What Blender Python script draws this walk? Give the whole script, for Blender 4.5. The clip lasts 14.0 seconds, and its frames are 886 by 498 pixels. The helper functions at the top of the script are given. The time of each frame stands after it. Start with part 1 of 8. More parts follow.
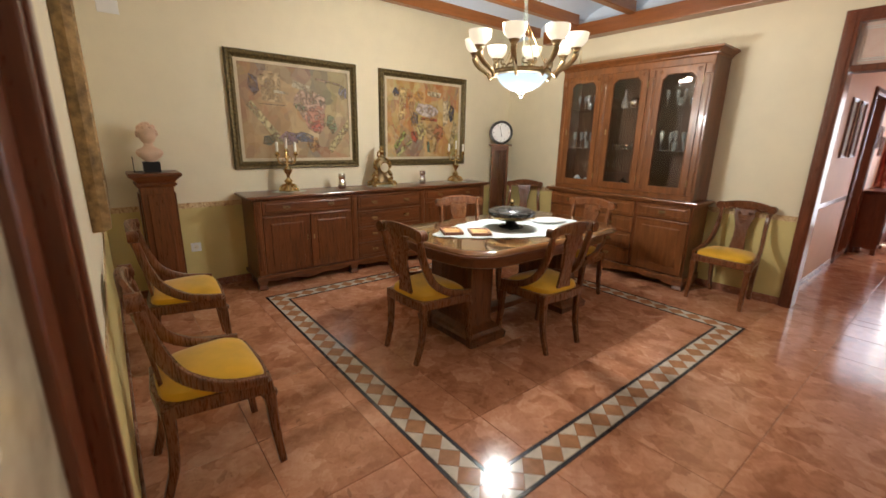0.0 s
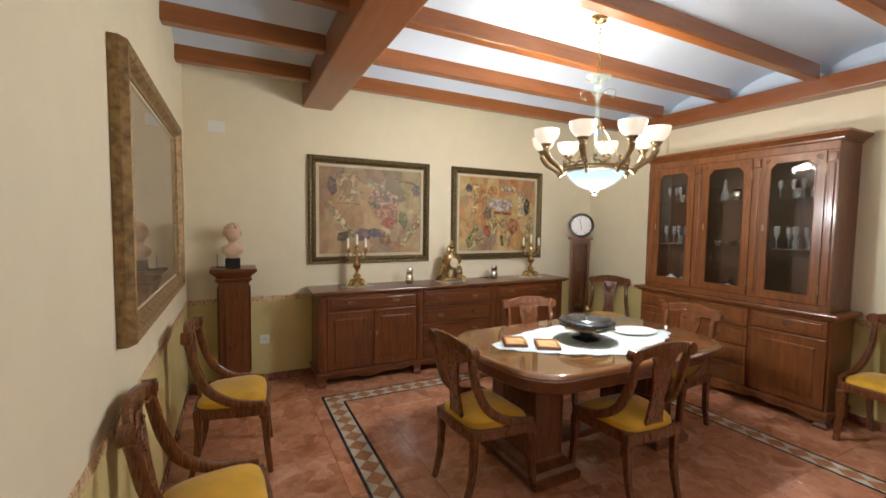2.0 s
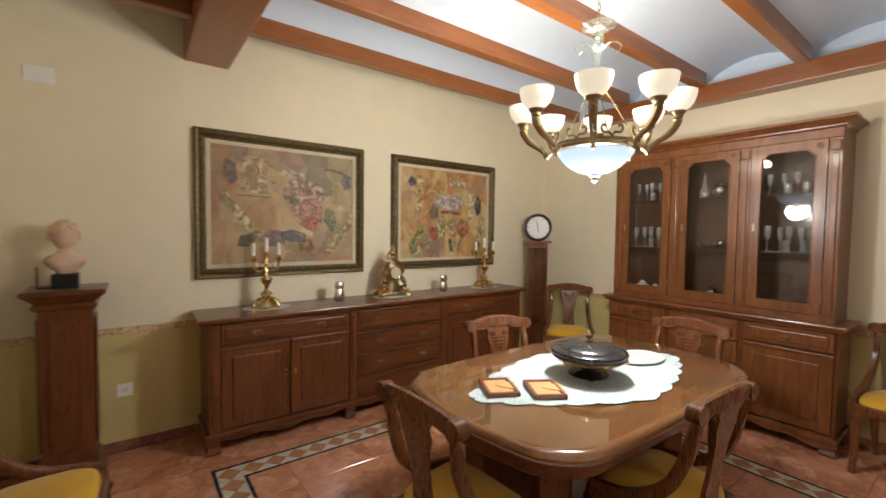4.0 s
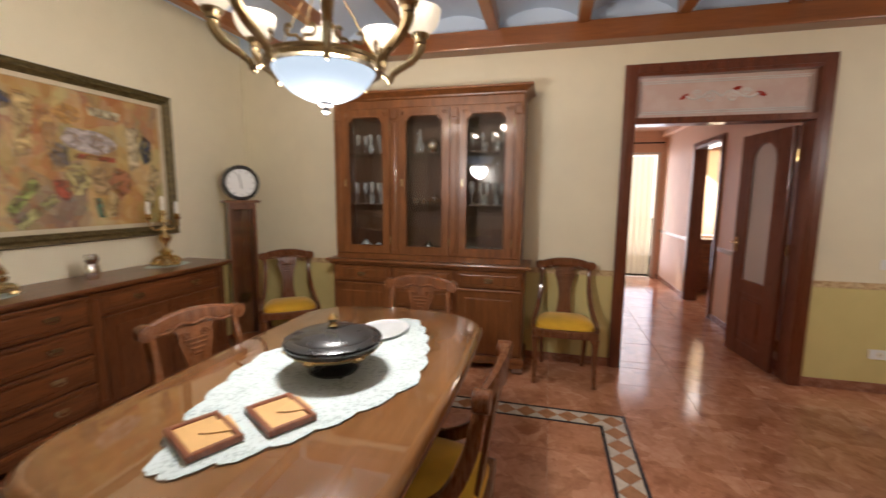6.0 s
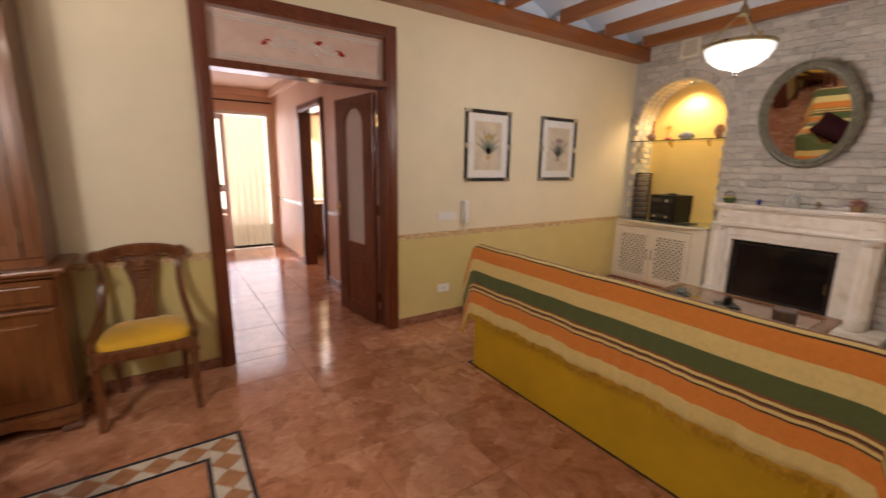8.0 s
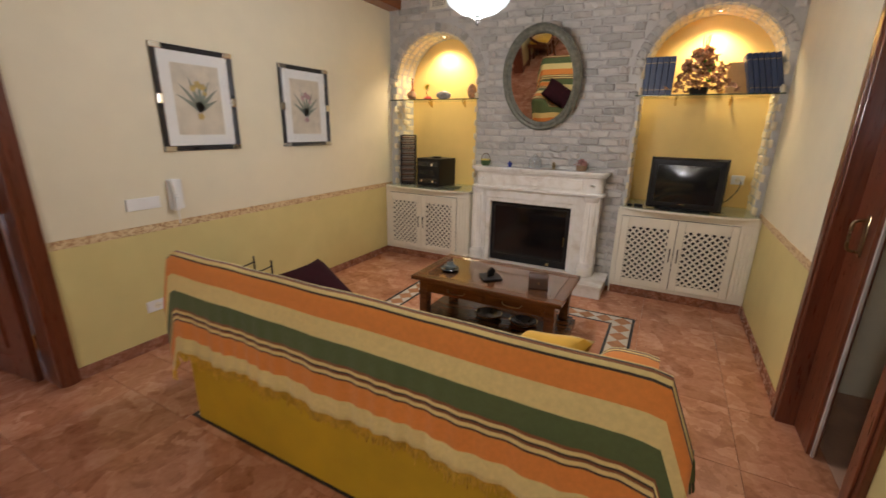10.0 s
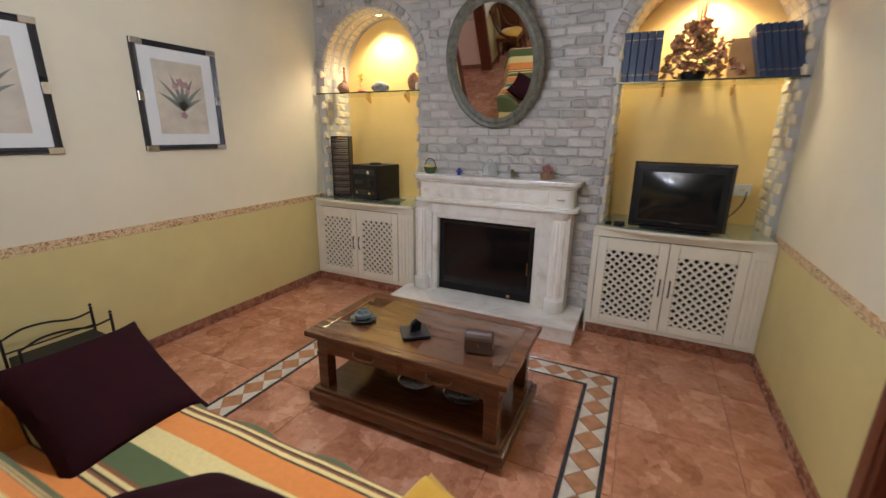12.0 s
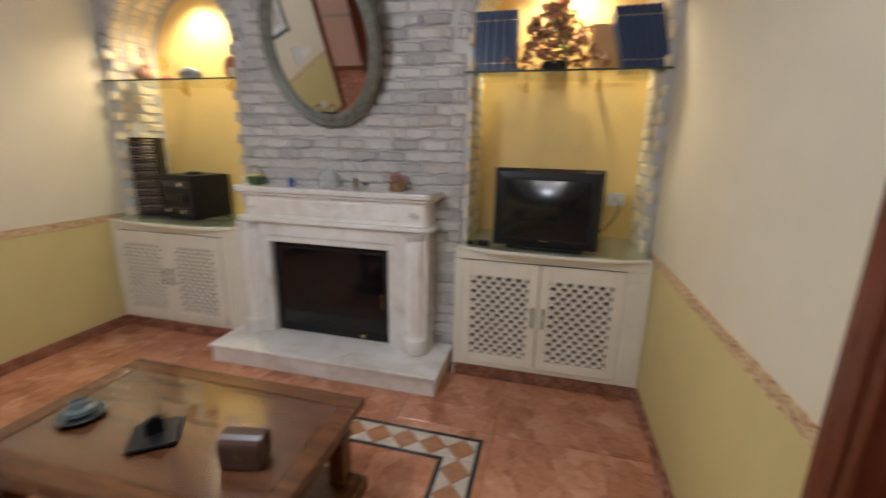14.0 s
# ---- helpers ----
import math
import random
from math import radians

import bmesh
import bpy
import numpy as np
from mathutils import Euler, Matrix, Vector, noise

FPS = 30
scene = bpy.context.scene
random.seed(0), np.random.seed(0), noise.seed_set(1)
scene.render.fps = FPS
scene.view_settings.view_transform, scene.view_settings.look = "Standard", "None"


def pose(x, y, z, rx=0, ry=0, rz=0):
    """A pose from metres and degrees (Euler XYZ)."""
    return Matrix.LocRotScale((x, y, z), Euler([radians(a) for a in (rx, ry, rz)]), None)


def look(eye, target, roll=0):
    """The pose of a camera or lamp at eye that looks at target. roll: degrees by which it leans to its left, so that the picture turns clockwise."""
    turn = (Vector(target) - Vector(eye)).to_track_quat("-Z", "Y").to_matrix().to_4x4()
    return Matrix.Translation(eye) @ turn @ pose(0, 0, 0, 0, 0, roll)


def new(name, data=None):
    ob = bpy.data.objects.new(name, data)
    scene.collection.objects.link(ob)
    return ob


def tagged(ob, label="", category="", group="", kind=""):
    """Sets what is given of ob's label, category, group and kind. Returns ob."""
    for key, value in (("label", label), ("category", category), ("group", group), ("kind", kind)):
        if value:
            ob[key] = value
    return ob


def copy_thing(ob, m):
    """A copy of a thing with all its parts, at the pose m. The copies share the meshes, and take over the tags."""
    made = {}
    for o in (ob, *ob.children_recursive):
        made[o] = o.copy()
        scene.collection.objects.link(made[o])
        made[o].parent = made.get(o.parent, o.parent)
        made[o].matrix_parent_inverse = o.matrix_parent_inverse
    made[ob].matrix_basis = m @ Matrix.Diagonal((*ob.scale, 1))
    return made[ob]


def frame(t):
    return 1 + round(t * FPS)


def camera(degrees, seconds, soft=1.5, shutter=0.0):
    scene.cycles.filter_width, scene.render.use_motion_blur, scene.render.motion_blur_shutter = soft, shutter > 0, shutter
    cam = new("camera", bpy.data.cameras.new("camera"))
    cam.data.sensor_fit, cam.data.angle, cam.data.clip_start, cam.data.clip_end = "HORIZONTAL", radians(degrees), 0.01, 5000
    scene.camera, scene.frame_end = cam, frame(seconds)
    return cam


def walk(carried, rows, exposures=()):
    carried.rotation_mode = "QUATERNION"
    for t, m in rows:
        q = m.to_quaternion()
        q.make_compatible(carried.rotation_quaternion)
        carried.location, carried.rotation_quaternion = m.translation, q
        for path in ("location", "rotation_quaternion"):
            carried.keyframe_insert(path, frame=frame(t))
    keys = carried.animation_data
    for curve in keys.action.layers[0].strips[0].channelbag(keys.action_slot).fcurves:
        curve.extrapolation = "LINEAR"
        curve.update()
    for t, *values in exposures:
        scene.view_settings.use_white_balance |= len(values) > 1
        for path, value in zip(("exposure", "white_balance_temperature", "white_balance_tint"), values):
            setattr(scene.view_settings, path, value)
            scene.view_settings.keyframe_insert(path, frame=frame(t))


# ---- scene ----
cam = camera(93.7, 14.0, shutter=0.5)
PATH = [
    (0, (-0.2, -0.453, 1.455), (1.01, 1.056, 0.948), 1.1),
    (0.5, (-0.05, -0.419, 1.504), (1.07, 1.176, 1.057), 0.8),
    (1, (0.049, -0.432, 1.527), (1.066, 1.257, 1.187), 0.7),
    (1.5, (0.104, -0.421, 1.547), (1.034, 1.336, 1.325), 0.8),
    (2, (0.12, -0.314, 1.57), (1.013, 1.472, 1.448), 0.8),
    (2.2, (0.136, -0.262, 1.569), (1.023, 1.528, 1.483), 0.9),
    (4.5, (0.541, 0.72, 1.502), (1.935, 2.148, 1.383), 0.5),
    (5, (0.662, 0.841, 1.494), (2.282, 2.001, 1.324), 0.4),
    (5.5, (0.747, 0.984, 1.477), (2.545, 1.835, 1.267), 0.3),
    (6, (0.875, 0.993, 1.472), (2.799, 1.477, 1.215), 0.4),
    (6.5, (1.038, 0.894, 1.489), (3.013, 0.974, 1.186), 0.5),
    (7, (1.218, 0.902, 1.477), (3.154, 0.533, 1.139), 0.6),
    (7.5, (1.328, 0.862, 1.407), (3.151, 0.11, 1.072), 0.5),
    (8, (1.419, 0.653, 1.442), (3.051, -0.433, 1.049), 0.8),
    (8.5, (1.495, 0.48, 1.473), (2.93, -0.837, 1.021), 0.9),
    (9, (1.578, 0.29, 1.51), (2.83, -1.181, 0.991), 0.8),
    (11.3, (1.736, -0.679, 1.439), (2.396, -2.488, 0.898), 0.9),
    (11.5, (1.72, -0.791, 1.455), (2.422, -2.583, 0.909), 0.9),
    (12, (1.743, -1.062, 1.431), (2.581, -2.797, 0.893), 0.7),
    (12.5, (1.721, -1.305, 1.406), (2.667, -2.984, 0.869), 0.6),
    (13, (1.692, -1.493, 1.442), (2.672, -3.147, 0.894), 0.5),
    (13.5, (1.606, -1.693, 1.432), (2.534, -3.381, 0.896), 0.4),
    (14, (1.53, -1.839, 1.379), (2.005, -3.72, 0.893), 1.1),
]
EXPOSURES = [(0, 0.33, 7300, 11), (0.6, 0.38, 7000, 11), (2, 0.31, 6750, 11), (5, 0.07, 7150, 12), (6.5, -0.06, 7450, 19), (7.5, -0.02, 7900, 22), (9, -0.06, 7700, 18), (11.3, 0.02, 5980, 12), (14, 0.0, 6050, 12)]
walk(cam, [(t, look(eye, target, roll)) for t, eye, target, roll in PATH], EXPOSURES)

# ---- helpers of this scene ----
def part(name, bm, material, parent=None, label="", kind="", smooth=False, m=None):
    """One mesh object from a bmesh, under a thing or part."""
    me = bpy.data.meshes.new(name)
    bmesh.ops.recalc_face_normals(bm, faces=bm.faces)
    bm.to_mesh(me)
    bm.free()
    mats = material if isinstance(material, (list, tuple)) else [material]
    for mt in mats:
        me.materials.append(mt)
    if smooth:
        me.shade_smooth()
        me.set_sharp_from_angle(angle=radians(38))
    ob = new(name, me)
    if parent is not None:
        ob.parent = parent
    if m is not None:
        ob.matrix_basis = m
    return tagged(ob, label, "", "", kind)


def thing(name, label, category, m=None, group=""):
    ob = new(name)
    ob.empty_display_size = 0.1
    if m is not None:
        ob.matrix_basis = m
    return tagged(ob, label, category, group)


def B(bm, x0, x1, y0, y1, z0, z1, bev=0.0, seg=1, mat=0):
    """Adds a box between two corners, with bevelled edges."""
    r = bmesh.ops.create_cube(bm, size=1.0)
    vs = r["verts"]
    for v in vs:
        v.co = Vector(((x0 + x1) / 2 + v.co.x * (x1 - x0), (y0 + y1) / 2 + v.co.y * (y1 - y0), (z0 + z1) / 2 + v.co.z * (z1 - z0)))
    fs = {f for v in vs for f in v.link_faces}
    for f in fs:
        f.material_index = mat
    if bev > 0:
        es = list({e for v in vs for e in v.link_edges})
        r2 = bmesh.ops.bevel(bm, geom=es, offset=bev, segments=seg, affect="EDGES", profile=0.6)
        for f in r2["faces"]:
            f.material_index = mat
    return bm


def box(x0, x1, y0, y1, z0, z1, bev=0.0, seg=1):
    return B(bmesh.new(), x0, x1, y0, y1, z0, z1, bev, seg)


def lathe(bm, prof, seg=24, at=(0, 0, 0), sx=1.0, sy=1.0, mat=0):
    """Turns a profile of (radius, height) round the z axis."""
    rings = []
    for r, z in prof:
        if r < 1e-5:
            rings.append([bm.verts.new((at[0], at[1], at[2] + z))])
        else:
            rings.append([bm.verts.new((at[0] + sx * r * math.cos(2 * math.pi * i / seg), at[1] + sy * r * math.sin(2 * math.pi * i / seg), at[2] + z)) for i in range(seg)])
    for a, b in zip(rings, rings[1:]):
        if len(a) == 1 and len(b) == 1:
            continue
        for i in range(seg):
            j = (i + 1) % seg
            if len(a) == 1:
                f = bm.faces.new((a[0], b[j], b[i]))
            elif len(b) == 1:
                f = bm.faces.new((a[i], a[j], b[0]))
            else:
                f = bm.faces.new((a[i], a[j], b[j], b[i]))
            f.material_index = mat
    return bm


def smooth_path(pts, n=6):
    """Catmull-Rom points through pts."""
    P = [Vector(p) for p in pts]
    P = [2 * P[0] - P[1]] + P + [2 * P[-1] - P[-2]]
    out = []
    for i in range(1, len(P) - 2):
        for k in range(n):
            t = k / n
            a, b, c, d = P[i - 1], P[i], P[i + 1], P[i + 2]
            out.append(0.5 * ((2 * b) + (c - a) * t + (2 * a - 5 * b + 4 * c - d) * t * t + (3 * b - a - 3 * c + d) * t ** 3))
    out.append(P[-2])
    return out


def tube(bm, pts, rad, seg=8, flat=1.0, up=(0, 0, 1), closed=False, square=False, mat=0):
    """A bar swept along pts; rad is a number or one per point; flat squeezes it across."""
    pts = [Vector(p) for p in pts]
    n = len(pts)
    rings = []
    for i, p in enumerate(pts):
        if closed:
            d = pts[(i + 1) % n] - pts[i - 1]
        else:
            d = pts[min(i + 1, n - 1)] - pts[max(i - 1, 0)]
        d.normalize()
        u = Vector(up)
        s = d.cross(u)
        if s.length < 1e-3:
            s = d.cross(Vector((1, 0, 0)))
        s.normalize()
        u = s.cross(d)
        r = rad[i] if hasattr(rad, "__len__") else rad
        ring = []
        for k in range(seg):
            a = 2 * math.pi * (k + 0.5) / seg
            c, q = math.cos(a), math.sin(a)
            if square:
                c, q = (1 if c > 0 else -1) * abs(c) ** 0.35, (1 if q > 0 else -1) * abs(q) ** 0.35
            ring.append(bm.verts.new(p + s * (c * r * flat) + u * (q * r)))
        rings.append(ring)
    m = n if closed else n - 1
    for i in range(m):
        a, b = rings[i], rings[(i + 1) % n]
        for k in range(seg):
            j = (k + 1) % seg
            f = bm.faces.new((a[k], a[j], b[j], b[k]))
            f.material_index = mat
    if not closed:
        for ring in (rings[0], rings[-1]):
            f = bm.faces.new(ring)
            f.material_index = mat
    return bm


def prism(bm, poly, z0, z1, bev=0.0, axis="z", mat=0, seg=1):
    """Extrudes a polygon; axis z: (x, y) from z0 to z1; axis y: (x, z) from y z0 to y z1; axis x: (y, z) from x z0 to z1."""
    def P(a, b, c):
        return {"z": (a, b, c), "y": (a, c, b), "x": (c, a, b)}[axis]
    lo = [bm.verts.new(P(a, b, z0)) for a, b in poly]
    hi = [bm.verts.new(P(a, b, z1)) for a, b in poly]
    fs = [bm.faces.new(lo), bm.faces.new(hi)]
    n = len(poly)
    for i in range(n):
        fs.append(bm.faces.new((lo[i], lo[(i + 1) % n], hi[(i + 1) % n], hi[i])))
    for f in fs:
        f.material_index = mat
    if bev > 0:
        bmesh.ops.recalc_face_normals(bm, faces=fs)
        es = list({e for f in fs[:2] for e in f.edges})
        r = bmesh.ops.bevel(bm, geom=es, offset=bev, segments=seg, affect="EDGES", profile=0.6)
        for f in r["faces"]:
            f.material_index = mat
    return bm


def ring_stack(bm, rings, cap=True, mat=0):
    """Skins closed rings of equal count."""
    R = [[bm.verts.new(p) for p in ring] for ring in rings]
    n = len(R[0])
    for a, b in zip(R, R[1:]):
        for i in range(n):
            j = (i + 1) % n
            f = bm.faces.new((a[i], a[j], b[j], b[i]))
            f.material_index = mat
    if cap:
        bm.faces.new(R[0]).material_index = mat
        bm.faces.new(R[-1]).material_index = mat
    return bm


def rounded(x0, x1, y0, y1, r, n=6):
    pts = []
    for cx, cy, a0 in ((x1 - r, y1 - r, 0), (x0 + r, y1 - r, 90), (x0 + r, y0 + r, 180), (x1 - r, y0 + r, 270)):
        for i in range(n + 1):
            a = radians(a0 + 90 * i / n)
            pts.append((cx + r * math.cos(a), cy + r * math.sin(a)))
    return pts


# ---- materials ----
def mat_new(name):
    m = bpy.data.materials.new(name)
    m.use_nodes = True
    nt = m.node_tree
    b = nt.nodes["Principled BSDF"]
    return m, nt, b


def N(nt, kind, **kw):
    n = nt.nodes.new("ShaderNode" + kind)
    for k, v in kw.items():
        if k in ("op", "operation"):
            n.operation = v
        elif k == "blend":
            n.blend_type = v
        elif k == "data":
            n.data_type = v
        else:
            n.inputs[k.replace("_", " ")].default_value = v
    return n


def ramp(nt, fac, stops):
    r = nt.nodes.new("ShaderNodeValToRGB")
    el = r.color_ramp.elements
    while len(el) < len(stops):
        el.new(0.5)
    for e, (p, c) in zip(el, stops):
        e.position = p
        e.color = (*c, 1)
    nt.links.new(fac, r.inputs["Fac"])
    return r.outputs["Color"]


def coords(nt, scale=(1, 1, 1), obj=True, shift=True, rot=(0, 0, 0)):
    tc = nt.nodes.new("ShaderNodeTexCoord")
    mp = nt.nodes.new("ShaderNodeMapping")
    mp.inputs["Scale"].default_value = scale
    mp.inputs["Rotation"].default_value = [radians(a) for a in rot]
    nt.links.new(tc.outputs["Object"], mp.inputs["Vector"])
    if shift:
        oi = nt.nodes.new("ShaderNodeObjectInfo")
        vm = nt.nodes.new("ShaderNodeVectorMath")
        vm.operation = "SCALE"
        vm.inputs[0].default_value = (13.0, 7.0, 17.0)
        nt.links.new(oi.outputs["Random"], vm.inputs["Scale"])
        nt.links.new(vm.outputs[0], mp.inputs["Location"])
    return mp.outputs["Vector"]


def bump(nt, b, height, strength=0.3, dist=0.002):
    n = nt.nodes.new("ShaderNodeBump")
    n.inputs["Strength"].default_value = strength
    n.inputs["Distance"].default_value = dist
    nt.links.new(height, n.inputs["Height"])
    nt.links.new(n.outputs["Normal"], b.inputs["Normal"])


def noise_tex(nt, vec, scale, detail=4, rough=0.55, dist=0.0):
    n = nt.nodes.new("ShaderNodeTexNoise")
    n.inputs["Scale"].default_value = scale
    n.inputs["Detail"].default_value = detail
    n.inputs["Roughness"].default_value = rough
    n.inputs["Distortion"].default_value = dist
    nt.links.new(vec, n.inputs["Vector"])
    return n.outputs["Fac"]


def mixc(nt, fac, a, b, blend="MIX"):
    n = nt.nodes.new("ShaderNodeMix")
    n.data_type, n.blend_type = "RGBA", blend
    for sock, v in ((n.inputs[0], fac), (n.inputs[6], a), (n.inputs[7], b)):
        if hasattr(v, "links"):
            nt.links.new(v, sock)
        elif isinstance(v, (int, float)):
            sock.default_value = v
        else:
            sock.default_value = (*v, 1)
    return n.outputs[2]


def math_n(nt, op, a, b=0.0):
    n = nt.nodes.new("ShaderNodeMath")
    n.operation = op
    for i, v in enumerate((a, b)):
        if hasattr(v, "links"):
            nt.links.new(v, n.inputs[i])
        else:
            n.inputs[i].default_value = v
    return n.outputs[0]


def wood(name, dark, light, rough=0.32, axis="x", grain=1.0, coat=0.25, fine=1.0):
    m, nt, b = mat_new(name)
    s = {"x": (1.2, 14, 14), "y": (14, 1.2, 14), "z": (14, 14, 1.2)}[axis]
    v = coords(nt, tuple(k * grain for k in s))
    f1 = noise_tex(nt, v, 1.6, 6, 0.6, 0.8)
    f2 = noise_tex(nt, v, 9.0, 3, 0.6, 0.2)
    big = noise_tex(nt, coords(nt, (1, 1, 1)), 2.5, 2)
    f = math_n(nt, "ADD", math_n(nt, "MULTIPLY", f1, 0.65), math_n(nt, "MULTIPLY", f2, 0.35))
    c = ramp(nt, f, ((0.32, dark), (0.5, tuple((x + y) / 2 for x, y in zip(dark, light))), (0.68, light)))
    c = mixc(nt, math_n(nt, "MULTIPLY", big, 0.35), c, tuple(0.6 * x for x in dark))
    nt.links.new(c, b.inputs["Base Color"])
    nt.links.new(math_n(nt, "ADD", math_n(nt, "MULTIPLY", f2, 0.18), rough - 0.09), b.inputs["Roughness"])
    b.inputs["Coat Weight"].default_value = coat
    b.inputs["Coat Roughness"].default_value = 0.12
    bump(nt, b, f, 0.12, 0.001)
    return m


def plain(name, col, rough=0.5, metal=0.0, var=0.12, scale=8.0, bumps=0.0, coat=0.0, bscale=60.0, sheen=0.0):
    m, nt, b = mat_new(name)
    v = coords(nt)
    f = noise_tex(nt, v, scale, 4)
    c = ramp(nt, f, ((0.3, tuple(x * (1 - var) for x in col)), (0.7, tuple(min(1, x * (1 + var)) for x in col))))
    nt.links.new(c, b.inputs["Base Color"])
    b.inputs["Metallic"].default_value = metal
    nt.links.new(math_n(nt, "ADD", math_n(nt, "MULTIPLY", f, 0.2), max(0.02, rough - 0.1)), b.inputs["Roughness"])
    b.inputs["Coat Weight"].default_value = coat
    if sheen:
        b.inputs["Sheen Weight"].default_value = sheen
        b.inputs["Sheen Roughness"].default_value = 0.4
    if bumps:
        bump(nt, b, noise_tex(nt, v, bscale, 3), bumps, 0.002)
    return m


def wall_paint(name, col, var=0.05):
    m, nt, b = mat_new(name)
    v = coords(nt, shift=False)
    big = noise_tex(nt, v, 0.9, 3)
    mid = noise_tex(nt, v, 6.0, 4)
    f = math_n(nt, "ADD", math_n(nt, "MULTIPLY", big, 0.6), math_n(nt, "MULTIPLY", mid, 0.4))
    c = ramp(nt, f, ((0.35, tuple(x * (1 - var) for x in col)), (0.65, tuple(min(1, x * (1 + var * 0.6)) for x in col))))
    nt.links.new(c, b.inputs["Base Color"])
    b.inputs["Roughness"].default_value = 0.55
    b.inputs["Specular IOR Level"].default_value = 0.35
    bump(nt, b, noise_tex(nt, v, 90, 3), 0.12, 0.002)
    return m


def marble_floor(name, cols, rough=0.13, scale=3.2, vein=0.5):
    m, nt, b = mat_new(name)
    v = coords(nt)
    w = noise_tex(nt, v, scale, 8, 0.62, 1.6)
    g = noise_tex(nt, v, scale * 5, 6, 0.65, 0.6)
    f = math_n(nt, "ADD", math_n(nt, "MULTIPLY", w, 0.7), math_n(nt, "MULTIPLY", g, 0.3))
    c = ramp(nt, f, ((0.36, cols[0]), (0.47, cols[1]), (0.56, cols[2]), (0.68, cols[3])))
    oi = nt.nodes.new("ShaderNodeObjectInfo")
    hsv = nt.nodes.new("ShaderNodeHueSaturation")
    nt.links.new(c, hsv.inputs["Color"])
    nt.links.new(math_n(nt, "ADD", math_n(nt, "MULTIPLY", oi.outputs["Random"], 0.22), 0.90), hsv.inputs["Value"])
    ridge = math_n(nt, "ABSOLUTE", math_n(nt, "SUBTRACT", noise_tex(nt, v, scale * 1.3, 5, 0.6, 2.2), 0.5))
    vm = math_n(nt, "LESS_THAN", ridge, 0.007)
    c2 = mixc(nt, math_n(nt, "MULTIPLY", vm, vein * 0.5), hsv.outputs["Color"], tuple(0.55 * x for x in cols[0]))
    nt.links.new(c2, b.inputs["Base Color"])
    nt.links.new(math_n(nt, "ADD", math_n(nt, "MULTIPLY", g, 0.14), rough - 0.05), b.inputs["Roughness"])
    bump(nt, b, noise_tex(nt, v, 5, 2), 0.05, 0.004)
    return m


def breccia_floor(name, cols, rough=0.12):
    """Polished tile: small angular clouded patches, fine grain and a few dark flecks."""
    m, nt, b = mat_new(name)
    v = coords(nt)
    warp = nt.nodes.new("ShaderNodeTexNoise")
    warp.inputs["Scale"].default_value = 7.0
    warp.inputs["Detail"].default_value = 4
    nt.links.new(v, warp.inputs["Vector"])
    mv = nt.nodes.new("ShaderNodeMix")
    mv.data_type = "VECTOR"
    mv.inputs[0].default_value = 0.16
    nt.links.new(v, mv.inputs[4])
    nt.links.new(warp.outputs["Color"], mv.inputs[5])
    cell = []
    for sc in (9.0, 22.0):
        vo = nt.nodes.new("ShaderNodeTexVoronoi")
        vo.inputs["Scale"].default_value = sc
        nt.links.new(mv.outputs[1], vo.inputs["Vector"])
        sp = nt.nodes.new("ShaderNodeSeparateColor")
        nt.links.new(vo.outputs["Color"], sp.inputs[0])
        cell.append(sp.outputs[0])
    w = noise_tex(nt, v, 5.0, 8, 0.66, 1.2)
    g = noise_tex(nt, v, 38, 5, 0.65, 0.5)
    f = math_n(nt, "ADD", math_n(nt, "ADD", math_n(nt, "MULTIPLY", cell[0], 0.20), math_n(nt, "MULTIPLY", cell[1], 0.10)), math_n(nt, "ADD", math_n(nt, "MULTIPLY", w, 0.50), math_n(nt, "MULTIPLY", g, 0.20)))
    c = ramp(nt, f, ((0.34, cols[0]), (0.45, cols[1]), (0.55, cols[2]), (0.68, cols[3])))
    oi = nt.nodes.new("ShaderNodeObjectInfo")
    hsv = nt.nodes.new("ShaderNodeHueSaturation")
    nt.links.new(c, hsv.inputs["Color"])
    nt.links.new(math_n(nt, "ADD", math_n(nt, "MULTIPLY", oi.outputs["Random"], 0.12), 0.95), hsv.inputs["Value"])
    fleck = math_n(nt, "GREATER_THAN", noise_tex(nt, v, 16, 3, 0.5, 1.5), 0.70)
    c2 = mixc(nt, math_n(nt, "MULTIPLY", fleck, 0.45), hsv.outputs["Color"], tuple(0.45 * x for x in cols[0]))
    nt.links.new(c2, b.inputs["Base Color"])
    nt.links.new(math_n(nt, "ADD", math_n(nt, "MULTIPLY", g, 0.14), rough - 0.05), b.inputs["Roughness"])
    bump(nt, b, noise_tex(nt, v, 5, 2), 0.05, 0.004)
    return m


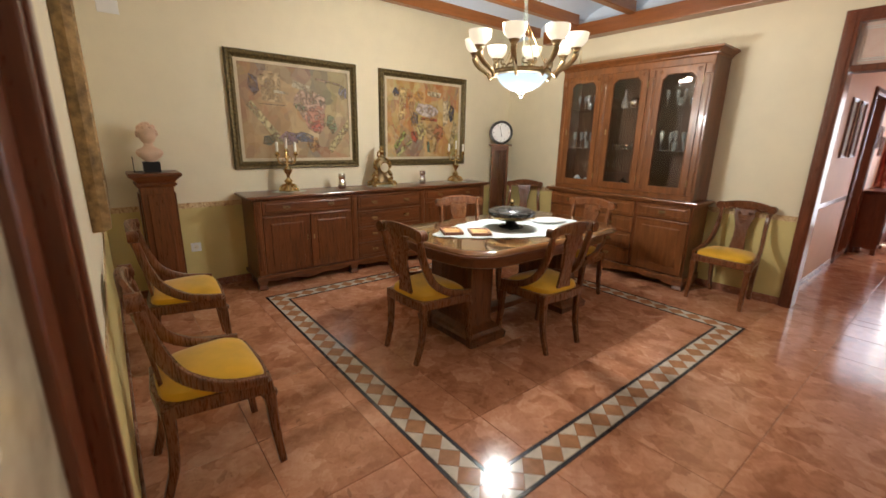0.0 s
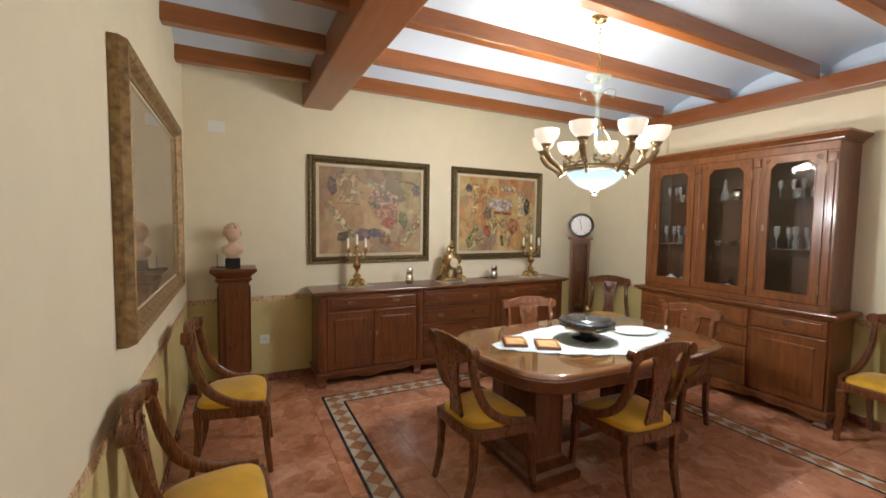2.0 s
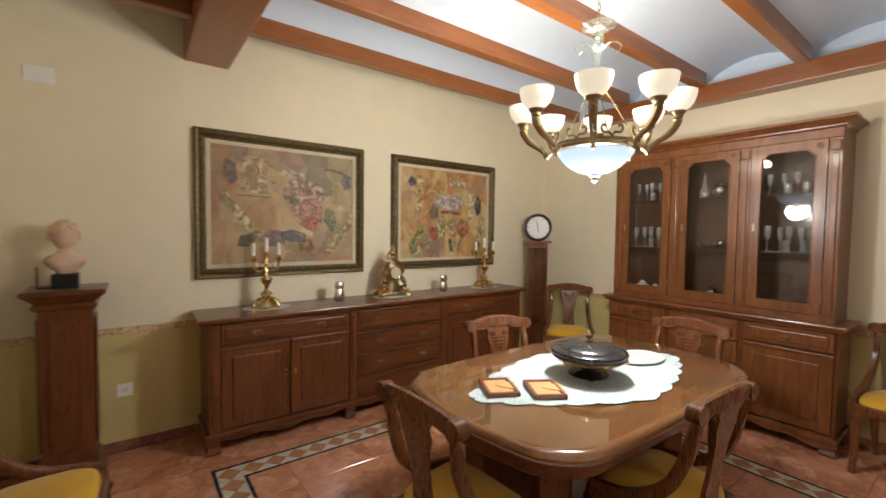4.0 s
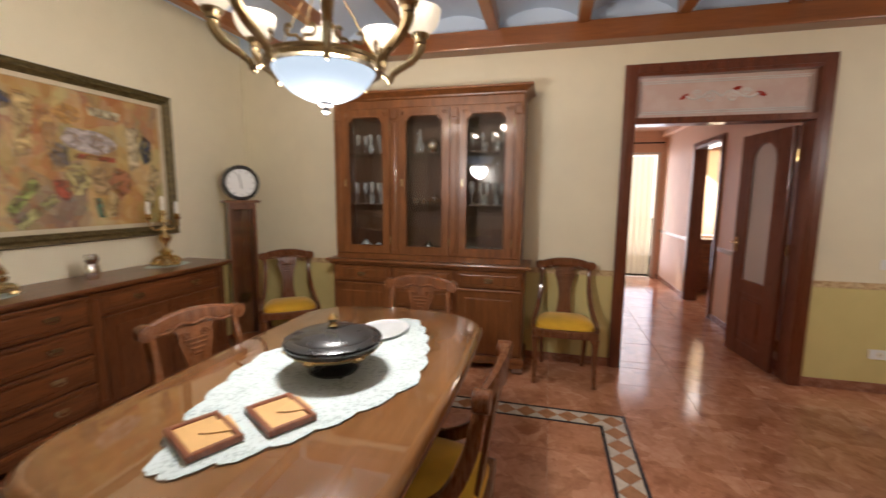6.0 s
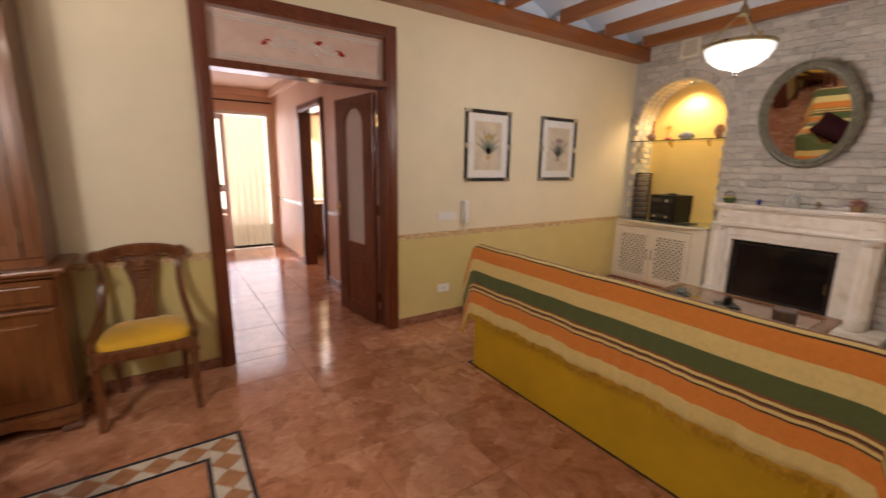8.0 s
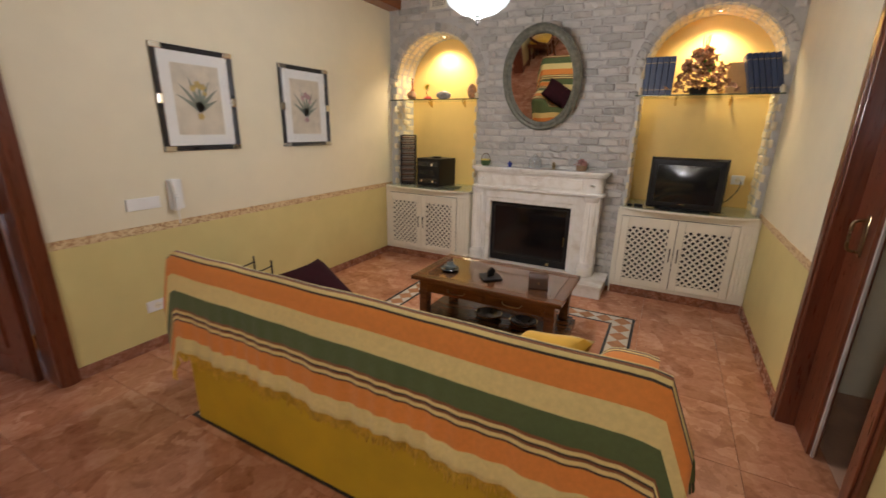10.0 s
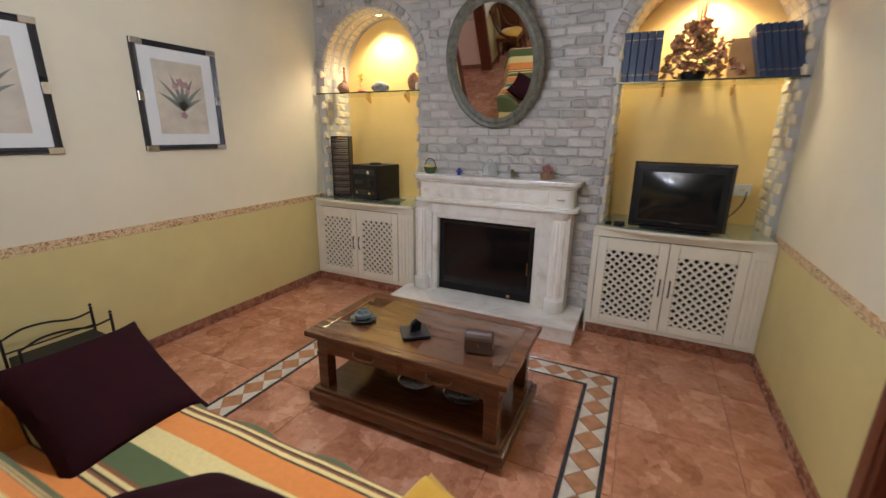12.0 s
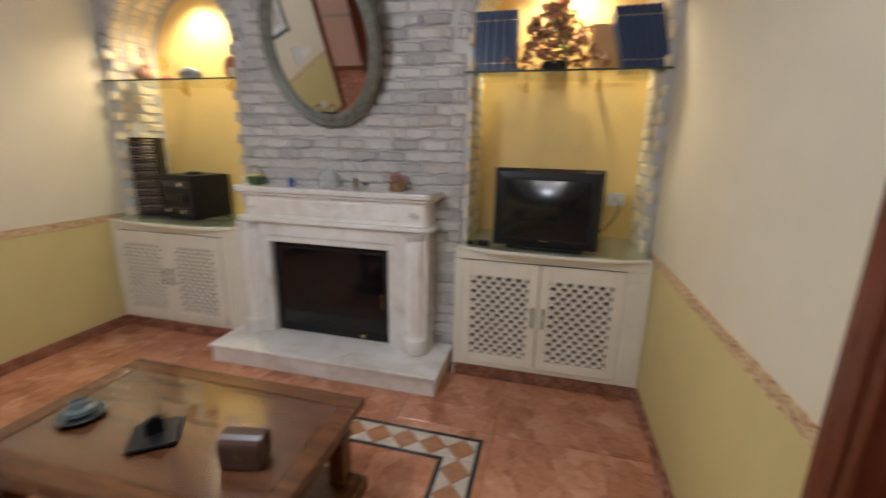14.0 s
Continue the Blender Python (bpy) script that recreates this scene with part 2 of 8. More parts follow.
def glass(name, col=(1, 1, 1), rough=0.0, ior=1.45, milk=0.0):
    """A thin pane: clear with a mirror gloss by Fresnel."""
    m = bpy.data.materials.new(name)
    m.use_nodes = True
    nt = m.node_tree
    nt.nodes.clear()
    out = nt.nodes.new("ShaderNodeOutputMaterial")
    mix = nt.nodes.new("ShaderNodeMixShader")
    lw = nt.nodes.new("ShaderNodeLayerWeight")
    lw.inputs["Blend"].default_value = 0.5
    base = ((ior - 1) / (ior + 1)) ** 2
    fac = math_n(nt, "ADD", math_n(nt, "MULTIPLY", math_n(nt, "POWER", lw.outputs["Facing"], 4.0), 0.8), base)
    tr = nt.nodes.new("ShaderNodeBsdfTransparent")
    tr.inputs["Color"].default_value = (*col, 1)
    gl = nt.nodes.new("ShaderNodeBsdfGlossy")
    gl.inputs["Roughness"].default_value = rough
    nt.links.new(fac, mix.inputs["Fac"])
    nt.links.new(tr.outputs[0], mix.inputs[1])
    nt.links.new(gl.outputs[0], mix.inputs[2])
    if milk:
        df = nt.nodes.new("ShaderNodeBsdfDiffuse")
        df.inputs["Color"].default_value = (0.85, 0.87, 0.88, 1)
        m3 = nt.nodes.new("ShaderNodeMixShader")
        m3.inputs["Fac"].default_value = milk
        nt.links.new(mix.outputs[0], m3.inputs[1])
        nt.links.new(df.outputs[0], m3.inputs[2])
        nt.links.new(m3.outputs[0], out.inputs["Surface"])
    else:
        nt.links.new(mix.outputs[0], out.inputs["Surface"])
    return m


def glow(name, col, strength, base=(0.9, 0.9, 0.88)):
    m, nt, b = mat_new(name)
    b.inputs["Base Color"].default_value = (*base, 1)
    b.inputs["Emission Color"].default_value = (*col, 1)
    b.inputs["Emission Strength"].default_value = strength
    b.inputs["Roughness"].default_value = 0.25
    return m


WOOD = wood("dark_red_wood", (0.068, 0.020, 0.007), (0.250, 0.080, 0.026), 0.30)
WOOD_V = wood("dark_red_wood_upright", (0.068, 0.020, 0.007), (0.250, 0.080, 0.026), 0.30, "z")
WOOD_Y = wood("dark_red_wood_crosswise", (0.068, 0.020, 0.007), (0.250, 0.080, 0.026), 0.30, "y")
CAB_V = wood("honey_brown_wood_upright", (0.110, 0.036, 0.011), (0.32, 0.115, 0.036), 0.32, "z")
CHAIR = wood("chair_wood", (0.072, 0.023, 0.008), (0.26, 0.088, 0.031), 0.28, "z", 1.5)
TABLE = wood("table_wood", (0.195, 0.080, 0.027), (0.33, 0.150, 0.056), 0.10, "x", 0.8, 0.6)
BEAM = wood("beam_wood_along_x", (0.22, 0.070, 0.018), (0.36, 0.125, 0.036), 0.33, "x", 0.7)
BEAM_Y = wood("beam_wood_along_y", (0.20, 0.060, 0.016), (0.33, 0.110, 0.032), 0.33, "y", 0.7)
CASING = wood("door_casing_wood", (0.085, 0.021, 0.009), (0.225, 0.058, 0.023), 0.3, "z")
CASING_Y = wood("door_casing_wood_level", (0.085, 0.021, 0.009), (0.225, 0.058, 0.023), 0.3, "y")
COFFEE = wood("coffee_table_wood", (0.058, 0.021, 0.008), (0.195, 0.075, 0.027), 0.20, "x")
CREAM = wall_paint("cream_wall_paint", (0.765, 0.69, 0.51))
OLIVE = wall_paint("yellow_dado_paint", (0.66, 0.55, 0.24), 0.07)
PINK = wall_paint("apricot_hall_paint", (0.82, 0.58, 0.43))
# White plaster with the lamps' bluish light put into its colour.
PLASTER = wall_paint("white_ceiling_plaster", (0.62, 0.73, 0.86), 0.03)
NICHE = wall_paint("yellow_niche_plaster", (0.86, 0.61, 0.22), 0.06)
FLOOR = breccia_floor("terracotta_marble_tile", ((0.34, 0.136, 0.070), (0.465, 0.198, 0.106), (0.54, 0.246, 0.140), (0.65, 0.345, 0.218)))
GROUT = plain("floor_grout", (0.52, 0.30, 0.20), 0.5)
SKIRT = marble_floor("terracotta_skirting", ((0.18, 0.075, 0.045), (0.26, 0.11, 0.065), (0.32, 0.14, 0.085), (0.38, 0.19, 0.12)), 0.25, 6)
BLACKTILE = plain("dark_border_tile", (0.035, 0.035, 0.04), 0.15, var=0.4, scale=30)
WHITETILE = plain("cream_border_tile", (0.60, 0.52, 0.42), 0.14, var=0.15, scale=20)
TANTILE = plain("tan_border_tile", (0.42, 0.20, 0.10), 0.14, var=0.2, scale=20)

# ---- world and lights ----
world = bpy.data.worlds.new("sky_world")
scene.world = world
world.use_nodes = True
wn = world.node_tree
sky = wn.nodes.new("ShaderNodeTexSky")
sky.sky_type, sky.sun_disc, sky.sun_elevation, sky.sun_rotation = "NISHITA", False, radians(42), radians(60)
wn.nodes["Background"].inputs["Strength"].default_value = 0.12
wn.links.new(sky.outputs["Color"], wn.nodes["Background"].inputs["Color"])
sun = new("sun", bpy.data.lights.new("sun", "SUN"))
sun.data.energy, sun.data.angle, sun.data.color = 3.0, radians(0.5), (1, 0.95, 0.87)
sun.matrix_basis = look((20, 8, 14), (9, 0, 0))


def lamp(name, kind, energy, color, m, size=0.1, **kw):
    lt = bpy.data.lights.new(name, kind)
    lt.energy, lt.color = energy, color
    if kind == "AREA":
        lt.size = size
        if "sy" in kw:
            lt.shape, lt.size_y = "RECTANGLE", kw["sy"]
    elif kind == "SPOT":
        lt.spot_size, lt.spot_blend, lt.shadow_soft_size = radians(kw.get("cone", 80)), 0.6, size
    else:
        lt.shadow_soft_size = size
    ob = new(name, lt)
    ob.matrix_basis = m
    return ob


XE, XW, XL, YN, YS, YH = 4.60, -0.28, 0.97, 4.03, -4.25, -1.35
DADO = 0.80
CH = (2.39, 1.85)
WINDOW_LIGHT = lamp("window_light", "AREA", 23, (0.68, 0.76, 1.0), look((8.92, -0.3, 1.2), (4.0, -0.3, 0.9)), 1.2, sy=2.0)
SIDE_WINDOW = lamp("side_window_light", "AREA", 22, (0.9, 0.94, 1.0), look((8.36, -1.8, 1.55), (6.8, -1.3, 1.0)), 0.9, sy=1.2)
# Added fill for the north room, which has no window: brightens the doorway.
NORTH_FILL = lamp("north_room_window_light", "AREA", 22, (0.9, 0.94, 1.0), look((7.5, 2.38, 1.5), (7.5, 0, 1.2)), 0.9, sy=1.2)
for i in range(7):
    a = 2 * math.pi * (i + 0.70) / 8
    lamp("chandelier_cup_light", "POINT", 8.5, (1.0, 0.94, 0.86), pose(CH[0] + 0.38 * math.cos(a), CH[1] + 0.38 * math.sin(a), 2.25), 0.045)
CHAND_BOWL = lamp("chandelier_bowl_light", "POINT", 80, (0.90, 0.95, 1.0), pose(CH[0], CH[1], 1.78), 0.10)
LIVING_LIGHT = lamp("living_lamp_light", "POINT", 72, (0.92, 0.95, 1.0), pose(2.68, -2.3, 2.00), 0.15)
for sx, sxx in ((4.04, 0), (1.50, 1)):
    lamp("niche_spot_light", "SPOT", 44, (1.0, 0.82, 0.54), look((sx, -4.45, 2.36), (sx, -4.47, 0)), 0.05, cone=132)

# ---- structure ----
def wall(name, pieces, mats, label=""):
    """A wall of boxes split at the dado height: lower part painted, upper part painted."""
    bm = bmesh.new()
    for x0, x1, y0, y1, z0, z1 in pieces:
        if z0 < DADO < z1:
            B(bm, x0, x1, y0, y1, z0, DADO, mat=0)
            B(bm, x0, x1, y0, y1, DADO, z1, mat=1)
        else:
            B(bm, x0, x1, y0, y1, z0, z1, mat=0 if z1 <= DADO else 1)
    return part(name, bm, mats, None, label, "structure")


TOP = 3.14
D0, D1, DZ = -0.90, 0.37, 2.46
two = [OLIVE, CREAM]
wall("wall_east", [(XE, XE + 0.14, -4.8, D0, 0, 2.81), (XE, XE + 0.14, D1, YN + 0.14, 0, 2.81), (XE, XE + 0.14, D0, D1, DZ, 2.81)], two)
part("wall_east_infill", box(XE, XE + 0.14, -4.8, YN + 0.14, 2.81, TOP), PLASTER, None, "", "structure")
wall("wall_north", [(XW - 0.14, XE, YN, YN + 0.14, 0, TOP)], two)
wall("wall_west", [(XW - 0.14, XW, 0.425, YN, 0, TOP), (XW - 0.14, XW, YH, -0.645, 0, TOP), (XW - 0.14, XW, -0.645, 0.425, 2.12, TOP)], two)
wall("wall_west_jog", [(XW - 0.14, XL - 0.14, YH - 0.14, YH, 0, TOP)], two)
wall("wall_west_living", [(XL - 0.14, XL, -4.8, -2.60, 0, TOP), (XL - 0.14, XL, -1.78, YH, 0, TOP), (XL - 0.14, XL, -2.60, -1.78, 2.12, TOP)], two)
# shallow pier beside the display cabinet
wall("wall_pier", [(4.55, XE, 2.86, 3.355, 0, 2.67)], two)

# the hall beyond the east door
HN, HS, HX = 0.46, -0.97, 9.05
wall("wall_hall_north", [(XE + 0.14, 7.03, HN, HN + 0.12, 0, 2.6), (7.87, HX, HN, HN + 0.12, 0, 2.6), (7.03, 7.87, HN, HN + 0.12, 2.10, 2.6)], [PINK, PINK])
wall("wall_hall_south", [(XE + 0.14, 6.50, HS - 0.12, HS, 0, 2.6), (7.42, HX, HS - 0.12, HS, 0, 2.6), (6.50, 7.42, HS - 0.12, HS, 2.14, 2.6)], [PINK, PINK])
wall("wall_hall_end", [(HX, HX + 0.14, -0.97, -0.90, 0, 2.6), (HX, HX + 0.14, -0.90, HN, 2.25, 2.6)], [PINK, PINK])
part("ceiling_hall", box(XE + 0.14, HX + 0.14, HS - 0.12, HN + 0.12, 2.6, 2.7), PINK, None, "", "structure")
# rooms seen through the hall's side openings
wall("wall_side_room", [(6.0, 8.4, -3.2, -3.08, 0, 0.9), (6.0, 8.4, -3.2, -3.08, 0.9, 2.6), (5.9, 6.0, -3.2, -1.09, 0, 2.6), (8.4, 8.5, -3.2, -1.09, 0, 0.85), (8.4, 8.5, -3.2, -1.09, 2.2, 2.6), (8.4, 8.5, -3.2, -2.4, 0.85, 2.2)], [PINK, PINK])
part("ceiling_side_room", box(5.9, 8.5, -3.2, -1.09, 2.6, 2.7), PLASTER, None, "", "structure")
wall("wall_north_room", [(6.4, 8.6, 2.4, 2.5, 0, 2.6), (6.3, 6.4, 0.58, 2.5, 0, 2.6), (8.6, 8.7, 0.58, 2.5, 0, 2.6)], [PINK, PINK])
part("ceiling_north_room", box(6.3, 8.7, 0.58, 2.5, 2.6, 2.7), PLASTER, None, "", "structure")
# dark rooms behind the two west doors
wall("wall_west_room", [(-1.2, -1.1, -3.2, 0.7, 0, 2.6), (-1.1, XL - 0.14, -3.2, -3.1, 0, 2.6), (-1.1, XW - 0.14, 0.6, 0.7, 0, 2.6)], [CREAM, CREAM])
part("ceiling_west_room", box(-1.2, XL - 0.14, -3.2, 0.7, 2.6, 2.7), PLASTER, None, "", "structure")

# brick face with its two arched niches
part("floor_slab", box(-1.3, HX + 3.2, -5.0, 4.3, -0.16, -0.006), GROUT, None, "", "structure")
AR = [("niche_1", 3.53, 4.52, 2.42), ("niche_2", 1.02, 1.99, 2.42)]


def arch_pts(x0, x1, top, n=14):
    r, cx = (x1 - x0) / 2, (x0 + x1) / 2
    zc = top - r
    return [(cx + r * math.cos(math.pi * k / n), zc + r * math.sin(math.pi * k / n)) for k in range(n + 1)], zc, r, cx


def mortar_wall():
    bm = bmesh.new()
    ND = 0.36
    xs = [(XL, 1.02), (1.99, 3.53), (4.52, XE)]
    for a, b in xs:
        B(bm, a, b, YS - ND, YS - 0.009, 0, TOP)
    for _, x0, x1, top in AR:
        pts, zc, r, cx = arch_pts(x0, x1, top)
        for (xa, za), (xb, zb) in zip(pts, pts[1:]):
            y0, y1 = YS - ND, YS - 0.009
            vs = [bm.verts.new(p) for p in ((xa, y1, za), (xb, y1, zb), (xb, y1, TOP), (xa, y1, TOP), (xa, y0, za), (xb, y0, zb))]
            bm.faces.new(vs[:4])
            bm.faces.new((vs[0], vs[4], vs[5], vs[1]))
    return bm


MORTAR = wall_paint("whitewashed_mortar", (0.50, 0.485, 0.46), 0.2)
part("wall_brick_backing", mortar_wall(), MORTAR, None, "", "structure")
part("niche_back_wall", box(XL - 0.14, XE + 0.14, YS - 0.50, YS - 0.36, 0, TOP), NICHE, None, "", "structure")

# ceiling: joists along x, a main beam and an edge beam along y, shallow vaults between the joists
JP, J0 = 0.697, 0.085
BBX0, BBX1 = 0.725, 1.01
joists = [J0 + JP * k for k in range(-6, 6)]
ceil_bm = bmesh.new()
for k in range(-7, 6):
    ya, yb = J0 + JP * k, J0 + JP * (k + 1)
    n = 8
    prev = None
    for i in range(n + 1):
        u = i / n
        y = ya + (yb - ya) * u
        z = 2.885 + 0.125 * math.sin(math.pi * u) ** 0.8
        cur = (ceil_bm.verts.new((XW - 0.14, y, z)), ceil_bm.verts.new((XE + 0.14, y, z)))
        if prev:
            ceil_bm.faces.new((prev[0], prev[1], cur[1], cur[0]))
        prev = cur
B(ceil_bm, XW - 0.14, XE + 0.14, -5.0, 4.3, 3.08, 3.16)
ceil_ob = part("ceiling", ceil_bm, PLASTER, None, "", "structure", smooth=True)
for y in joists:
    if y < YS or y > YN:
        continue
    a = XL if y < YH else XW
    part("ceiling_joist", box(max(a, BBX1), 4.44 if y < 3.3 else XE, y - 0.045, y + 0.045, 2.80, 2.93, 0.008), BEAM, None, "", "structure")
    if y > YH:
        part("ceiling_joist", box(a, BBX0, y - 0.045, y + 0.045, 2.80, 2.93, 0.008), BEAM, None, "", "structure")
part("ceiling_main_beam", box(BBX0, BBX1, YH, YN, 2.69, 2.93, 0.012, 2), BEAM_Y, None, "", "structure")
part("ceiling_edge_beam", box(4.44, XE, YS, 3.355, 2.67, 2.82, 0.01, 2), BEAM_Y, None, "", "structure")

# baseboards and dado border
def strip(name, x0, x1, y0, y1, z0, z1, mat):
    part(name, box(x0, x1, y0, y1, z0, z1, 0.003), mat, None, "", "structure")


BORDER, nt, b = mat_new("dado_paper_border")
v = coords(nt, (1, 1, 1), shift=False)
nf = noise_tex(nt, v, 55, 3, 0.6, 1.0)
c = ramp(nt, nf, ((0.42, (0.72, 0.56, 0.32)), (0.52, (0.62, 0.42, 0.22)), (0.62, (0.35, 0.17, 0.08))))
nt.links.new(c, b.inputs["Base Color"])
for z0, z1, mt, nm, th in ((0, 0.075, SKIRT, "baseboard", 0.012), (DADO - 0.005, DADO + 0.045, BORDER, "trim_dado", 0.003)):
    strip(nm, XE - th, XE, YS, -0.965, z0, z1, mt)
    strip(nm, XE - th, XE, 0.438, 2.86, z0, z1, mt)
    strip(nm, 4.55 - th, 4.55, 2.86, 3.355, z0, z1, mt)
    strip(nm, XE - th, XE, 3.355, YN, z0, z1, mt)
    strip(nm, XW + th, XE - th, YN - th, YN, z0, z1, mt)
    strip(nm, XW, XW + th, 0.61, YN, z0, z1, mt)
    strip(nm, XW, XW + th, YH, -0.56, z0, z1, mt)
    strip(nm, XL, XL + th, YS, -2.71, z0, z1, mt)
    strip(nm, XL, XL + th, -1.67, YH - 0.002, z0, z1, mt)
    strip(nm, XW + th, XL - 0.002, YH, YH + th, z0, z1, mt)
strip("baseboard", XE + 0.14, HX, HN - 0.012, HN, 0, 0.075, SKIRT)
strip("baseboard", XE + 0.14, 6.43, HS, HS + 0.012, 0, 0.075, SKIRT)
strip("baseboard", 7.49, HX, HS, HS + 0.012, 0, 0.075, SKIRT)
for a, b2 in ((HS, HS + 0.02),):
    strip("trim_hall", 7.49, HX, HS, HS + 0.008, 0.84, 0.89, WHITETILE)
    strip("trim_hall", 5.4, 6.43, HS, HS + 0.008, 0.84, 0.89, WHITETILE)
    strip("trim_hall", XE + 0.14, 6.9, HN - 0.008, HN, 0.84, 0.89, WHITETILE)
# cornice round the hall's ceiling
for args in ((XE + 0.14, HX, HS, HS + 0.09), (XE + 0.14, HX, HN - 0.09, HN), (HX - 0.09, HX, HS + 0.09, HN - 0.09)):
    strip("trim_cornice", *args, 2.50, 2.60, PINK)

# ---- more materials ----
VELVET = plain("mustard_velvet", (0.66, 0.36, 0.022), 0.75, var=0.18, scale=5, bumps=0.25, bscale=260, sheen=0.35)
BRASS = plain("polished_brass", (0.70, 0.52, 0.25), 0.22, 1.0, var=0.15, scale=25)
OLDBRASS = plain("antique_brass", (0.34, 0.26, 0.15), 0.3, 1.0, var=0.3, scale=18)
SILVER = plain("silver", (0.8, 0.78, 0.74), 0.15, 1.0, var=0.1)
BLACK = plain("black_plastic", (0.010, 0.010, 0.011), 0.4, var=0.2)
BLACK.node_tree.nodes["Principled BSDF"].inputs["Specular IOR Level"].default_value = 0.3
DARKGLOSS = plain("black_glazed_wood", (0.020, 0.019, 0.018), 0.26, var=0.3, coat=0.3)
SCREEN = plain("dark_tube_glass", (0.008, 0.010, 0.011), 0.10, var=0.1)
WAX = plain("white_wax", (0.85, 0.82, 0.74), 0.5)
LACE, nt, b = mat_new("white_lace")
v = coords(nt, shift=False)
vo = nt.nodes.new("ShaderNodeTexVoronoi")
vo.inputs["Scale"].default_value = 70
nt.links.new(v, vo.inputs["Vector"])
big = noise_tex(nt, v, 9, 3)
nt.links.new(ramp(nt, math_n(nt, "ADD", math_n(nt, "MULTIPLY", vo.outputs["Distance"], 0.5), math_n(nt, "MULTIPLY", big, 0.6)), ((0.3, (0.28, 0.34, 0.33)), (0.55, (0.52, 0.59, 0.57)))), b.inputs["Base Color"])
b.inputs["Roughness"].default_value = 0.8
bump(nt, b, vo.outputs["Distance"], 0.5, 0.002)
MARBLE = marble_floor("pale_cream_marble", ((0.68, 0.62, 0.54), (0.80, 0.76, 0.69), (0.85, 0.82, 0.77), (0.87, 0.85, 0.81)), 0.22, 2.5, 0.2)
WHITEPAINT = plain("aged_ivory_paint", (0.78, 0.73, 0.60), 0.4, var=0.06, scale=4, coat=0.1)
PLASTIC_W = plain("white_plastic", (0.8, 0.8, 0.78), 0.35, var=0.03)
CLAY = plain("terracotta_figure", (0.68, 0.47, 0.33), 0.6, var=0.15, bumps=0.3, bscale=40)
TANBOX = plain("tan_leather", (0.62, 0.36, 0.14), 0.5, var=0.12)
REDWOODBOX = wood("reddish_box_wood", (0.16, 0.045, 0.02), (0.33, 0.11, 0.05), 0.35, "x", 2)
PURPLE = plain("aubergine_cloth", (0.022, 0.004, 0.006), 0.9, var=0.25, bumps=0.3, bscale=200)
PURPLE.node_tree.nodes["Principled BSDF"].inputs["Specular IOR Level"].default_value = 0.12
MUSTARD = plain("mustard_sofa_cloth", (0.58, 0.345, 0.014), 0.85, var=0.12, scale=3, bumps=0.3, bscale=220)
IRON = plain("dark_iron", (0.03, 0.026, 0.024), 0.45, 0.6, var=0.3)
NAVY = plain("navy_book_cloth", (0.012, 0.03, 0.085), 0.4, var=0.2)
GLASS = glass("clear_pane")
GLASSG = glass("greenish_shelf_glass", (0.95, 0.99, 0.96))
CRYSTAL = glass("crystal", (0.97, 0.98, 0.98), 0.03, 2.1, 0.13)
TINT = glass("cabinet_glass", (0.95, 0.95, 0.94), 0.0, 1.5)
MIRROR = plain("mirror_silvering", (0.86, 0.86, 0.84), 0.02, 1.0, var=0.0)
MIRROR.node_tree.nodes["Principled BSDF"].inputs["Roughness"].default_value = 0.015
for lk in list(MIRROR.node_tree.links):
    if lk.to_socket.name == "Roughness":
        MIRROR.node_tree.links.remove(lk)
STEM = glass("clear_stemware", (0.95, 0.97, 0.97), 0.04, 2.1, 0.16)
CROWN = glass("greenish_crystal", (0.80, 0.88, 0.82), 0.04, 1.9, 0.05)
BULB = glow("lit_opal_glass", (1.0, 0.92, 0.76), 0.62, (0.42, 0.39, 0.33))
# For the unlit cup: a faint warm glow is put into the glass.
BULB_OFF = glow("dim_opal_glass", (1.0, 0.80, 0.55), 0.30, (0.85, 0.80, 0.70))
BOWL = glow("lit_blue_white_bowl", (0.58, 0.78, 1.0), 1.0, (0.06, 0.07, 0.08))
SPOTG = glow("lit_spot_glass", (1.0, 0.85, 0.6), 8.0)
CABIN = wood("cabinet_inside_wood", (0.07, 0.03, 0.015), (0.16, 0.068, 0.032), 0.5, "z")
PORC = plain("pale_blue_porcelain", (0.62, 0.72, 0.76), 0.15, var=0.1)
FRAME_OLIVE = plain("dark_olive_gilt_frame", (0.12, 0.088, 0.036), 0.42, 0.5, var=0.6, scale=45, bumps=0.8, bscale=55)
FRAME_GOLD = plain("worn_gilt_frame", (0.26, 0.165, 0.07), 0.5, 0.45, var=0.5, scale=30, bumps=0.8, bscale=45)
LINER = plain("linen_liner", (0.55, 0.47, 0.33), 0.7)


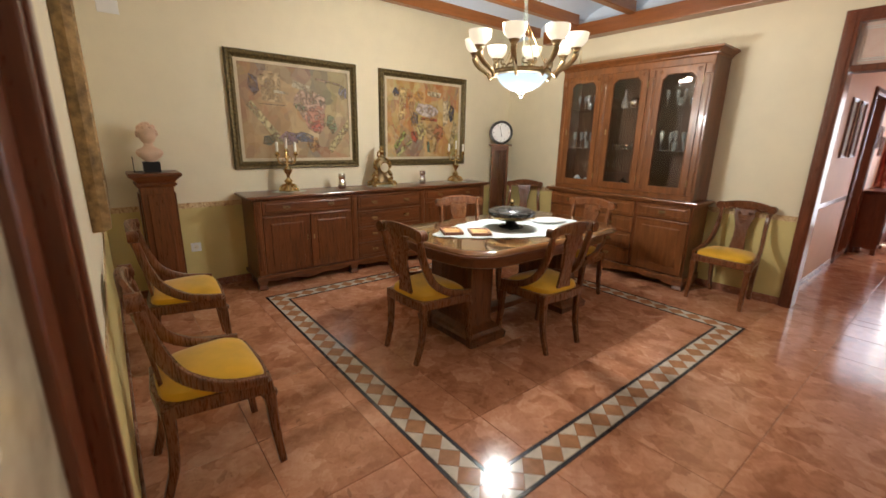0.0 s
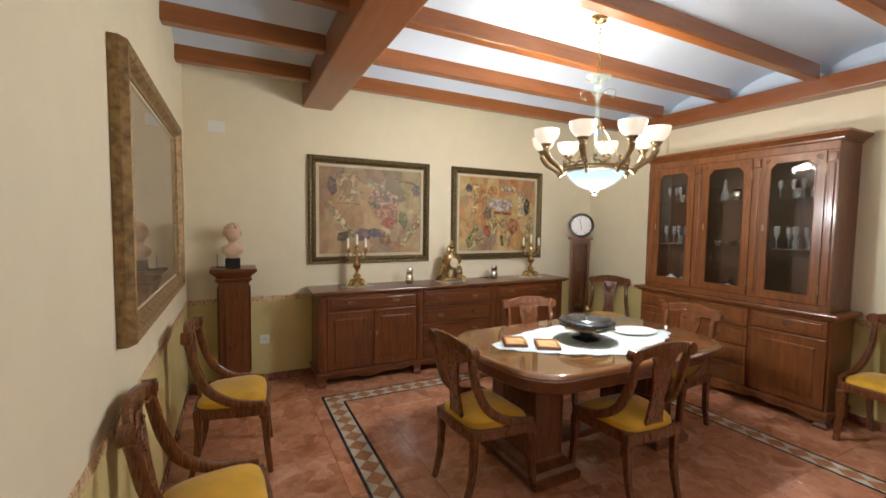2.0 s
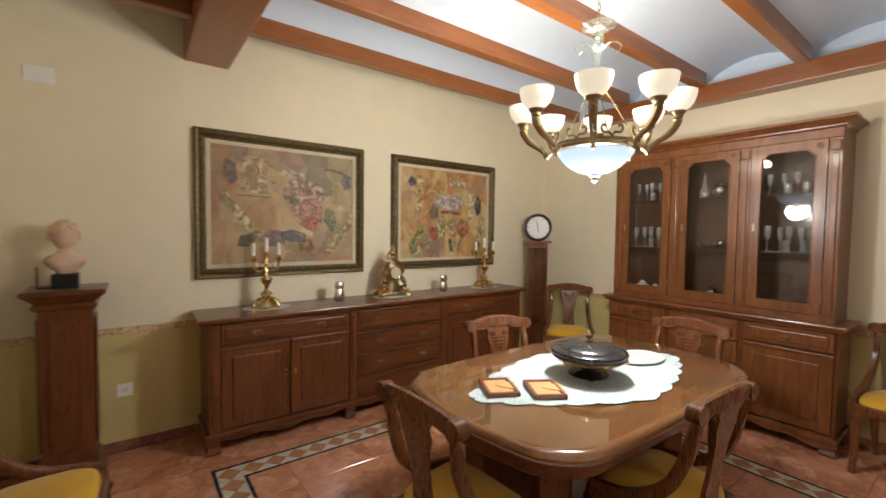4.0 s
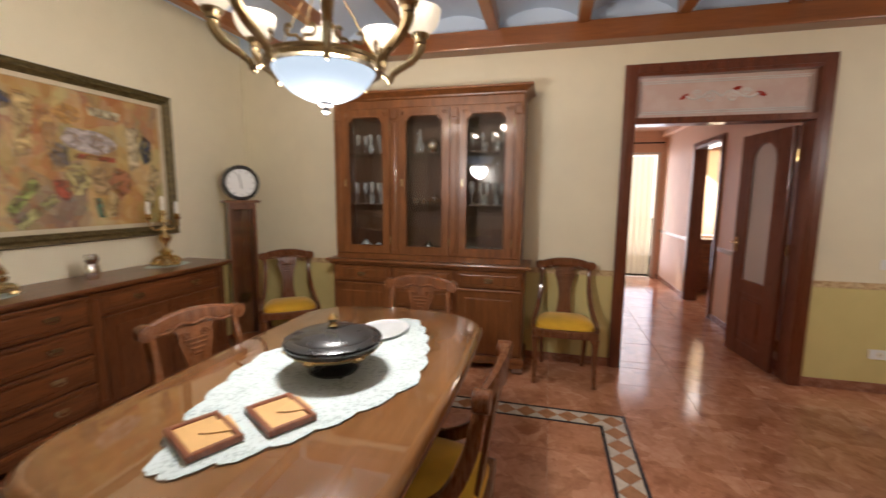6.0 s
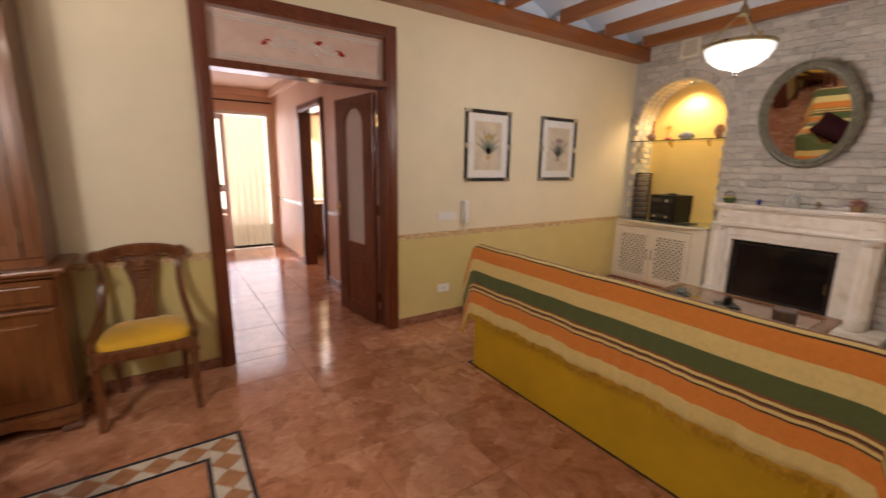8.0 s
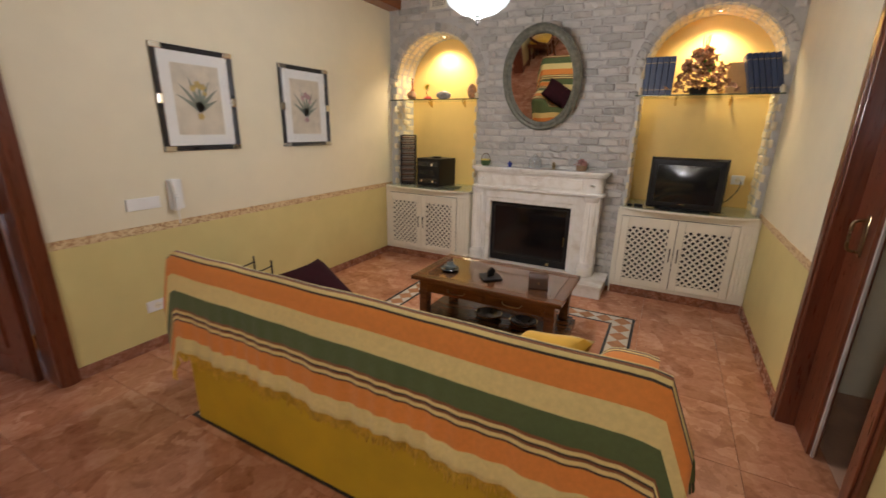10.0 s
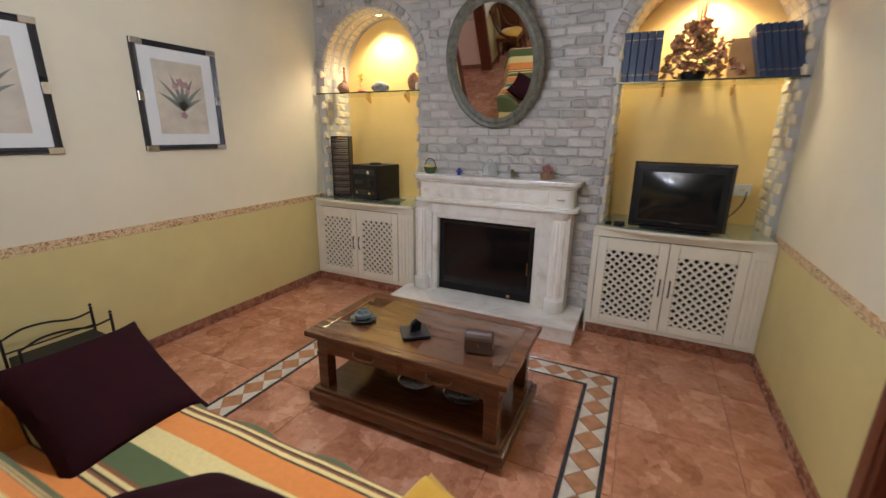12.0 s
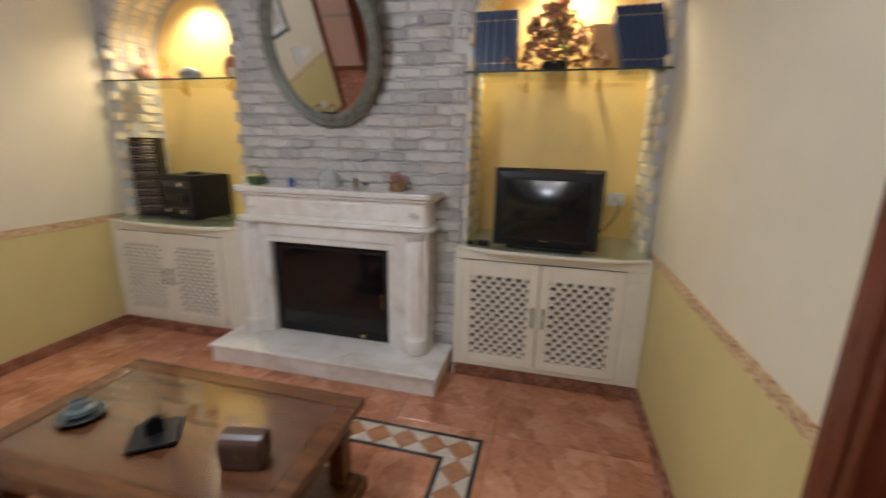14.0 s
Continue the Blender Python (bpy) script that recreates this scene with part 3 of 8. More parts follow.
def painting_mat(name, seed, cols, scale=3.0, soft=0.25, shade=0.5):
    """A painted canvas: angular colour fields with brushy drifts."""
    m, nt, b = mat_new(name)
    tc = nt.nodes.new("ShaderNodeTexCoord")
    mp = nt.nodes.new("ShaderNodeMapping")
    mp.inputs["Location"].default_value = (seed * 3.7, seed * 1.3, seed * 2.1)
    nt.links.new(tc.outputs["Object"], mp.inputs["Vector"])
    nz = nt.nodes.new("ShaderNodeTexNoise")
    nz.inputs["Scale"].default_value = 3.5
    nt.links.new(mp.outputs[0], nz.inputs["Vector"])
    mixv = nt.nodes.new("ShaderNodeMix")
    mixv.data_type = "VECTOR"
    mixv.inputs[0].default_value = soft
    nt.links.new(mp.outputs[0], mixv.inputs[4])
    nt.links.new(nz.outputs["Color"], mixv.inputs[5])
    c = None
    for k, (sc, w) in enumerate(((scale, 1.0), (scale * 2.3, 0.4), (scale * 5.0, 0.22))):
        m2 = nt.nodes.new("ShaderNodeMapping")
        m2.inputs["Scale"].default_value = (1.0, 1.0, (0.5, 0.55, 0.8)[k])
        m2.inputs["Rotation"].default_value = (0, radians((25, -30, 10)[k]), 0)
        nt.links.new(mixv.outputs[1], m2.inputs["Vector"])
        vo = nt.nodes.new("ShaderNodeTexVoronoi")
        vo.inputs["Scale"].default_value = sc
        nt.links.new(m2.outputs[0], vo.inputs["Vector"])
        sep = nt.nodes.new("ShaderNodeSeparateColor")
        nt.links.new(vo.outputs["Color"], sep.inputs[0])
        r = ramp(nt, sep.outputs[k % 3], [((i + 0.5) / len(cols), q) for i, q in enumerate(cols)])
        c = r if c is None else mixc(nt, w, c, r)
    dr = noise_tex(nt, mp.outputs[0], 14, 5, 0.6, 1.5)
    c = mixc(nt, math_n(nt, "MULTIPLY", dr, shade), c, cols[0], "MULTIPLY")
    nt.links.new(c, b.inputs["Base Color"])
    b.inputs["Roughness"].default_value = 0.6
    b.inputs["Specular IOR Level"].default_value = 0.25
    bump(nt, b, dr, 0.3, 0.002)
    return m


PAINT1 = painting_mat("cubist_still_life_muted", 1, ((0.50, 0.38, 0.22), (0.15, 0.10, 0.08), (0.44, 0.28, 0.14), (0.54, 0.42, 0.26), (0.24, 0.23, 0.10), (0.46, 0.22, 0.13), (0.14, 0.14, 0.16), (0.58, 0.46, 0.28)), 3.2, 0.2, 0.25)
PAINT2 = painting_mat("cubist_still_life_warm", 5, ((0.62, 0.46, 0.24), (0.34, 0.09, 0.04), (0.56, 0.36, 0.13), (0.34, 0.20, 0.07), (0.64, 0.52, 0.32), (0.08, 0.08, 0.11), (0.58, 0.26, 0.10), (0.36, 0.38, 0.14)), 5.5, 0.15, 0.2)
PAINT3 = painting_mat("misty_old_landscape", 9, ((0.50, 0.44, 0.32), (0.44, 0.36, 0.24), (0.26, 0.18, 0.11), (0.52, 0.46, 0.34), (0.36, 0.28, 0.18)), 1.6, 0.7, 0.6)


def moulded_frame(name, w, h, fw, depth, mat, parent, mid=0.6):
    """A mitred picture frame in the xz plane, facing -y, its back at y = 0."""
    prof = [(0, 0), (0, depth * 0.55), (fw * 0.12, depth), (fw * 0.4, depth * 0.8), (fw * mid, depth * 0.95), (fw * 0.85, depth * 0.5), (fw, depth * 0.4), (fw, 0)]
    bm = bmesh.new()
    rings = []
    for sx, sz in ((-1, -1), (1, -1), (1, 1), (-1, 1)):
        rings.append([bm.verts.new((sx * (w / 2 - o), -d, sz * (h / 2 - o))) for o, d in prof])
    for i in range(4):
        a, b2 = rings[i], rings[(i + 1) % 4]
        for k in range(len(prof)):
            j = (k + 1) % len(prof)
            bm.faces.new((a[k], a[j], b2[j], b2[k]))
    return part(name, bm, mat, parent)


def P_scroll(bm, c, r, w, axis="y", turns=1.5, th=0.008, n=26):
    """A flat scroll in the xz plane at c."""
    pts = []
    for i in range(n + 1):
        a = 2 * math.pi * turns * i / n
        rr = r * (1 - 0.8 * i / n)
        pts.append((c[0] + w * rr * math.cos(a), c[1], c[2] + rr * math.sin(a)))
    return tube(bm, pts, th, 6)

# ---- dining furniture ----
def make_chair(m):
    """Seat centre at the origin, facing -y."""
    ch = thing("dining_chair", "carved dark wooden dining chair with mustard velvet seat", "chair", m, "dining chairs")
    outline = [(-0.20, 0.19), (-0.225, 0.0), (-0.25, -0.19), (-0.20, -0.225), (0, -0.235), (0.20, -0.225), (0.25, -0.19), (0.225, 0.0), (0.20, 0.19), (0, 0.205)]
    bm = prism(bmesh.new(), outline, 0.375, 0.44, 0.012, seg=2)
    part("seat_frame", bm, CHAIR, ch)
    bm = bmesh.new()
    n = 28
    rings = []
    for s, z in ((0.955, 0.438), (0.965, 0.452), (0.93, 0.475), (0.80, 0.492), (0.55, 0.502), (0.25, 0.506), (0.02, 0.507)):
        ring = []
        for i in range(n):
            a = 2 * math.pi * i / n
            c, q = math.cos(a), math.sin(a)
            x = (abs(c) ** 0.45) * (1 if c > 0 else -1)
            y = (abs(q) ** 0.45) * (1 if q > 0 else -1)
            hw = 0.225 - 0.028 * y
            ring.append((x * hw * s, -0.015 + y * 0.205 * s, z - 0.012 * (y * s) ** 2))
        rings.append(ring)
    part("seat_cushion", ring_stack(bm, rings), VELVET, ch, "mustard velvet seat cushion", smooth=True)
    for sx in (-1, 1):
        pts = smooth_path([(sx * 0.222, -0.19, 0.43), (sx * 0.225, -0.205, 0.33), (sx * 0.222, -0.215, 0.18), (sx * 0.228, -0.235, 0.0)], 5)
        k = len(pts)
        bm = tube(bmesh.new(), pts, [0.027 - 0.011 * i / (k - 1) for i in range(k)], 8, square=True, up=(0, 1, 0))
        lathe(bm, [(0.0, 0.352), (0.033, 0.355), (0.036, 0.366), (0.033, 0.377), (0.0, 0.38)], 12, (sx * 0.223, -0.203, 0))
        part("leg", bm, CHAIR, ch, smooth=True)
        pts = smooth_path([(sx * 0.185, 0.165, 0.43), (sx * 0.182, 0.165, 0.30), (sx * 0.178, 0.175, 0.15), (sx * 0.172, 0.215, 0.0)], 5)
        k = len(pts)
        part("leg", tube(bmesh.new(), pts, [0.024 - 0.008 * i / (k - 1) for i in range(k)], 8, square=True, up=(0, 1, 0)), CHAIR, ch, smooth=True)
        pts = smooth_path([(sx * 0.205, 0.215, 0.895), (sx * 0.195, 0.195, 0.80), (sx * 0.197, 0.165, 0.68), (sx * 0.212, 0.105, 0.56), (sx * 0.232, 0.0, 0.487), (sx * 0.246, -0.10, 0.462), (sx * 0.243, -0.195, 0.45)], 6)
        k = len(pts)
        rad = [0.019 + 0.006 * math.sin(math.pi * i / (k - 1)) for i in range(k)]
        part("side_rail", tube(bmesh.new(), pts, rad, 8, flat=0.72, square=True), CHAIR, ch, smooth=True)
    # crest rail: bowed board with scrolled ends
    bm = bmesh.new()
    rings = []
    for i in range(17):
        u = -1 + i / 8
        x = 0.215 * u
        zt = 0.945 - 0.035 * abs(u) ** 2.2
        zb = 0.845 + 0.028 * (1 - math.cos(math.pi * 2 * u)) * 0.5 + 0.005
        yc = 0.235 - 0.03 * u * u
        rings.append([(x, yc - 0.014, zb), (x, yc - 0.016, zt - 0.01), (x, yc - 0.006, zt), (x, yc + 0.012, zt), (x, yc + 0.016, zt - 0.012), (x, yc + 0.012, zb)])
    part_bm = ring_stack(bm, rings)
    for sx in (-1, 1):
        lathe_pts = [(sx * 0.212, 0.185, 0.885), (sx * 0.212, 0.235, 0.885)]
        tube(part_bm, lathe_pts, 0.036, 16)
        tube(part_bm, [(sx * 0.212, 0.180, 0.885), (sx * 0.212, 0.186, 0.885)], 0.018, 12)
        pts = smooth_path([(sx * 0.18, 0.198, 0.868), (sx * 0.12, 0.205, 0.862), (sx * 0.06, 0.212, 0.885), (0, 0.214, 0.872)], 5)
        tube(part_bm, pts, 0.007, 6)
    part("top_rail", part_bm, CHAIR, ch, smooth=True)
    # vase-shaped splat with a carved ornament
    bm = bmesh.new()
    W = [(0.075, 0.44), (0.062, 0.50), (0.050, 0.60), (0.052, 0.68), (0.070, 0.76), (0.085, 0.80), (0.075, 0.835), (0.10, 0.865)]
    rings = []
    for w, z in W:
        y = 0.165 + 0.06 * ((z - 0.44) / 0.42) ** 1.2
        rings.append([(-w, y - 0.008, z), (w, y - 0.008, z), (w, y + 0.008, z), (-w, y + 0.008, z)])
    ring_stack(bm, rings)
    for k in range(4):
        zz = 0.80 - 0.022 * k
        yy = 0.157 + 0.06 * ((zz - 0.44) / 0.42) ** 1.2
        tube(bm, [(-0.055 + 0.012 * k, yy, zz), (0.055 - 0.012 * k, yy, zz)], 0.0075, 6)
    for sx in (-1, 1):
        P_scroll(bm, (sx * 0.045, 0.208, 0.822), 0.02, sx, th=0.005, n=14)
    part("splat", bm, CHAIR, ch, smooth=True)
    return ch


CHAIRS = [(1.43, 1.77, 90, 3), (2.22, 1.355, 180, -3), (2.36, 2.365, -14, 0), (3.24, 1.79, -90, 0), (4.19, 3.30, -53, 0), (4.335, 0.83, -90, 0), (0.01, 1.49, 90, 1), (0.08, 2.66, 90, -4)]
first_chair = make_chair(pose(CHAIRS[0][0], CHAIRS[0][1], 0, 0, 0, CHAIRS[0][2] + CHAIRS[0][3]))
for cx, cy, rz, dr in CHAIRS[1:]:
    copy_thing(first_chair, pose(cx, cy, 0, 0, 0, rz + dr))

# dining table: bowed top with rounded corners on two pedestals
TX0, TX1, TY0, TY1, TZ = 1.47, 3.28, 1.31, 2.41, 0.77


def bowed(inset, n=9):
    x0, x1, y0, y1 = TX0 + inset, TX1 - inset, TY0 + inset, TY1 - inset
    r, out = 0.20, []
    cx, cy = (x0 + x1) / 2, (y0 + y1) / 2
    for px, py in rounded(x0 + 0.05, x1 - 0.05, y0 + 0.02, y1 - 0.02, r, n):
        u, w = (px - cx) / (x1 - x0) * 2, (py - cy) / (y1 - y0) * 2
        out.append((px + (0.05 if u > 0 else -0.05) * max(0, 1 - w * w) * min(1, abs(u) ** 6 * 1.6), py + (0.02 if w > 0 else -0.02) * max(0, 1 - u * u) * min(1, abs(w) ** 4 * 1.3)))
    res = []
    for a, b2 in zip(out, out[1:] + out[:1]):
        k = 8 if math.dist(a, b2) > 0.15 else 1
        for i in range(k):
            px, py = a[0] + (b2[0] - a[0]) * i / k, a[1] + (b2[1] - a[1]) * i / k
            if k > 1 and 0 < i:
                s = math.sin(math.pi * i / k)
                if abs(a[0] - b2[0]) > abs(a[1] - b2[1]):
                    py += (0.018 if py > cy else -0.018) * s
                else:
                    px += (0.045 if px > cx else -0.045) * s
            res.append((px, py))
    return res


table = thing("dining_table", "large polished wooden dining table with rounded corners and two pedestals", "table")
bm = bmesh.new()
ring_stack(bm, [[(x, y, z) for x, y in bowed(i)] for i, z in ((0.03, 0.715), (0.008, 0.722), (0.0, 0.735), (0.002, 0.748), (0.012, 0.758), (0.018, 0.764), (0.03, 0.766))])
part("tabletop", bm, TABLE, table, "glossy reddish-brown wooden top", smooth=True)
bm = ring_stack(bmesh.new(), [[(x, y, z) for x, y in bowed(i)] for i, z in ((0.004, 0.7225), (-0.005, 0.727), (-0.005, 0.736), (0.002, 0.7405))], cap=False)
part("edge_moulding", bm, WOOD, table, "dark moulded edge", smooth=True)
bm = prism(bmesh.new(), bowed(0.034), 0.7665, 0.7705, 0.001)
part("glass_top", bm, GLASS, table, "clear glass sheet over the top")
bm = bmesh.new()
ring_stack(bm, [[(x, y, z) for x, y in bowed(i)] for i, z in ((0.07, 0.63), (0.06, 0.64), (0.065, 0.70), (0.06, 0.715))])
part("apron", bm, WOOD, table, smooth=True)
for px in (1.84, 2.90):
    bm = box(px - 0.11, px + 0.11, 1.62, 2.10, 0.12, 0.64, 0.012, 2)
    B(bm, px - 0.125, px + 0.125, 1.605, 2.115, 0.60, 0.635, 0.006)
    for yy in (1.66, 1.94):
        B(bm, px - 0.116, px + 0.116, yy, yy + 0.12, 0.2, 0.55, 0.008)
    part("pedestal", bm, WOOD_V, table)
    bm = bmesh.new()
    for (dx, dy, z) in ((0,) * 3,):
        ring_stack(bm, [[(px + sx * (0.13 + o), 1.86 + sy * (0.27 + o * 1.6), z) for sx, sy in ((-1, -1), (1, -1), (1, 1), (-1, 1))] for o, z in ((0.04, 0.0), (0.045, 0.05), (0.03, 0.065), (0.02, 0.09), (-0.015, 0.12), (-0.02, 0.14))])
    part("pedestal_foot", bm, WOOD_V, table)
part("stretcher", box(2.02, 2.72, 1.80, 1.92, 0.06, 0.11, 0.008), WOOD, table)

# lace runner, scalloped, laid askew on the glass
rb = bmesh.new()
ang = radians(-8)
LR = []
cxr, cyr = 2.34, 1.82
for i in range(264):
    a = 2 * math.pi * i / 264
    ca, sa = math.cos(a), math.sin(a)
    k = 1 / (abs(ca) ** 1.35 + abs(sa) ** 1.35) ** (1 / 1.35)
    sc = 1 + 0.05 * abs(math.sin(a * 11)) + 0.012 * abs(math.sin(a * 33))
    LR.append((cxr + (0.71 * k * sc * ca) * math.cos(ang) - (0.36 * k * sc * sa) * math.sin(ang), cyr + (0.71 * k * sc * ca) * math.sin(ang) + (0.36 * k * sc * sa) * math.cos(ang)))
part_rb = prism(rb, LR, 0.7712, 0.7728)
runner = part("table_runner", part_rb, LACE)
tagged(runner, "white scalloped lace runner lying on the dining table", "table runner")

# footed lidded bowl
tb = thing("lidded_bowl", "black and gold footed bowl with lid on the lace runner", "bowl", pose(2.31, 1.80, 0.773))
bm = bmesh.new()
for i in range(4):
    a = math.pi / 4 + i * math.pi / 2
    B(bm, 0.075 * math.cos(a) - 0.018, 0.075 * math.cos(a) + 0.018, 0.075 * math.sin(a) - 0.018, 0.075 * math.sin(a) + 0.018, 0, 0.012, 0.004)
lathe(bm, [(0.0, 0.008), (0.098, 0.008), (0.102, 0.018), (0.085, 0.026), (0.05, 0.034), (0.042, 0.05), (0.06, 0.058), (0.0, 0.06)], 28)
part("foot", bm, DARKGLOSS, tb, smooth=True)
part("bowl", lathe(bmesh.new(), [(0.0, 0.056), (0.06, 0.058), (0.12, 0.072), (0.168, 0.092), (0.183, 0.108), (0.18, 0.118), (0.19, 0.122), (0.192, 0.130), (0.17, 0.134), (0.0, 0.134)], 40), DARKGLOSS, tb, smooth=True)
bm = lathe(bmesh.new(), [(0.1685, 0.0905), (0.1845, 0.1055), (0.1845, 0.108), (0.165, 0.091)], 40)
for i in range(6):
    a = i * math.pi / 3
    lathe(bm, [(0.0, -0.012), (0.022, -0.009), (0.028, 0), (0.02, 0.008), (0, 0.01)], 10, (0.166 * math.cos(a), 0.166 * math.sin(a), 0.098))
part("gold_band", bm, BRASS, tb, "gilt relief band", smooth=True)
part("lid", lathe(bmesh.new(), [(0.186, 0.132), (0.188, 0.139), (0.165, 0.150), (0.158, 0.149), (0.155, 0.153), (0.12, 0.165), (0.06, 0.176), (0.02, 0.180), (0.0, 0.181)], 40), DARKGLOSS, tb, "black lid", smooth=True)
part("knob", lathe(bmesh.new(), [(0.016, 0.178), (0.02, 0.186), (0.01, 0.194), (0.017, 0.205), (0.02, 0.214), (0.012, 0.226), (0.005, 0.235), (0.0, 0.24)], 16), BRASS, tb, "brass knob", smooth=True)
# tray under the runner's end
tray = thing("oval_tray", "oval silver tray on the lace runner", "tray", pose(2.80, 1.80, 0.7735, 0, 0, -10))
bm = lathe(bmesh.new(), [(0.0, 0.002), (0.13, 0.002), (0.15, 0.006), (0.17, 0.012), (0.172, 0.015), (0.15, 0.010), (0.12, 0.004), (0.0, 0.004)], 36, sx=1.0, sy=0.72)
PEWTER = plain("frosted_silver_plate", (0.76, 0.77, 0.75), 0.45, 0.35, var=0.1)
part("dish", bm, PEWTER, tray, smooth=True)
part("rim", tube(bmesh.new(), [(0.172 * math.cos(2 * math.pi * i / 40), 0.124 * math.sin(2 * math.pi * i / 40), 0.0145) for i in range(40)], 0.003, 6, closed=True), PEWTER, tray, smooth=True)

# two flat boxes with envelopes
for k, (bx, by, rz) in enumerate(((1.79, 1.93, 62), (1.95, 1.79, 58))):
    fb = thing("letter_frame", "flat reddish wooden frame holding a tan leather envelope", "frame", pose(bx, by, 0.7732, 0, 0, rz), "letter frames")
    bm = bmesh.new()
    for x0, x1, y0, y1 in ((-0.10, 0.10, -0.075, -0.058), (-0.10, 0.10, 0.058, 0.075), (-0.10, -0.083, -0.058, 0.058), (0.083, 0.10, -0.058, 0.058)):
        B(bm, x0, x1, y0, y1, 0, 0.022, 0.003)
    part("frame", bm, REDWOODBOX, fb)
    part("envelope", box(-0.082, 0.082, -0.057, 0.057, 0.0, 0.016, 0.002), TANBOX, fb, "tan leather envelope")
    fl = bmesh.new()
    prism(fl, [(-0.083, -0.056), (-0.083, 0.056), (-0.01, 0.02), (0.012, 0.0), (-0.01, -0.02)], 0.0175, 0.0205, 0.0008)
    part("flap", fl, TANBOX, fb, m=pose(0, 0, 0.0, 0, 0, 90 if k else 85))

# ---- sideboard ----
SX0, SX1, SYF, SYB = 0.80, 3.74, 3.60, 4.015


def raised_panel(bm, x0, x1, z0, z1, y, frame=0.05, arch=False):
    """A framed raised panel in the xz plane on a front at y (towards -y)."""
    B(bm, x0, x1, y - 0.018, y, z0, z1, 0.004)
    B(bm, x0 + frame, x1 - frame, y - 0.027, y - 0.017, z0 + frame, z1 - frame, 0.006, 2)
    tube(bm, [(x0 + frame, y - 0.019, z0 + frame), (x1 - frame, y - 0.019, z0 + frame), (x1 - frame, y - 0.019, z1 - frame), (x0 + frame, y - 0.019, z1 - frame)], 0.006, 6, closed=True)
    return bm


def bail(parent, x, y, z, w=0.035, mat=OLDBRASS):
    bm = bmesh.new()
    B(bm, x - w, x + w, y - 0.003, y, z - 0.01, z + 0.012, 0.002)
    tube(bm, smooth_path([(x - w * 0.8, y - 0.004, z), (x - w * 0.7, y - 0.016, z - 0.014), (x, y - 0.018, z - 0.02), (x + w * 0.7, y - 0.016, z - 0.014), (x + w * 0.8, y - 0.004, z)], 3), 0.003, 6)
    part("handle", bm, mat, parent, "small brass bail handle", smooth=True)


sb = thing("sideboard", "long dark-stained wooden sideboard with drawers and panelled doors", "sideboard")
bm = box(SX0, SX1, SYF + 0.02, SYB, 0.14, 0.885, 0.003)
part("body", bm, WOOD, sb)
bm = box(SX0 - 0.06, SX1 + 0.06, SYF - 0.05, SYB, 0.897, 0.922, 0.010, 2)
B(bm, SX0 - 0.035, SX1 + 0.035, SYF - 0.025, SYB, 0.882, 0.898, 0.005)
part("worktop", bm, WOOD, sb)
bm = box(SX0 - 0.025, SX1 + 0.025, SYF - 0.01, SYB, 0.115, 0.15, 0.010, 2)
part("plinth_moulding", bm, WOOD, sb)
bm = bmesh.new()
skirt_pts = [(SX0, 0.118)]
n = 60
for i in range(n + 1):
    u = i / n
    skirt_pts.append((SX0 + (SX1 - SX0) * u, 0.092 - 0.025 * abs(math.sin(u * math.pi * 3)) ** 3 + 0.012 * math.cos(u * math.pi * 18)))
skirt_pts.append((SX1, 0.118))
prism(bm, skirt_pts, SYF + 0.005, SYF + 0.02, axis="y")
part("scalloped_apron", bm, WOOD, sb)
for fx in (SX0 + 0.03, SX0 + 1.0, SX0 + 1.94, SX1 - 0.03):
    bm = bmesh.new()
    ring_stack(bm, [[(fx + sx * w, SYF + 0.045 + sy * w, z) for sx, sy in ((-1, -1), (1, -1), (1, 1), (-1, 1))] for w, z in ((0.036, 0), (0.045, 0.02), (0.032, 0.05), (0.042, 0.085), (0.048, 0.116))])
    part("foot", bm, WOOD, sb)
for fx in (SX0 + 0.05, SX1 - 0.05):
    part("foot", box(fx - 0.035, fx + 0.035, SYB - 0.09, SYB - 0.02, 0, 0.116, 0.006), WOOD, sb)
u0 = SX0 + 0.07
for px in (SX0, SX0 + 0.985, SX0 + 1.885, SX1 - 0.07):
    bm = box(px, px + 0.07, SYF - 0.002, SYF + 0.02, 0.15, 0.88, 0.006)
    B(bm, px + 0.015, px + 0.055, SYF - 0.010, SYF, 0.20, 0.84, 0.006)
    part("pilaster", bm, WOOD_V, sb)
for a, b2 in ((SX0 + 0.075, SX0 + 0.98), (SX0 + 1.96, SX1 - 0.075)):
    dr = part("drawer", raised_panel(bmesh.new(), a, b2, 0.735, 0.872, SYF + 0.02, 0.03), WOOD, sb)
    mid = (a + b2) / 2
    bail(dr, a + (b2 - a) * 0.25, SYF - 0.007, 0.805)
    bail(dr, a + (b2 - a) * 0.75, SYF - 0.007, 0.805)
    for c0, c1 in ((a, mid - 0.005), (mid + 0.005, b2)):
        bm = raised_panel(bmesh.new(), c0, c1, 0.165, 0.715, SYF + 0.02, 0.07)
        B(bm, c0, c1, SYF - 0.012, SYF + 0.004, 0.695, 0.718, 0.006, 2)
        dd = part("door", bm, WOOD_V, sb)
        part("escutcheon", box((c0 if c0 > a else c1) + (0.02 if c0 > a else -0.035), (c0 if c0 > a else c1) + (0.035 if c0 > a else -0.02), SYF - 0.004, SYF + 0.003, 0.46, 0.50, 0.002), OLDBRASS, dd)
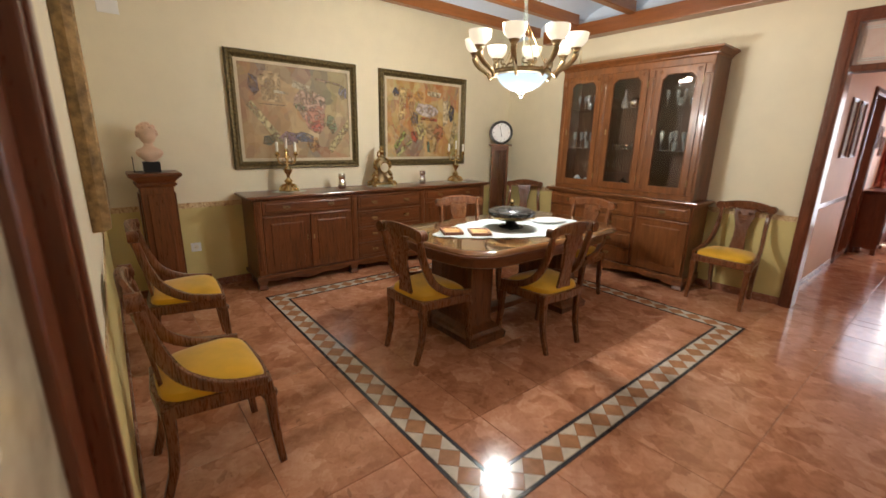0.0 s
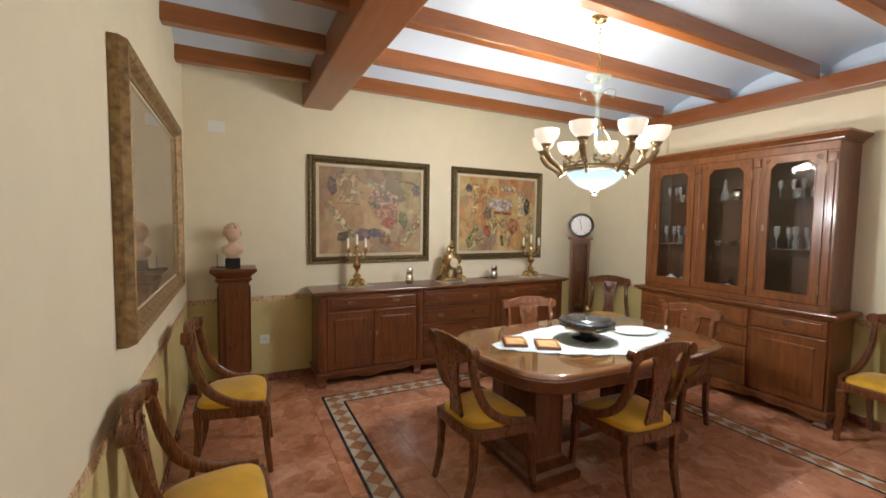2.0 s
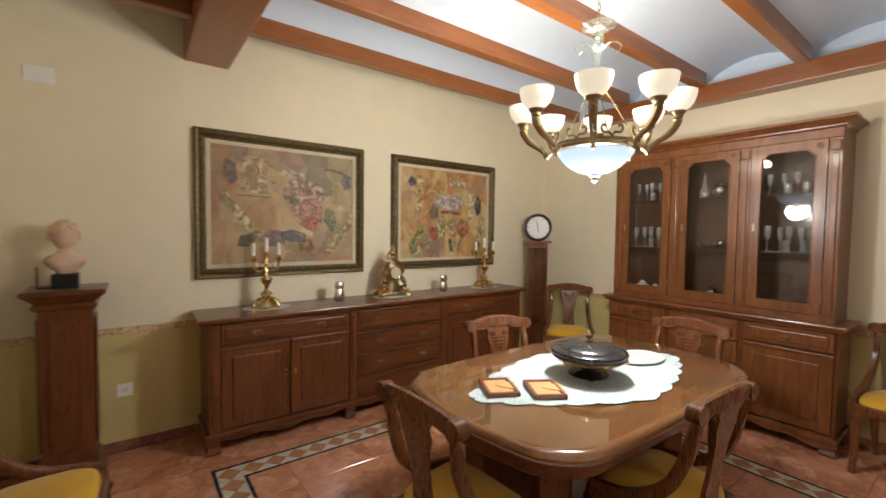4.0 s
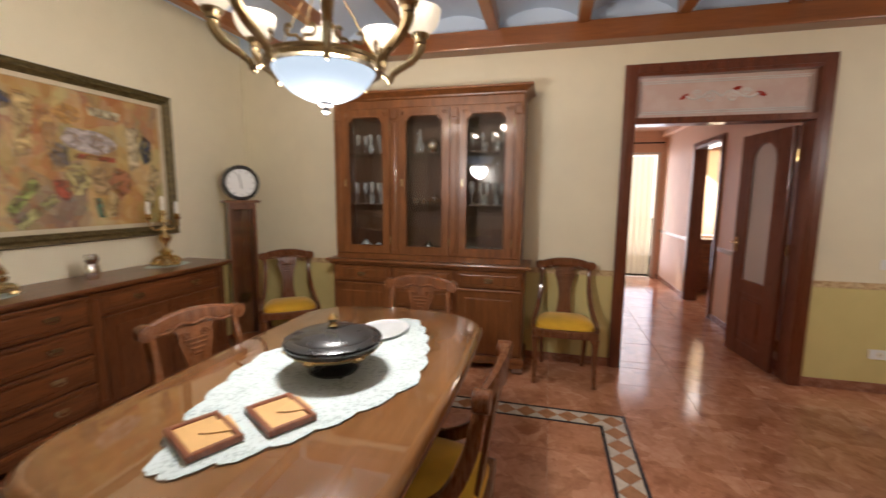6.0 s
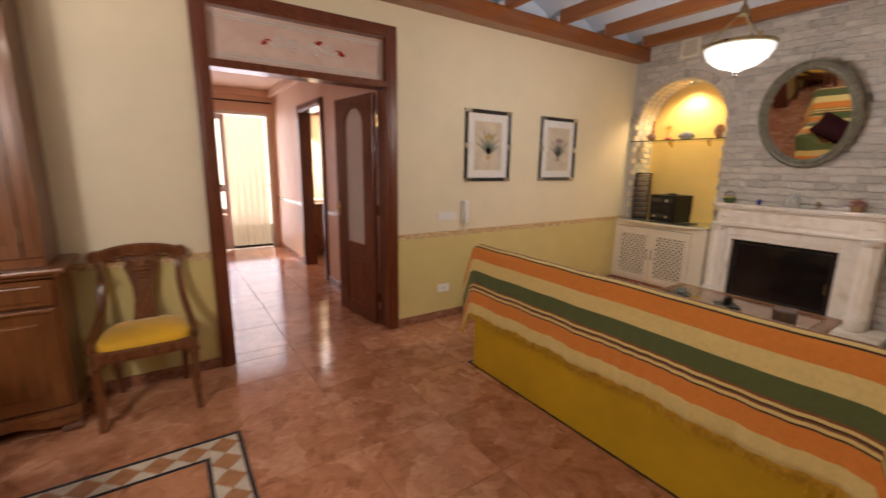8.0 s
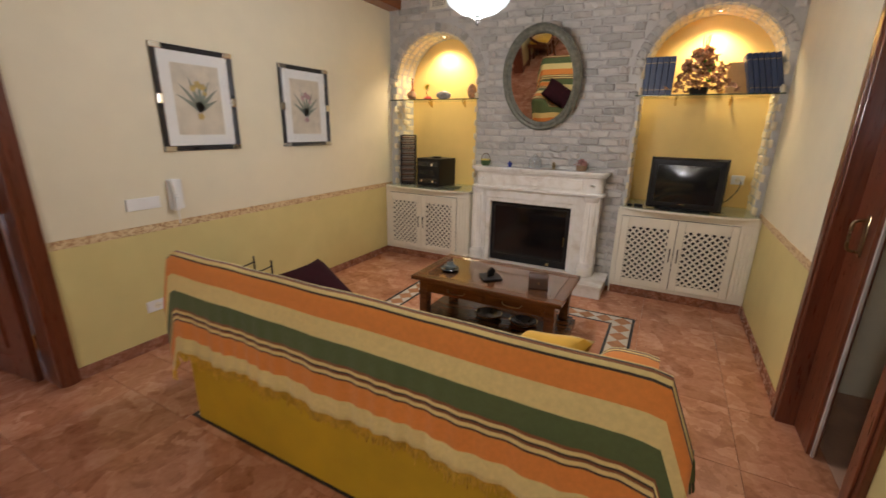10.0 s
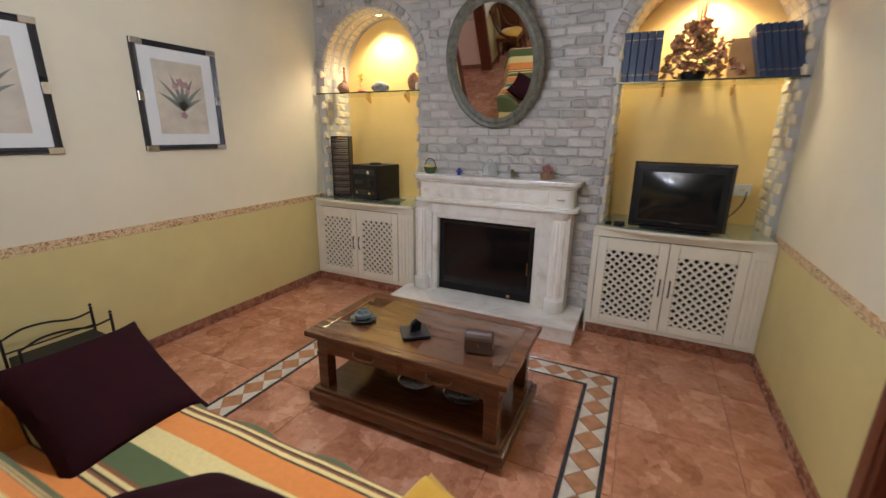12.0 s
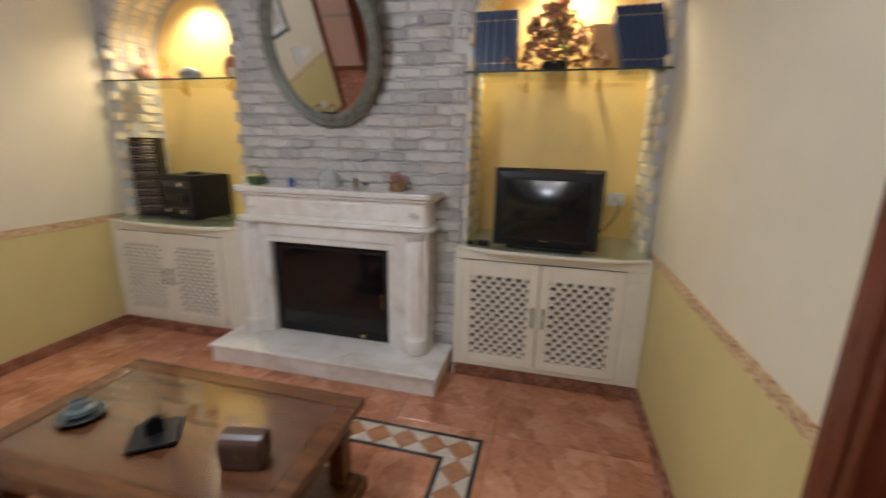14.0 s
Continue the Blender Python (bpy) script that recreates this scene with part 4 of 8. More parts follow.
for k in range(4):
    z0 = 0.165 + k * 0.178
    bm = raised_panel(bmesh.new(), SX0 + 1.06, SX0 + 1.88, z0, z0 + 0.168, SYF + 0.02, 0.03)
    B(bm, SX0 + 1.06, SX0 + 1.88, SYF - 0.012, SYF + 0.004, z0 + 0.150, z0 + 0.170, 0.006, 2)
    dr = part("drawer", bm, WOOD, sb)
    bail(dr, SX0 + 1.26, SYF - 0.007, z0 + 0.085)
    bail(dr, SX0 + 1.68, SYF - 0.007, z0 + 0.085)

# things on the sideboard
ST = 0.9225


def doily(x, y, sx, sy):
    bm = bmesh.new()
    pts = [(x + sx * (1 + 0.03 * math.cos(18 * a)) * math.cos(a), y + sy * (1 + 0.03 * math.cos(18 * a)) * math.sin(a)) for a in [2 * math.pi * i / 90 for i in range(90)]]
    prism(bm, pts, ST, ST + 0.002)
    ob = part("doily", bm, LACE)
    return tagged(ob, "white crocheted doily lying on the sideboard top", "doily", "doilies")


def candelabrum(x, y, rz):
    c = thing("candelabrum", "ornate brass three-arm candelabrum with white candles on a doily", "candelabrum", pose(x, y, ST + 0.002, 0, 0, rz) @ Matrix.Scale(1.15, 4), "candelabra")
    bm = lathe(bmesh.new(), [(0.062, 0.0), (0.07, 0.008), (0.06, 0.02), (0.035, 0.038), (0.022, 0.06), (0.03, 0.075), (0.04, 0.09), (0.022, 0.105), (0.012, 0.12), (0.016, 0.14), (0.034, 0.165), (0.04, 0.185), (0.02, 0.205), (0.011, 0.22), (0.010, 0.27), (0.022, 0.285), (0.014, 0.30), (0.012, 0.33), (0.0, 0.34)], 18)
    for i in range(6):
        a = i * math.pi / 3
        pts = smooth_path([(0.03 * math.cos(a), 0.03 * math.sin(a), 0.055), (0.065 * math.cos(a), 0.065 * math.sin(a), 0.045), (0.088 * math.cos(a), 0.088 * math.sin(a), 0.012), (0.075 * math.cos(a), 0.075 * math.sin(a), 0.006)], 4)
        tube(bm, pts, 0.011, 6)
    part("stem", bm, BRASS, c, smooth=True)
    for sx in (-1, 1):
        bm = tube(bmesh.new(), smooth_path([(0, 0, 0.26), (sx * 0.035, 0, 0.235), (sx * 0.07, 0, 0.25), (sx * 0.085, 0, 0.29), (sx * 0.085, 0, 0.31)], 5), 0.007, 8)
        tube(bm, smooth_path([(sx * 0.01, 0, 0.30), (sx * 0.035, 0, 0.29), (sx * 0.045, 0, 0.265)], 4), 0.005, 6)
        lathe(bm, [(0.008, 0.30), (0.022, 0.312), (0.024, 0.318), (0.013, 0.322), (0.014, 0.34), (0.0, 0.342)], 14, (sx * 0.085, 0, 0))
        part("arm", bm, BRASS, c, smooth=True)
        part("candle", lathe(bmesh.new(), [(0.0105, 0.34), (0.0105, 0.415), (0.006, 0.42), (0.0, 0.424)], 12, (sx * 0.085, 0, 0)), WAX, c, "white candle", smooth=True)
    lathe_bm = lathe(bmesh.new(), [(0.011, 0.33), (0.024, 0.342), (0.013, 0.35), (0.013, 0.365), (0.0, 0.367)], 14)
    part("socket", lathe_bm, BRASS, c, smooth=True)
    part("candle", lathe(bmesh.new(), [(0.0105, 0.365), (0.0105, 0.45), (0.006, 0.455), (0.0, 0.46)], 12), WAX, c, "white candle", smooth=True)


doily(1.22, 3.83, 0.17, 0.11)
doily(2.30, 3.83, 0.19, 0.12)
doily(3.43, 3.83, 0.17, 0.11)
candelabrum(1.22, 3.84, 12)
candelabrum(3.43, 3.84, -20)
mc = thing("mantel_clock", "ornate rococo brass mantel clock on a doily", "clock", pose(2.30, 3.83, ST + 0.002) @ Matrix.Scale(1.22, 4))
bm = bmesh.new()
B(bm, -0.10, 0.10, -0.05, 0.05, 0.012, 0.03, 0.006, 2)
for sx in (-1, 1):
    for sy in (-1, 1):
        tube(bm, smooth_path([(sx * 0.07, sy * 0.03, 0.05), (sx * 0.115, sy * 0.045, 0.035), (sx * 0.12, sy * 0.05, 0.008), (sx * 0.095, sy * 0.045, 0.006)], 4), 0.014, 7)
    tube(bm, smooth_path([(sx * 0.04, -0.01, 0.05), (sx * 0.10, -0.01, 0.07), (sx * 0.085, -0.01, 0.12), (sx * 0.055, -0.01, 0.15), (sx * 0.085, -0.01, 0.19), (sx * 0.06, -0.01, 0.235), (sx * 0.03, -0.01, 0.25)], 5), 0.017, 8)
    lathe(bm, [(0, -0.02), (0.018, -0.01), (0.022, 0.005), (0.012, 0.02), (0, 0.024)], 10, (sx * 0.075, -0.03, 0.11))
part("base", bm, BRASS, mc, "scrolled brass base", smooth=True)
bm = lathe(bmesh.new(), [(0.0, 0.03), (0.06, 0.035), (0.07, 0.06), (0.05, 0.09), (0.065, 0.13), (0.075, 0.17), (0.065, 0.22), (0.04, 0.26), (0.02, 0.275), (0.0, 0.28)], 18, sy=0.55)
part("case", bm, OLDBRASS, mc, "dark bronze case", smooth=True)
bm = tube(bmesh.new(), [(0, -0.035, 0.175), (0, -0.052, 0.175)], 0.046, 24)
part("dial", bm, LINER, mc, "round cream dial with a brass rim")
part("dial_rim", tube(bmesh.new(), [(0.048 * math.cos(2 * math.pi * i / 28), -0.052, 0.175 + 0.048 * math.sin(2 * math.pi * i / 28)) for i in range(28)], 0.006, 6, closed=True, up=(0, 1, 0)), BRASS, mc, smooth=True)
bm = lathe(bmesh.new(), [(0.0, 0.265), (0.028, 0.275), (0.018, 0.295), (0.024, 0.315), (0.014, 0.335), (0.018, 0.35), (0.010, 0.37), (0.0, 0.378)], 12)
tube(bm, smooth_path([(-0.035, 0, 0.27), (-0.045, 0, 0.30), (-0.02, 0, 0.33), (0.01, 0, 0.35)], 4), 0.008, 6)
part("finial", bm, BRASS, mc, smooth=True)
for fx in (1.78, 2.86):
    fg = thing("silver_owl_figurine", "small silvery owl-shaped figurine on the sideboard", "figurine", pose(fx, 3.80, ST) @ Matrix.Scale(1.2, 4), "owl figurines")
    bm = lathe(bmesh.new(), [(0, 0), (0.028, 0.0), (0.036, 0.015), (0.040, 0.04), (0.034, 0.07), (0.026, 0.085), (0.034, 0.10), (0.034, 0.12), (0.03, 0.132), (0.024, 0.128), (0, 0.126)], 16, sy=0.8)
    lathe(bm, [(0, -0.012), (0.009, 0), (0, 0.012)], 8, (-0.013, -0.026, 0.112))
    lathe(bm, [(0, -0.012), (0.009, 0), (0, 0.012)], 8, (0.013, -0.026, 0.112))
    part("figure", bm, SILVER, fg, smooth=True)

# ---- pictures on the north and west walls ----
def picture(name, label, w, h, fw, depth, frame_mat, canvas, m, liner=0.03):
    p = thing(name, label, "painting", m)
    moulded_frame("frame", w, h, fw, depth, frame_mat, p)
    ln = liner
    iw, ih = w / 2 - fw, h / 2 - fw
    for x0, x1, z0, z1 in ((-iw, iw, ih - ln, ih), (-iw, iw, -ih, -ih + ln), (-iw, -iw + ln, -ih + ln, ih - ln), (iw - ln, iw, -ih + ln, ih - ln)):
        part("liner", box(x0, x1, -0.018, -0.002, z0, z1, 0.002), LINER, p, "pale linen liner")
    part("canvas", box(-iw + ln, iw - ln, -0.010, -0.002, -ih + ln, ih - ln), canvas, p)
    return p


pn1 = picture("wall_painting", "large muted cubist still life in a dark gilt frame", 1.325, 1.10, 0.075, 0.045, FRAME_OLIVE, PAINT1, pose(1.435, YN - 0.002, 1.69))
pn2 = picture("wall_painting", "warm-coloured cubist still life in a dark gilt frame", 1.325, 1.10, 0.075, 0.045, FRAME_OLIVE, PAINT2, pose(3.05, YN - 0.002, 1.69))
def painted_fields(parent, fields, w=1.115, h=0.89):
    """Angular patches of paint on a canvas; u to the right and v up, both 0 to 1."""
    for k, (col, kind, u, v0, a, b2, rot) in enumerate(fields):
        m = plain("paint_field", col, 0.65, var=0.28, scale=22)
        pt = m.node_tree
        pt.links.new(ramp(pt, noise_tex(pt, coords(pt), 13, 5, 0.65, 1.2), ((0.38, (0.12, 0.12, 0.12)), (0.60, (0.85, 0.85, 0.85)))), pt.nodes["Principled BSDF"].inputs["Alpha"])
        cx, cz, t = (u - 0.5) * w, (v0 - 0.5) * h, radians(rot)
        rr = random.Random(k * 7 + int(u * 100))
        n = 12 if kind == "o" else 5 if kind == "p" else 4
        pts = []
        for i in range(n):
            q = 2 * math.pi * (i + 0.5) / n
            r = rr.uniform(0.82, 1.12)
            x, z = a * w * r * math.cos(q), b2 * h * r * math.sin(q)
            pts.append((cx + x * math.cos(t) - z * math.sin(t), cz + x * math.sin(t) + z * math.cos(t)))
        part("painted_field", prism(bmesh.new(), pts, -0.0101 - 0.00025 * (k + 1), -0.0100, axis="y"), m, parent)


painted_fields(pn1, [
    ((0.60, 0.45, 0.27), "q", 0.26, 0.76, 0.13, 0.22, 3), ((0.24, 0.19, 0.19), "p", 0.12, 0.78, 0.05, 0.12, 10), ((0.28, 0.25, 0.28), "p", 0.95, 0.77, 0.05, 0.10, 0),
    ((0.58, 0.50, 0.28), "q", 0.20, 0.38, 0.045, 0.42, 38), ((0.60, 0.50, 0.27), "q", 0.90, 0.26, 0.05, 0.36, -38), ((0.60, 0.43, 0.33), "o", 0.62, 0.60, 0.17, 0.17, -12),
    ((0.56, 0.30, 0.22), "o", 0.66, 0.44, 0.12, 0.16, 0), ((0.62, 0.20, 0.14), "p", 0.66, 0.37, 0.06, 0.08, 20), ((0.58, 0.34, 0.16), "p", 0.62, 0.16, 0.07, 0.11, 10),
    ((0.22, 0.23, 0.27), "p", 0.54, 0.24, 0.12, 0.07, -8), ((0.36, 0.24, 0.25), "p", 0.40, 0.22, 0.10, 0.09, 0), ((0.20, 0.26, 0.15), "p", 0.51, 0.57, 0.05, 0.05, -20),
    ((0.28, 0.31, 0.19), "p", 0.82, 0.40, 0.06, 0.14, 15), ((0.64, 0.56, 0.40), "q", 0.55, 0.80, 0.13, 0.05, -12), ((0.18, 0.15, 0.12), "q", 0.27, 0.585, 0.16, 0.006, -2),
    ((0.20, 0.21, 0.16), "p", 0.22, 0.20, 0.07, 0.07, 30), ((0.66, 0.60, 0.46), "q", 0.36, 0.72, 0.09, 0.02, -6), ((0.40, 0.28, 0.20), "q", 0.80, 0.88, 0.18, 0.02, -8)])
painted_fields(pn2, [
    ((0.08, 0.08, 0.10), "p", 0.12, 0.84, 0.05, 0.07, 0), ((0.68, 0.50, 0.24), "q", 0.20, 0.70, 0.06, 0.30, -6), ((0.62, 0.38, 0.16), "q", 0.32, 0.62, 0.05, 0.30, 10),
    ((0.66, 0.36, 0.12), "p", 0.42, 0.82, 0.08, 0.09, 0), ((0.60, 0.52, 0.50), "o", 0.53, 0.64, 0.17, 0.09, -6), ((0.40, 0.10, 0.05), "q", 0.56, 0.52, 0.19, 0.03, -3),
    ((0.66, 0.56, 0.26), "o", 0.44, 0.36, 0.08, 0.12, 0), ((0.50, 0.12, 0.07), "p", 0.36, 0.28, 0.06, 0.09, 30), ((0.62, 0.42, 0.22), "o", 0.57, 0.34, 0.06, 0.12, 0),
    ((0.48, 0.20, 0.10), "p", 0.70, 0.34, 0.08, 0.13, 0), ((0.38, 0.42, 0.14), "q", 0.16, 0.22, 0.16, 0.05, 50), ((0.56, 0.52, 0.24), "q", 0.22, 0.12, 0.20, 0.05, 40),
    ((0.07, 0.08, 0.10), "p", 0.89, 0.62, 0.05, 0.13, 0), ((0.68, 0.56, 0.36), "q", 0.80, 0.62, 0.05, 0.24, 0), ((0.66, 0.52, 0.28), "q", 0.92, 0.30, 0.05, 0.28, -14),
    ((0.12, 0.22, 0.14), "q", 0.55, 0.14, 0.03, 0.12, 10), ((0.64, 0.58, 0.40), "q", 0.62, 0.86, 0.14, 0.05, -4), ((0.22, 0.18, 0.16), "p", 0.36, 0.52, 0.05, 0.10, 0), ((0.66, 0.48, 0.24), "q", 0.64, 0.16, 0.04, 0.14, -8)])
pw = picture("wall_painting", "misty landscape under glass in a wide worn gilt frame", 1.70, 1.14, 0.085, 0.06, FRAME_GOLD, PAINT3, pose(XW + 0.002, 2.42, 1.66, 0, 0, 90), 0.02)
part("glazing", box(-0.74, 0.74, -0.027, -0.024, -0.46, 0.46), GLASS, pw, "glass pane")

# ---- pedestal and bust ----
pd = thing("pedestal_stand", "tall panelled dark wooden pedestal column against the wall", "pedestal", pose(0.10, 3.86, 0))
bm = box(-0.12, 0.12, -0.12, 0.12, 0.10, 1.08, 0.008)
for s in (-1, 1):
    B(bm, -0.075, 0.075, s * 0.128 - 0.006, s * 0.128 + 0.006, 0.2, 0.98, 0.006)
    B(bm, s * 0.128 - 0.006, s * 0.128 + 0.006, -0.075, 0.075, 0.2, 0.98, 0.006)
part("shaft", bm, WOOD_V, pd)
bm = bmesh.new()
ring_stack(bm, [[(sx * w, sy * w, z) for sx, sy in ((-1, -1), (1, -1), (1, 1), (-1, 1))] for w, z in ((0.125, 1.03), (0.145, 1.05), (0.145, 1.06), (0.13, 1.07), (0.15, 1.095), (0.178, 1.12), (0.185, 1.125), (0.185, 1.145), (0.18, 1.15))])
part("capital", bm, WOOD, pd)
bm = bmesh.new()
ring_stack(bm, [[(sx * w, sy * w, z) for sx, sy in ((-1, -1), (1, -1), (1, 1), (-1, 1))] for w, z in ((0.165, 0.0), (0.168, 0.06), (0.155, 0.075), (0.14, 0.09), (0.125, 0.12))])
part("base", bm, WOOD, pd)
part("plinth_block", box(0.035, 0.155, 3.80, 3.90, 1.15, 1.235, 0.003), BLACK)
tagged(bpy.data.objects["plinth_block"], "black block plinth standing on the wooden pedestal", "plinth")
bm = bmesh.new()
at = (0.095, 3.85, 1.235)
lathe(bm, [(0.0, 0.0), (0.035, 0.0), (0.045, 0.012), (0.085, 0.045), (0.098, 0.075), (0.085, 0.098), (0.045, 0.118), (0.032, 0.135), (0.034, 0.165), (0.0, 0.17)], 24, at, 1.0, 0.62)
hd = bmesh.ops.create_icosphere(bm, subdivisions=4, radius=1.0)
for vtx in hd["verts"]:
    co = vtx.co.copy()
    d = 1 + 0.08 * max(0, -co.y) * math.exp(-8 * (co.z + 0.1) ** 2)
    if co.z > 0.05 or co.y > 0.25:
        d += 0.10 * noise.noise(co * 3.5) + 0.08
    vtx.co = Vector((at[0] + co.x * 0.060 * d, at[1] + co.y * 0.068 * d, at[2] + 0.222 + co.z * 0.080 * d))
rc_ = random.Random(8)
for i in range(70):
    t, q = rc_.uniform(0, 2 * math.pi), rc_.uniform(-0.25, 1.0)
    cc = Vector((math.cos(t) * math.sqrt(1 - q * q), math.sin(t) * math.sqrt(1 - q * q), q))
    if cc.y < -0.35 and q < 0.55:
        continue
    lump = bmesh.ops.create_icosphere(bm, subdivisions=1, radius=rc_.uniform(0.013, 0.020))
    for vtx in lump["verts"]:
        vtx.co += Vector((at[0] + cc.x * 0.063, at[1] + cc.y * 0.070, at[2] + 0.225 + cc.z * 0.082))
bs = part("bust_sculpture", bm, CLAY, smooth=True)
tagged(bs, "small terracotta-coloured bust of a curly head on a black block", "bust")
st = part("small_easel_stand", box(-0.030, 0.025, 3.845, 3.855, 1.15, 1.157), IRON)
tagged(st, "tiny dark metal stand with an upright stick on the pedestal", "ornament")
bm = box(-0.032, -0.026, 3.845, 3.855, 1.150, 1.275)
so = part("stick", bm, IRON, st)

# ---- standing clock in the corner ----
ck = thing("standing_clock", "slim dark wooden standing clock with round white face", "clock", pose(4.17, 3.76, 0, 0, 0, -38))
bm = box(-0.145, 0.145, -0.10, 0.09, 0, 0.09, 0.008)
B(bm, -0.115, -0.085, -0.07, 0.07, 0.09, 1.39, 0.003)
B(bm, 0.085, 0.115, -0.07, 0.07, 0.09, 1.39, 0.003)
B(bm, -0.115, 0.115, 0.055, 0.07, 0.09, 1.39)
B(bm, -0.085, 0.085, -0.07, -0.05, 0.09, 0.16, 0.003)
B(bm, -0.085, 0.085, -0.07, -0.05, 1.33, 1.39, 0.003)
part("case", bm, WOOD_V, ck)
part("top_board", box(-0.15, 0.15, -0.10, 0.09, 1.39, 1.415, 0.006, 2), CAB_V, ck)
part("glass_pane", box(-0.085, 0.085, -0.062, -0.058, 0.16, 1.33), TINT, ck)
bm = tube(bmesh.new(), [(0, -0.02, 0.55), (0, -0.02, 1.30)], 0.004, 6)
tube(bm, [(0, -0.028, 0.5), (0, -0.012, 0.5)], 0.05, 24)
part("pendulum", bm, BRASS, ck, smooth=True)
bm = tube(bmesh.new(), [(0, -0.055, 1.57), (0, 0.055, 1.57)], 0.158, 40)
part("drum", bm, WOOD_V, ck, smooth=True)
part("face_ring", tube(bmesh.new(), [(0.142 * math.cos(2 * math.pi * i / 40), -0.06, 1.57 + 0.142 * math.sin(2 * math.pi * i / 40)) for i in range(40)], 0.018, 8, closed=True, up=(0, 1, 0)), DARKGLOSS, ck, smooth=True)
bm = tube(bmesh.new(), [(0, -0.0555, 1.57), (0, -0.060, 1.57)], 0.128, 40)
part("face", bm, PLASTIC_W, ck, "white clock face")
for i in range(12):
    a = math.pi * i / 6
    x, z = 0.105 * math.sin(a), 1.57 + 0.105 * math.cos(a)
    part("hour_mark", box(-0.0025, 0.0025, -0.0615, -0.0603, -0.008, 0.008), BLACK, ck, m=pose(x, 0, z, 0, math.degrees(a), 0))
part("hand", box(-0.003, 0.003, -0.0645, -0.0625, 0, 0.085), BLACK, ck, m=pose(0, 0, 1.57, 0, -14, 0))
part("hand", box(-0.0035, 0.0035, -0.067, -0.065, 0, 0.055), BLACK, ck, m=pose(0, 0, 1.57, 0, 178, 0))

# ---- display cabinet ----
def display_cabinet():
    Y0, Y1, XF, XB = 1.165, 2.85, 4.20, 4.592
    c = thing("display_cabinet", "tall brown wooden display cabinet with three glass doors full of glassware", "cabinet", pose(XF, (Y0 + Y1) / 2, 0, 0, 0, -90))
    W, D = Y1 - Y0, XB - XF
    h = W / 2
    # local: x along the front, -y towards the room, front plane at y = 0
    UX = 0.05
    bm = box(-h, h, 0.02, D, 0.12, 0.865, 0.003)
    part("base_body", bm, WOOD_V, c)
    part("worktop", B(box(-h - 0.05, h + 0.05, -0.045, D, 0.885, 0.912, 0.010, 2), -h - 0.025, h + 0.025, -0.02, D, 0.862, 0.886, 0.006), CAB_V, c)
    bm = box(-h - 0.02, h + 0.02, -0.015, D, 0.10, 0.14, 0.010, 2)
    part("plinth_moulding", bm, CAB_V, c)
    pts = [(-h, 0.102)]
    for i in range(41):
        u = i / 40
        pts.append((-h + W * u, 0.078 - 0.03 * abs(math.cos(u * math.pi * 2)) ** 3 + 0.008 * math.cos(u * math.pi * 14)))
    pts.append((h, 0.102))
    part("scalloped_apron", prism(bmesh.new(), pts, 0.0, 0.018, axis="y"), CAB_V, c)
    for fx in (-h + 0.03, h - 0.03):
        for fy in (0.045, D - 0.05):
            part("foot", ring_stack(bmesh.new(), [[(fx + sx * w, fy + sy * w, z) for sx, sy in ((-1, -1), (1, -1), (1, 1), (-1, 1))] for w, z in ((0.036, 0), (0.048, 0.02), (0.034, 0.05), (0.045, 0.08), (0.05, 0.101))]), WOOD, c)
    mids = [(-h + 0.02, -0.30), (-0.26, 0.26), (0.30, h - 0.02)]
    for k, (a, b2) in enumerate(mids):
        if k == 1:
            for q in range(4):
                z0 = 0.155 + q * 0.177
                bm = raised_panel(bmesh.new(), a, b2, z0, z0 + 0.166, 0.02, 0.03)
                dr = part("drawer", bm, CAB_V, c)
                bail(dr, 0, -0.007, z0 + 0.085)
        else:
            dr = part("drawer", raised_panel(bmesh.new(), a, b2, 0.715, 0.855, 0.02, 0.03), CAB_V, c)
            bail(dr, (a + b2) / 2, -0.007, 0.785)
            bm = raised_panel(bmesh.new(), a, b2, 0.155, 0.700, 0.02, 0.075)
            B(bm, a, b2, -0.010, 0.004, 0.682, 0.703, 0.006, 2)
            part("door", bm, CAB_V, c)
    # upper case
    U0, U1 = 0.912, 2.25
    hu = h - 0.03
    bm = box(-hu, -hu + 0.022, 0.05, D, U0, U1, 0.003)
    B(bm, hu - 0.022, hu, 0.05, D, U0, U1, 0.003)
    B(bm, -hu + 0.022, hu - 0.022, 0.05, D, U1 - 0.02, U1)
    B(bm, -hu + 0.022, hu - 0.022, 0.05, D - 0.016, U0, U0 + 0.015)
    part("upper_case", bm, WOOD_V, c)
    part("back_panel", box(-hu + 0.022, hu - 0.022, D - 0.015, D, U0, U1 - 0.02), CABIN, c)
    bm = bmesh.new()
    ring_stack(bm, [[(sx * (hu + o), (0.05 - o if sy < 0 else D), z) for sx, sy in ((-1, -1), (1, -1), (1, 1), (-1, 1))] for o, z in ((0.0, U1), (0.012, U1 + 0.012), (0.014, U1 + 0.022), (0.045, U1 + 0.045), (0.065, U1 + 0.055), (0.065, U1 + 0.072), (0.055, U1 + 0.076))])
    part("cornice", bm, CAB_V, c)
    part("frieze", box(-hu, hu, 0.032, 0.05, U1 - 0.065, U1, 0.004), CAB_V, c)
    part("lower_rail", box(-hu, hu, 0.032, 0.05, U0, U0 + 0.05, 0.004), CAB_V, c)
    pw = 0.075
    dw = (2 * hu - 4 * pw) / 3
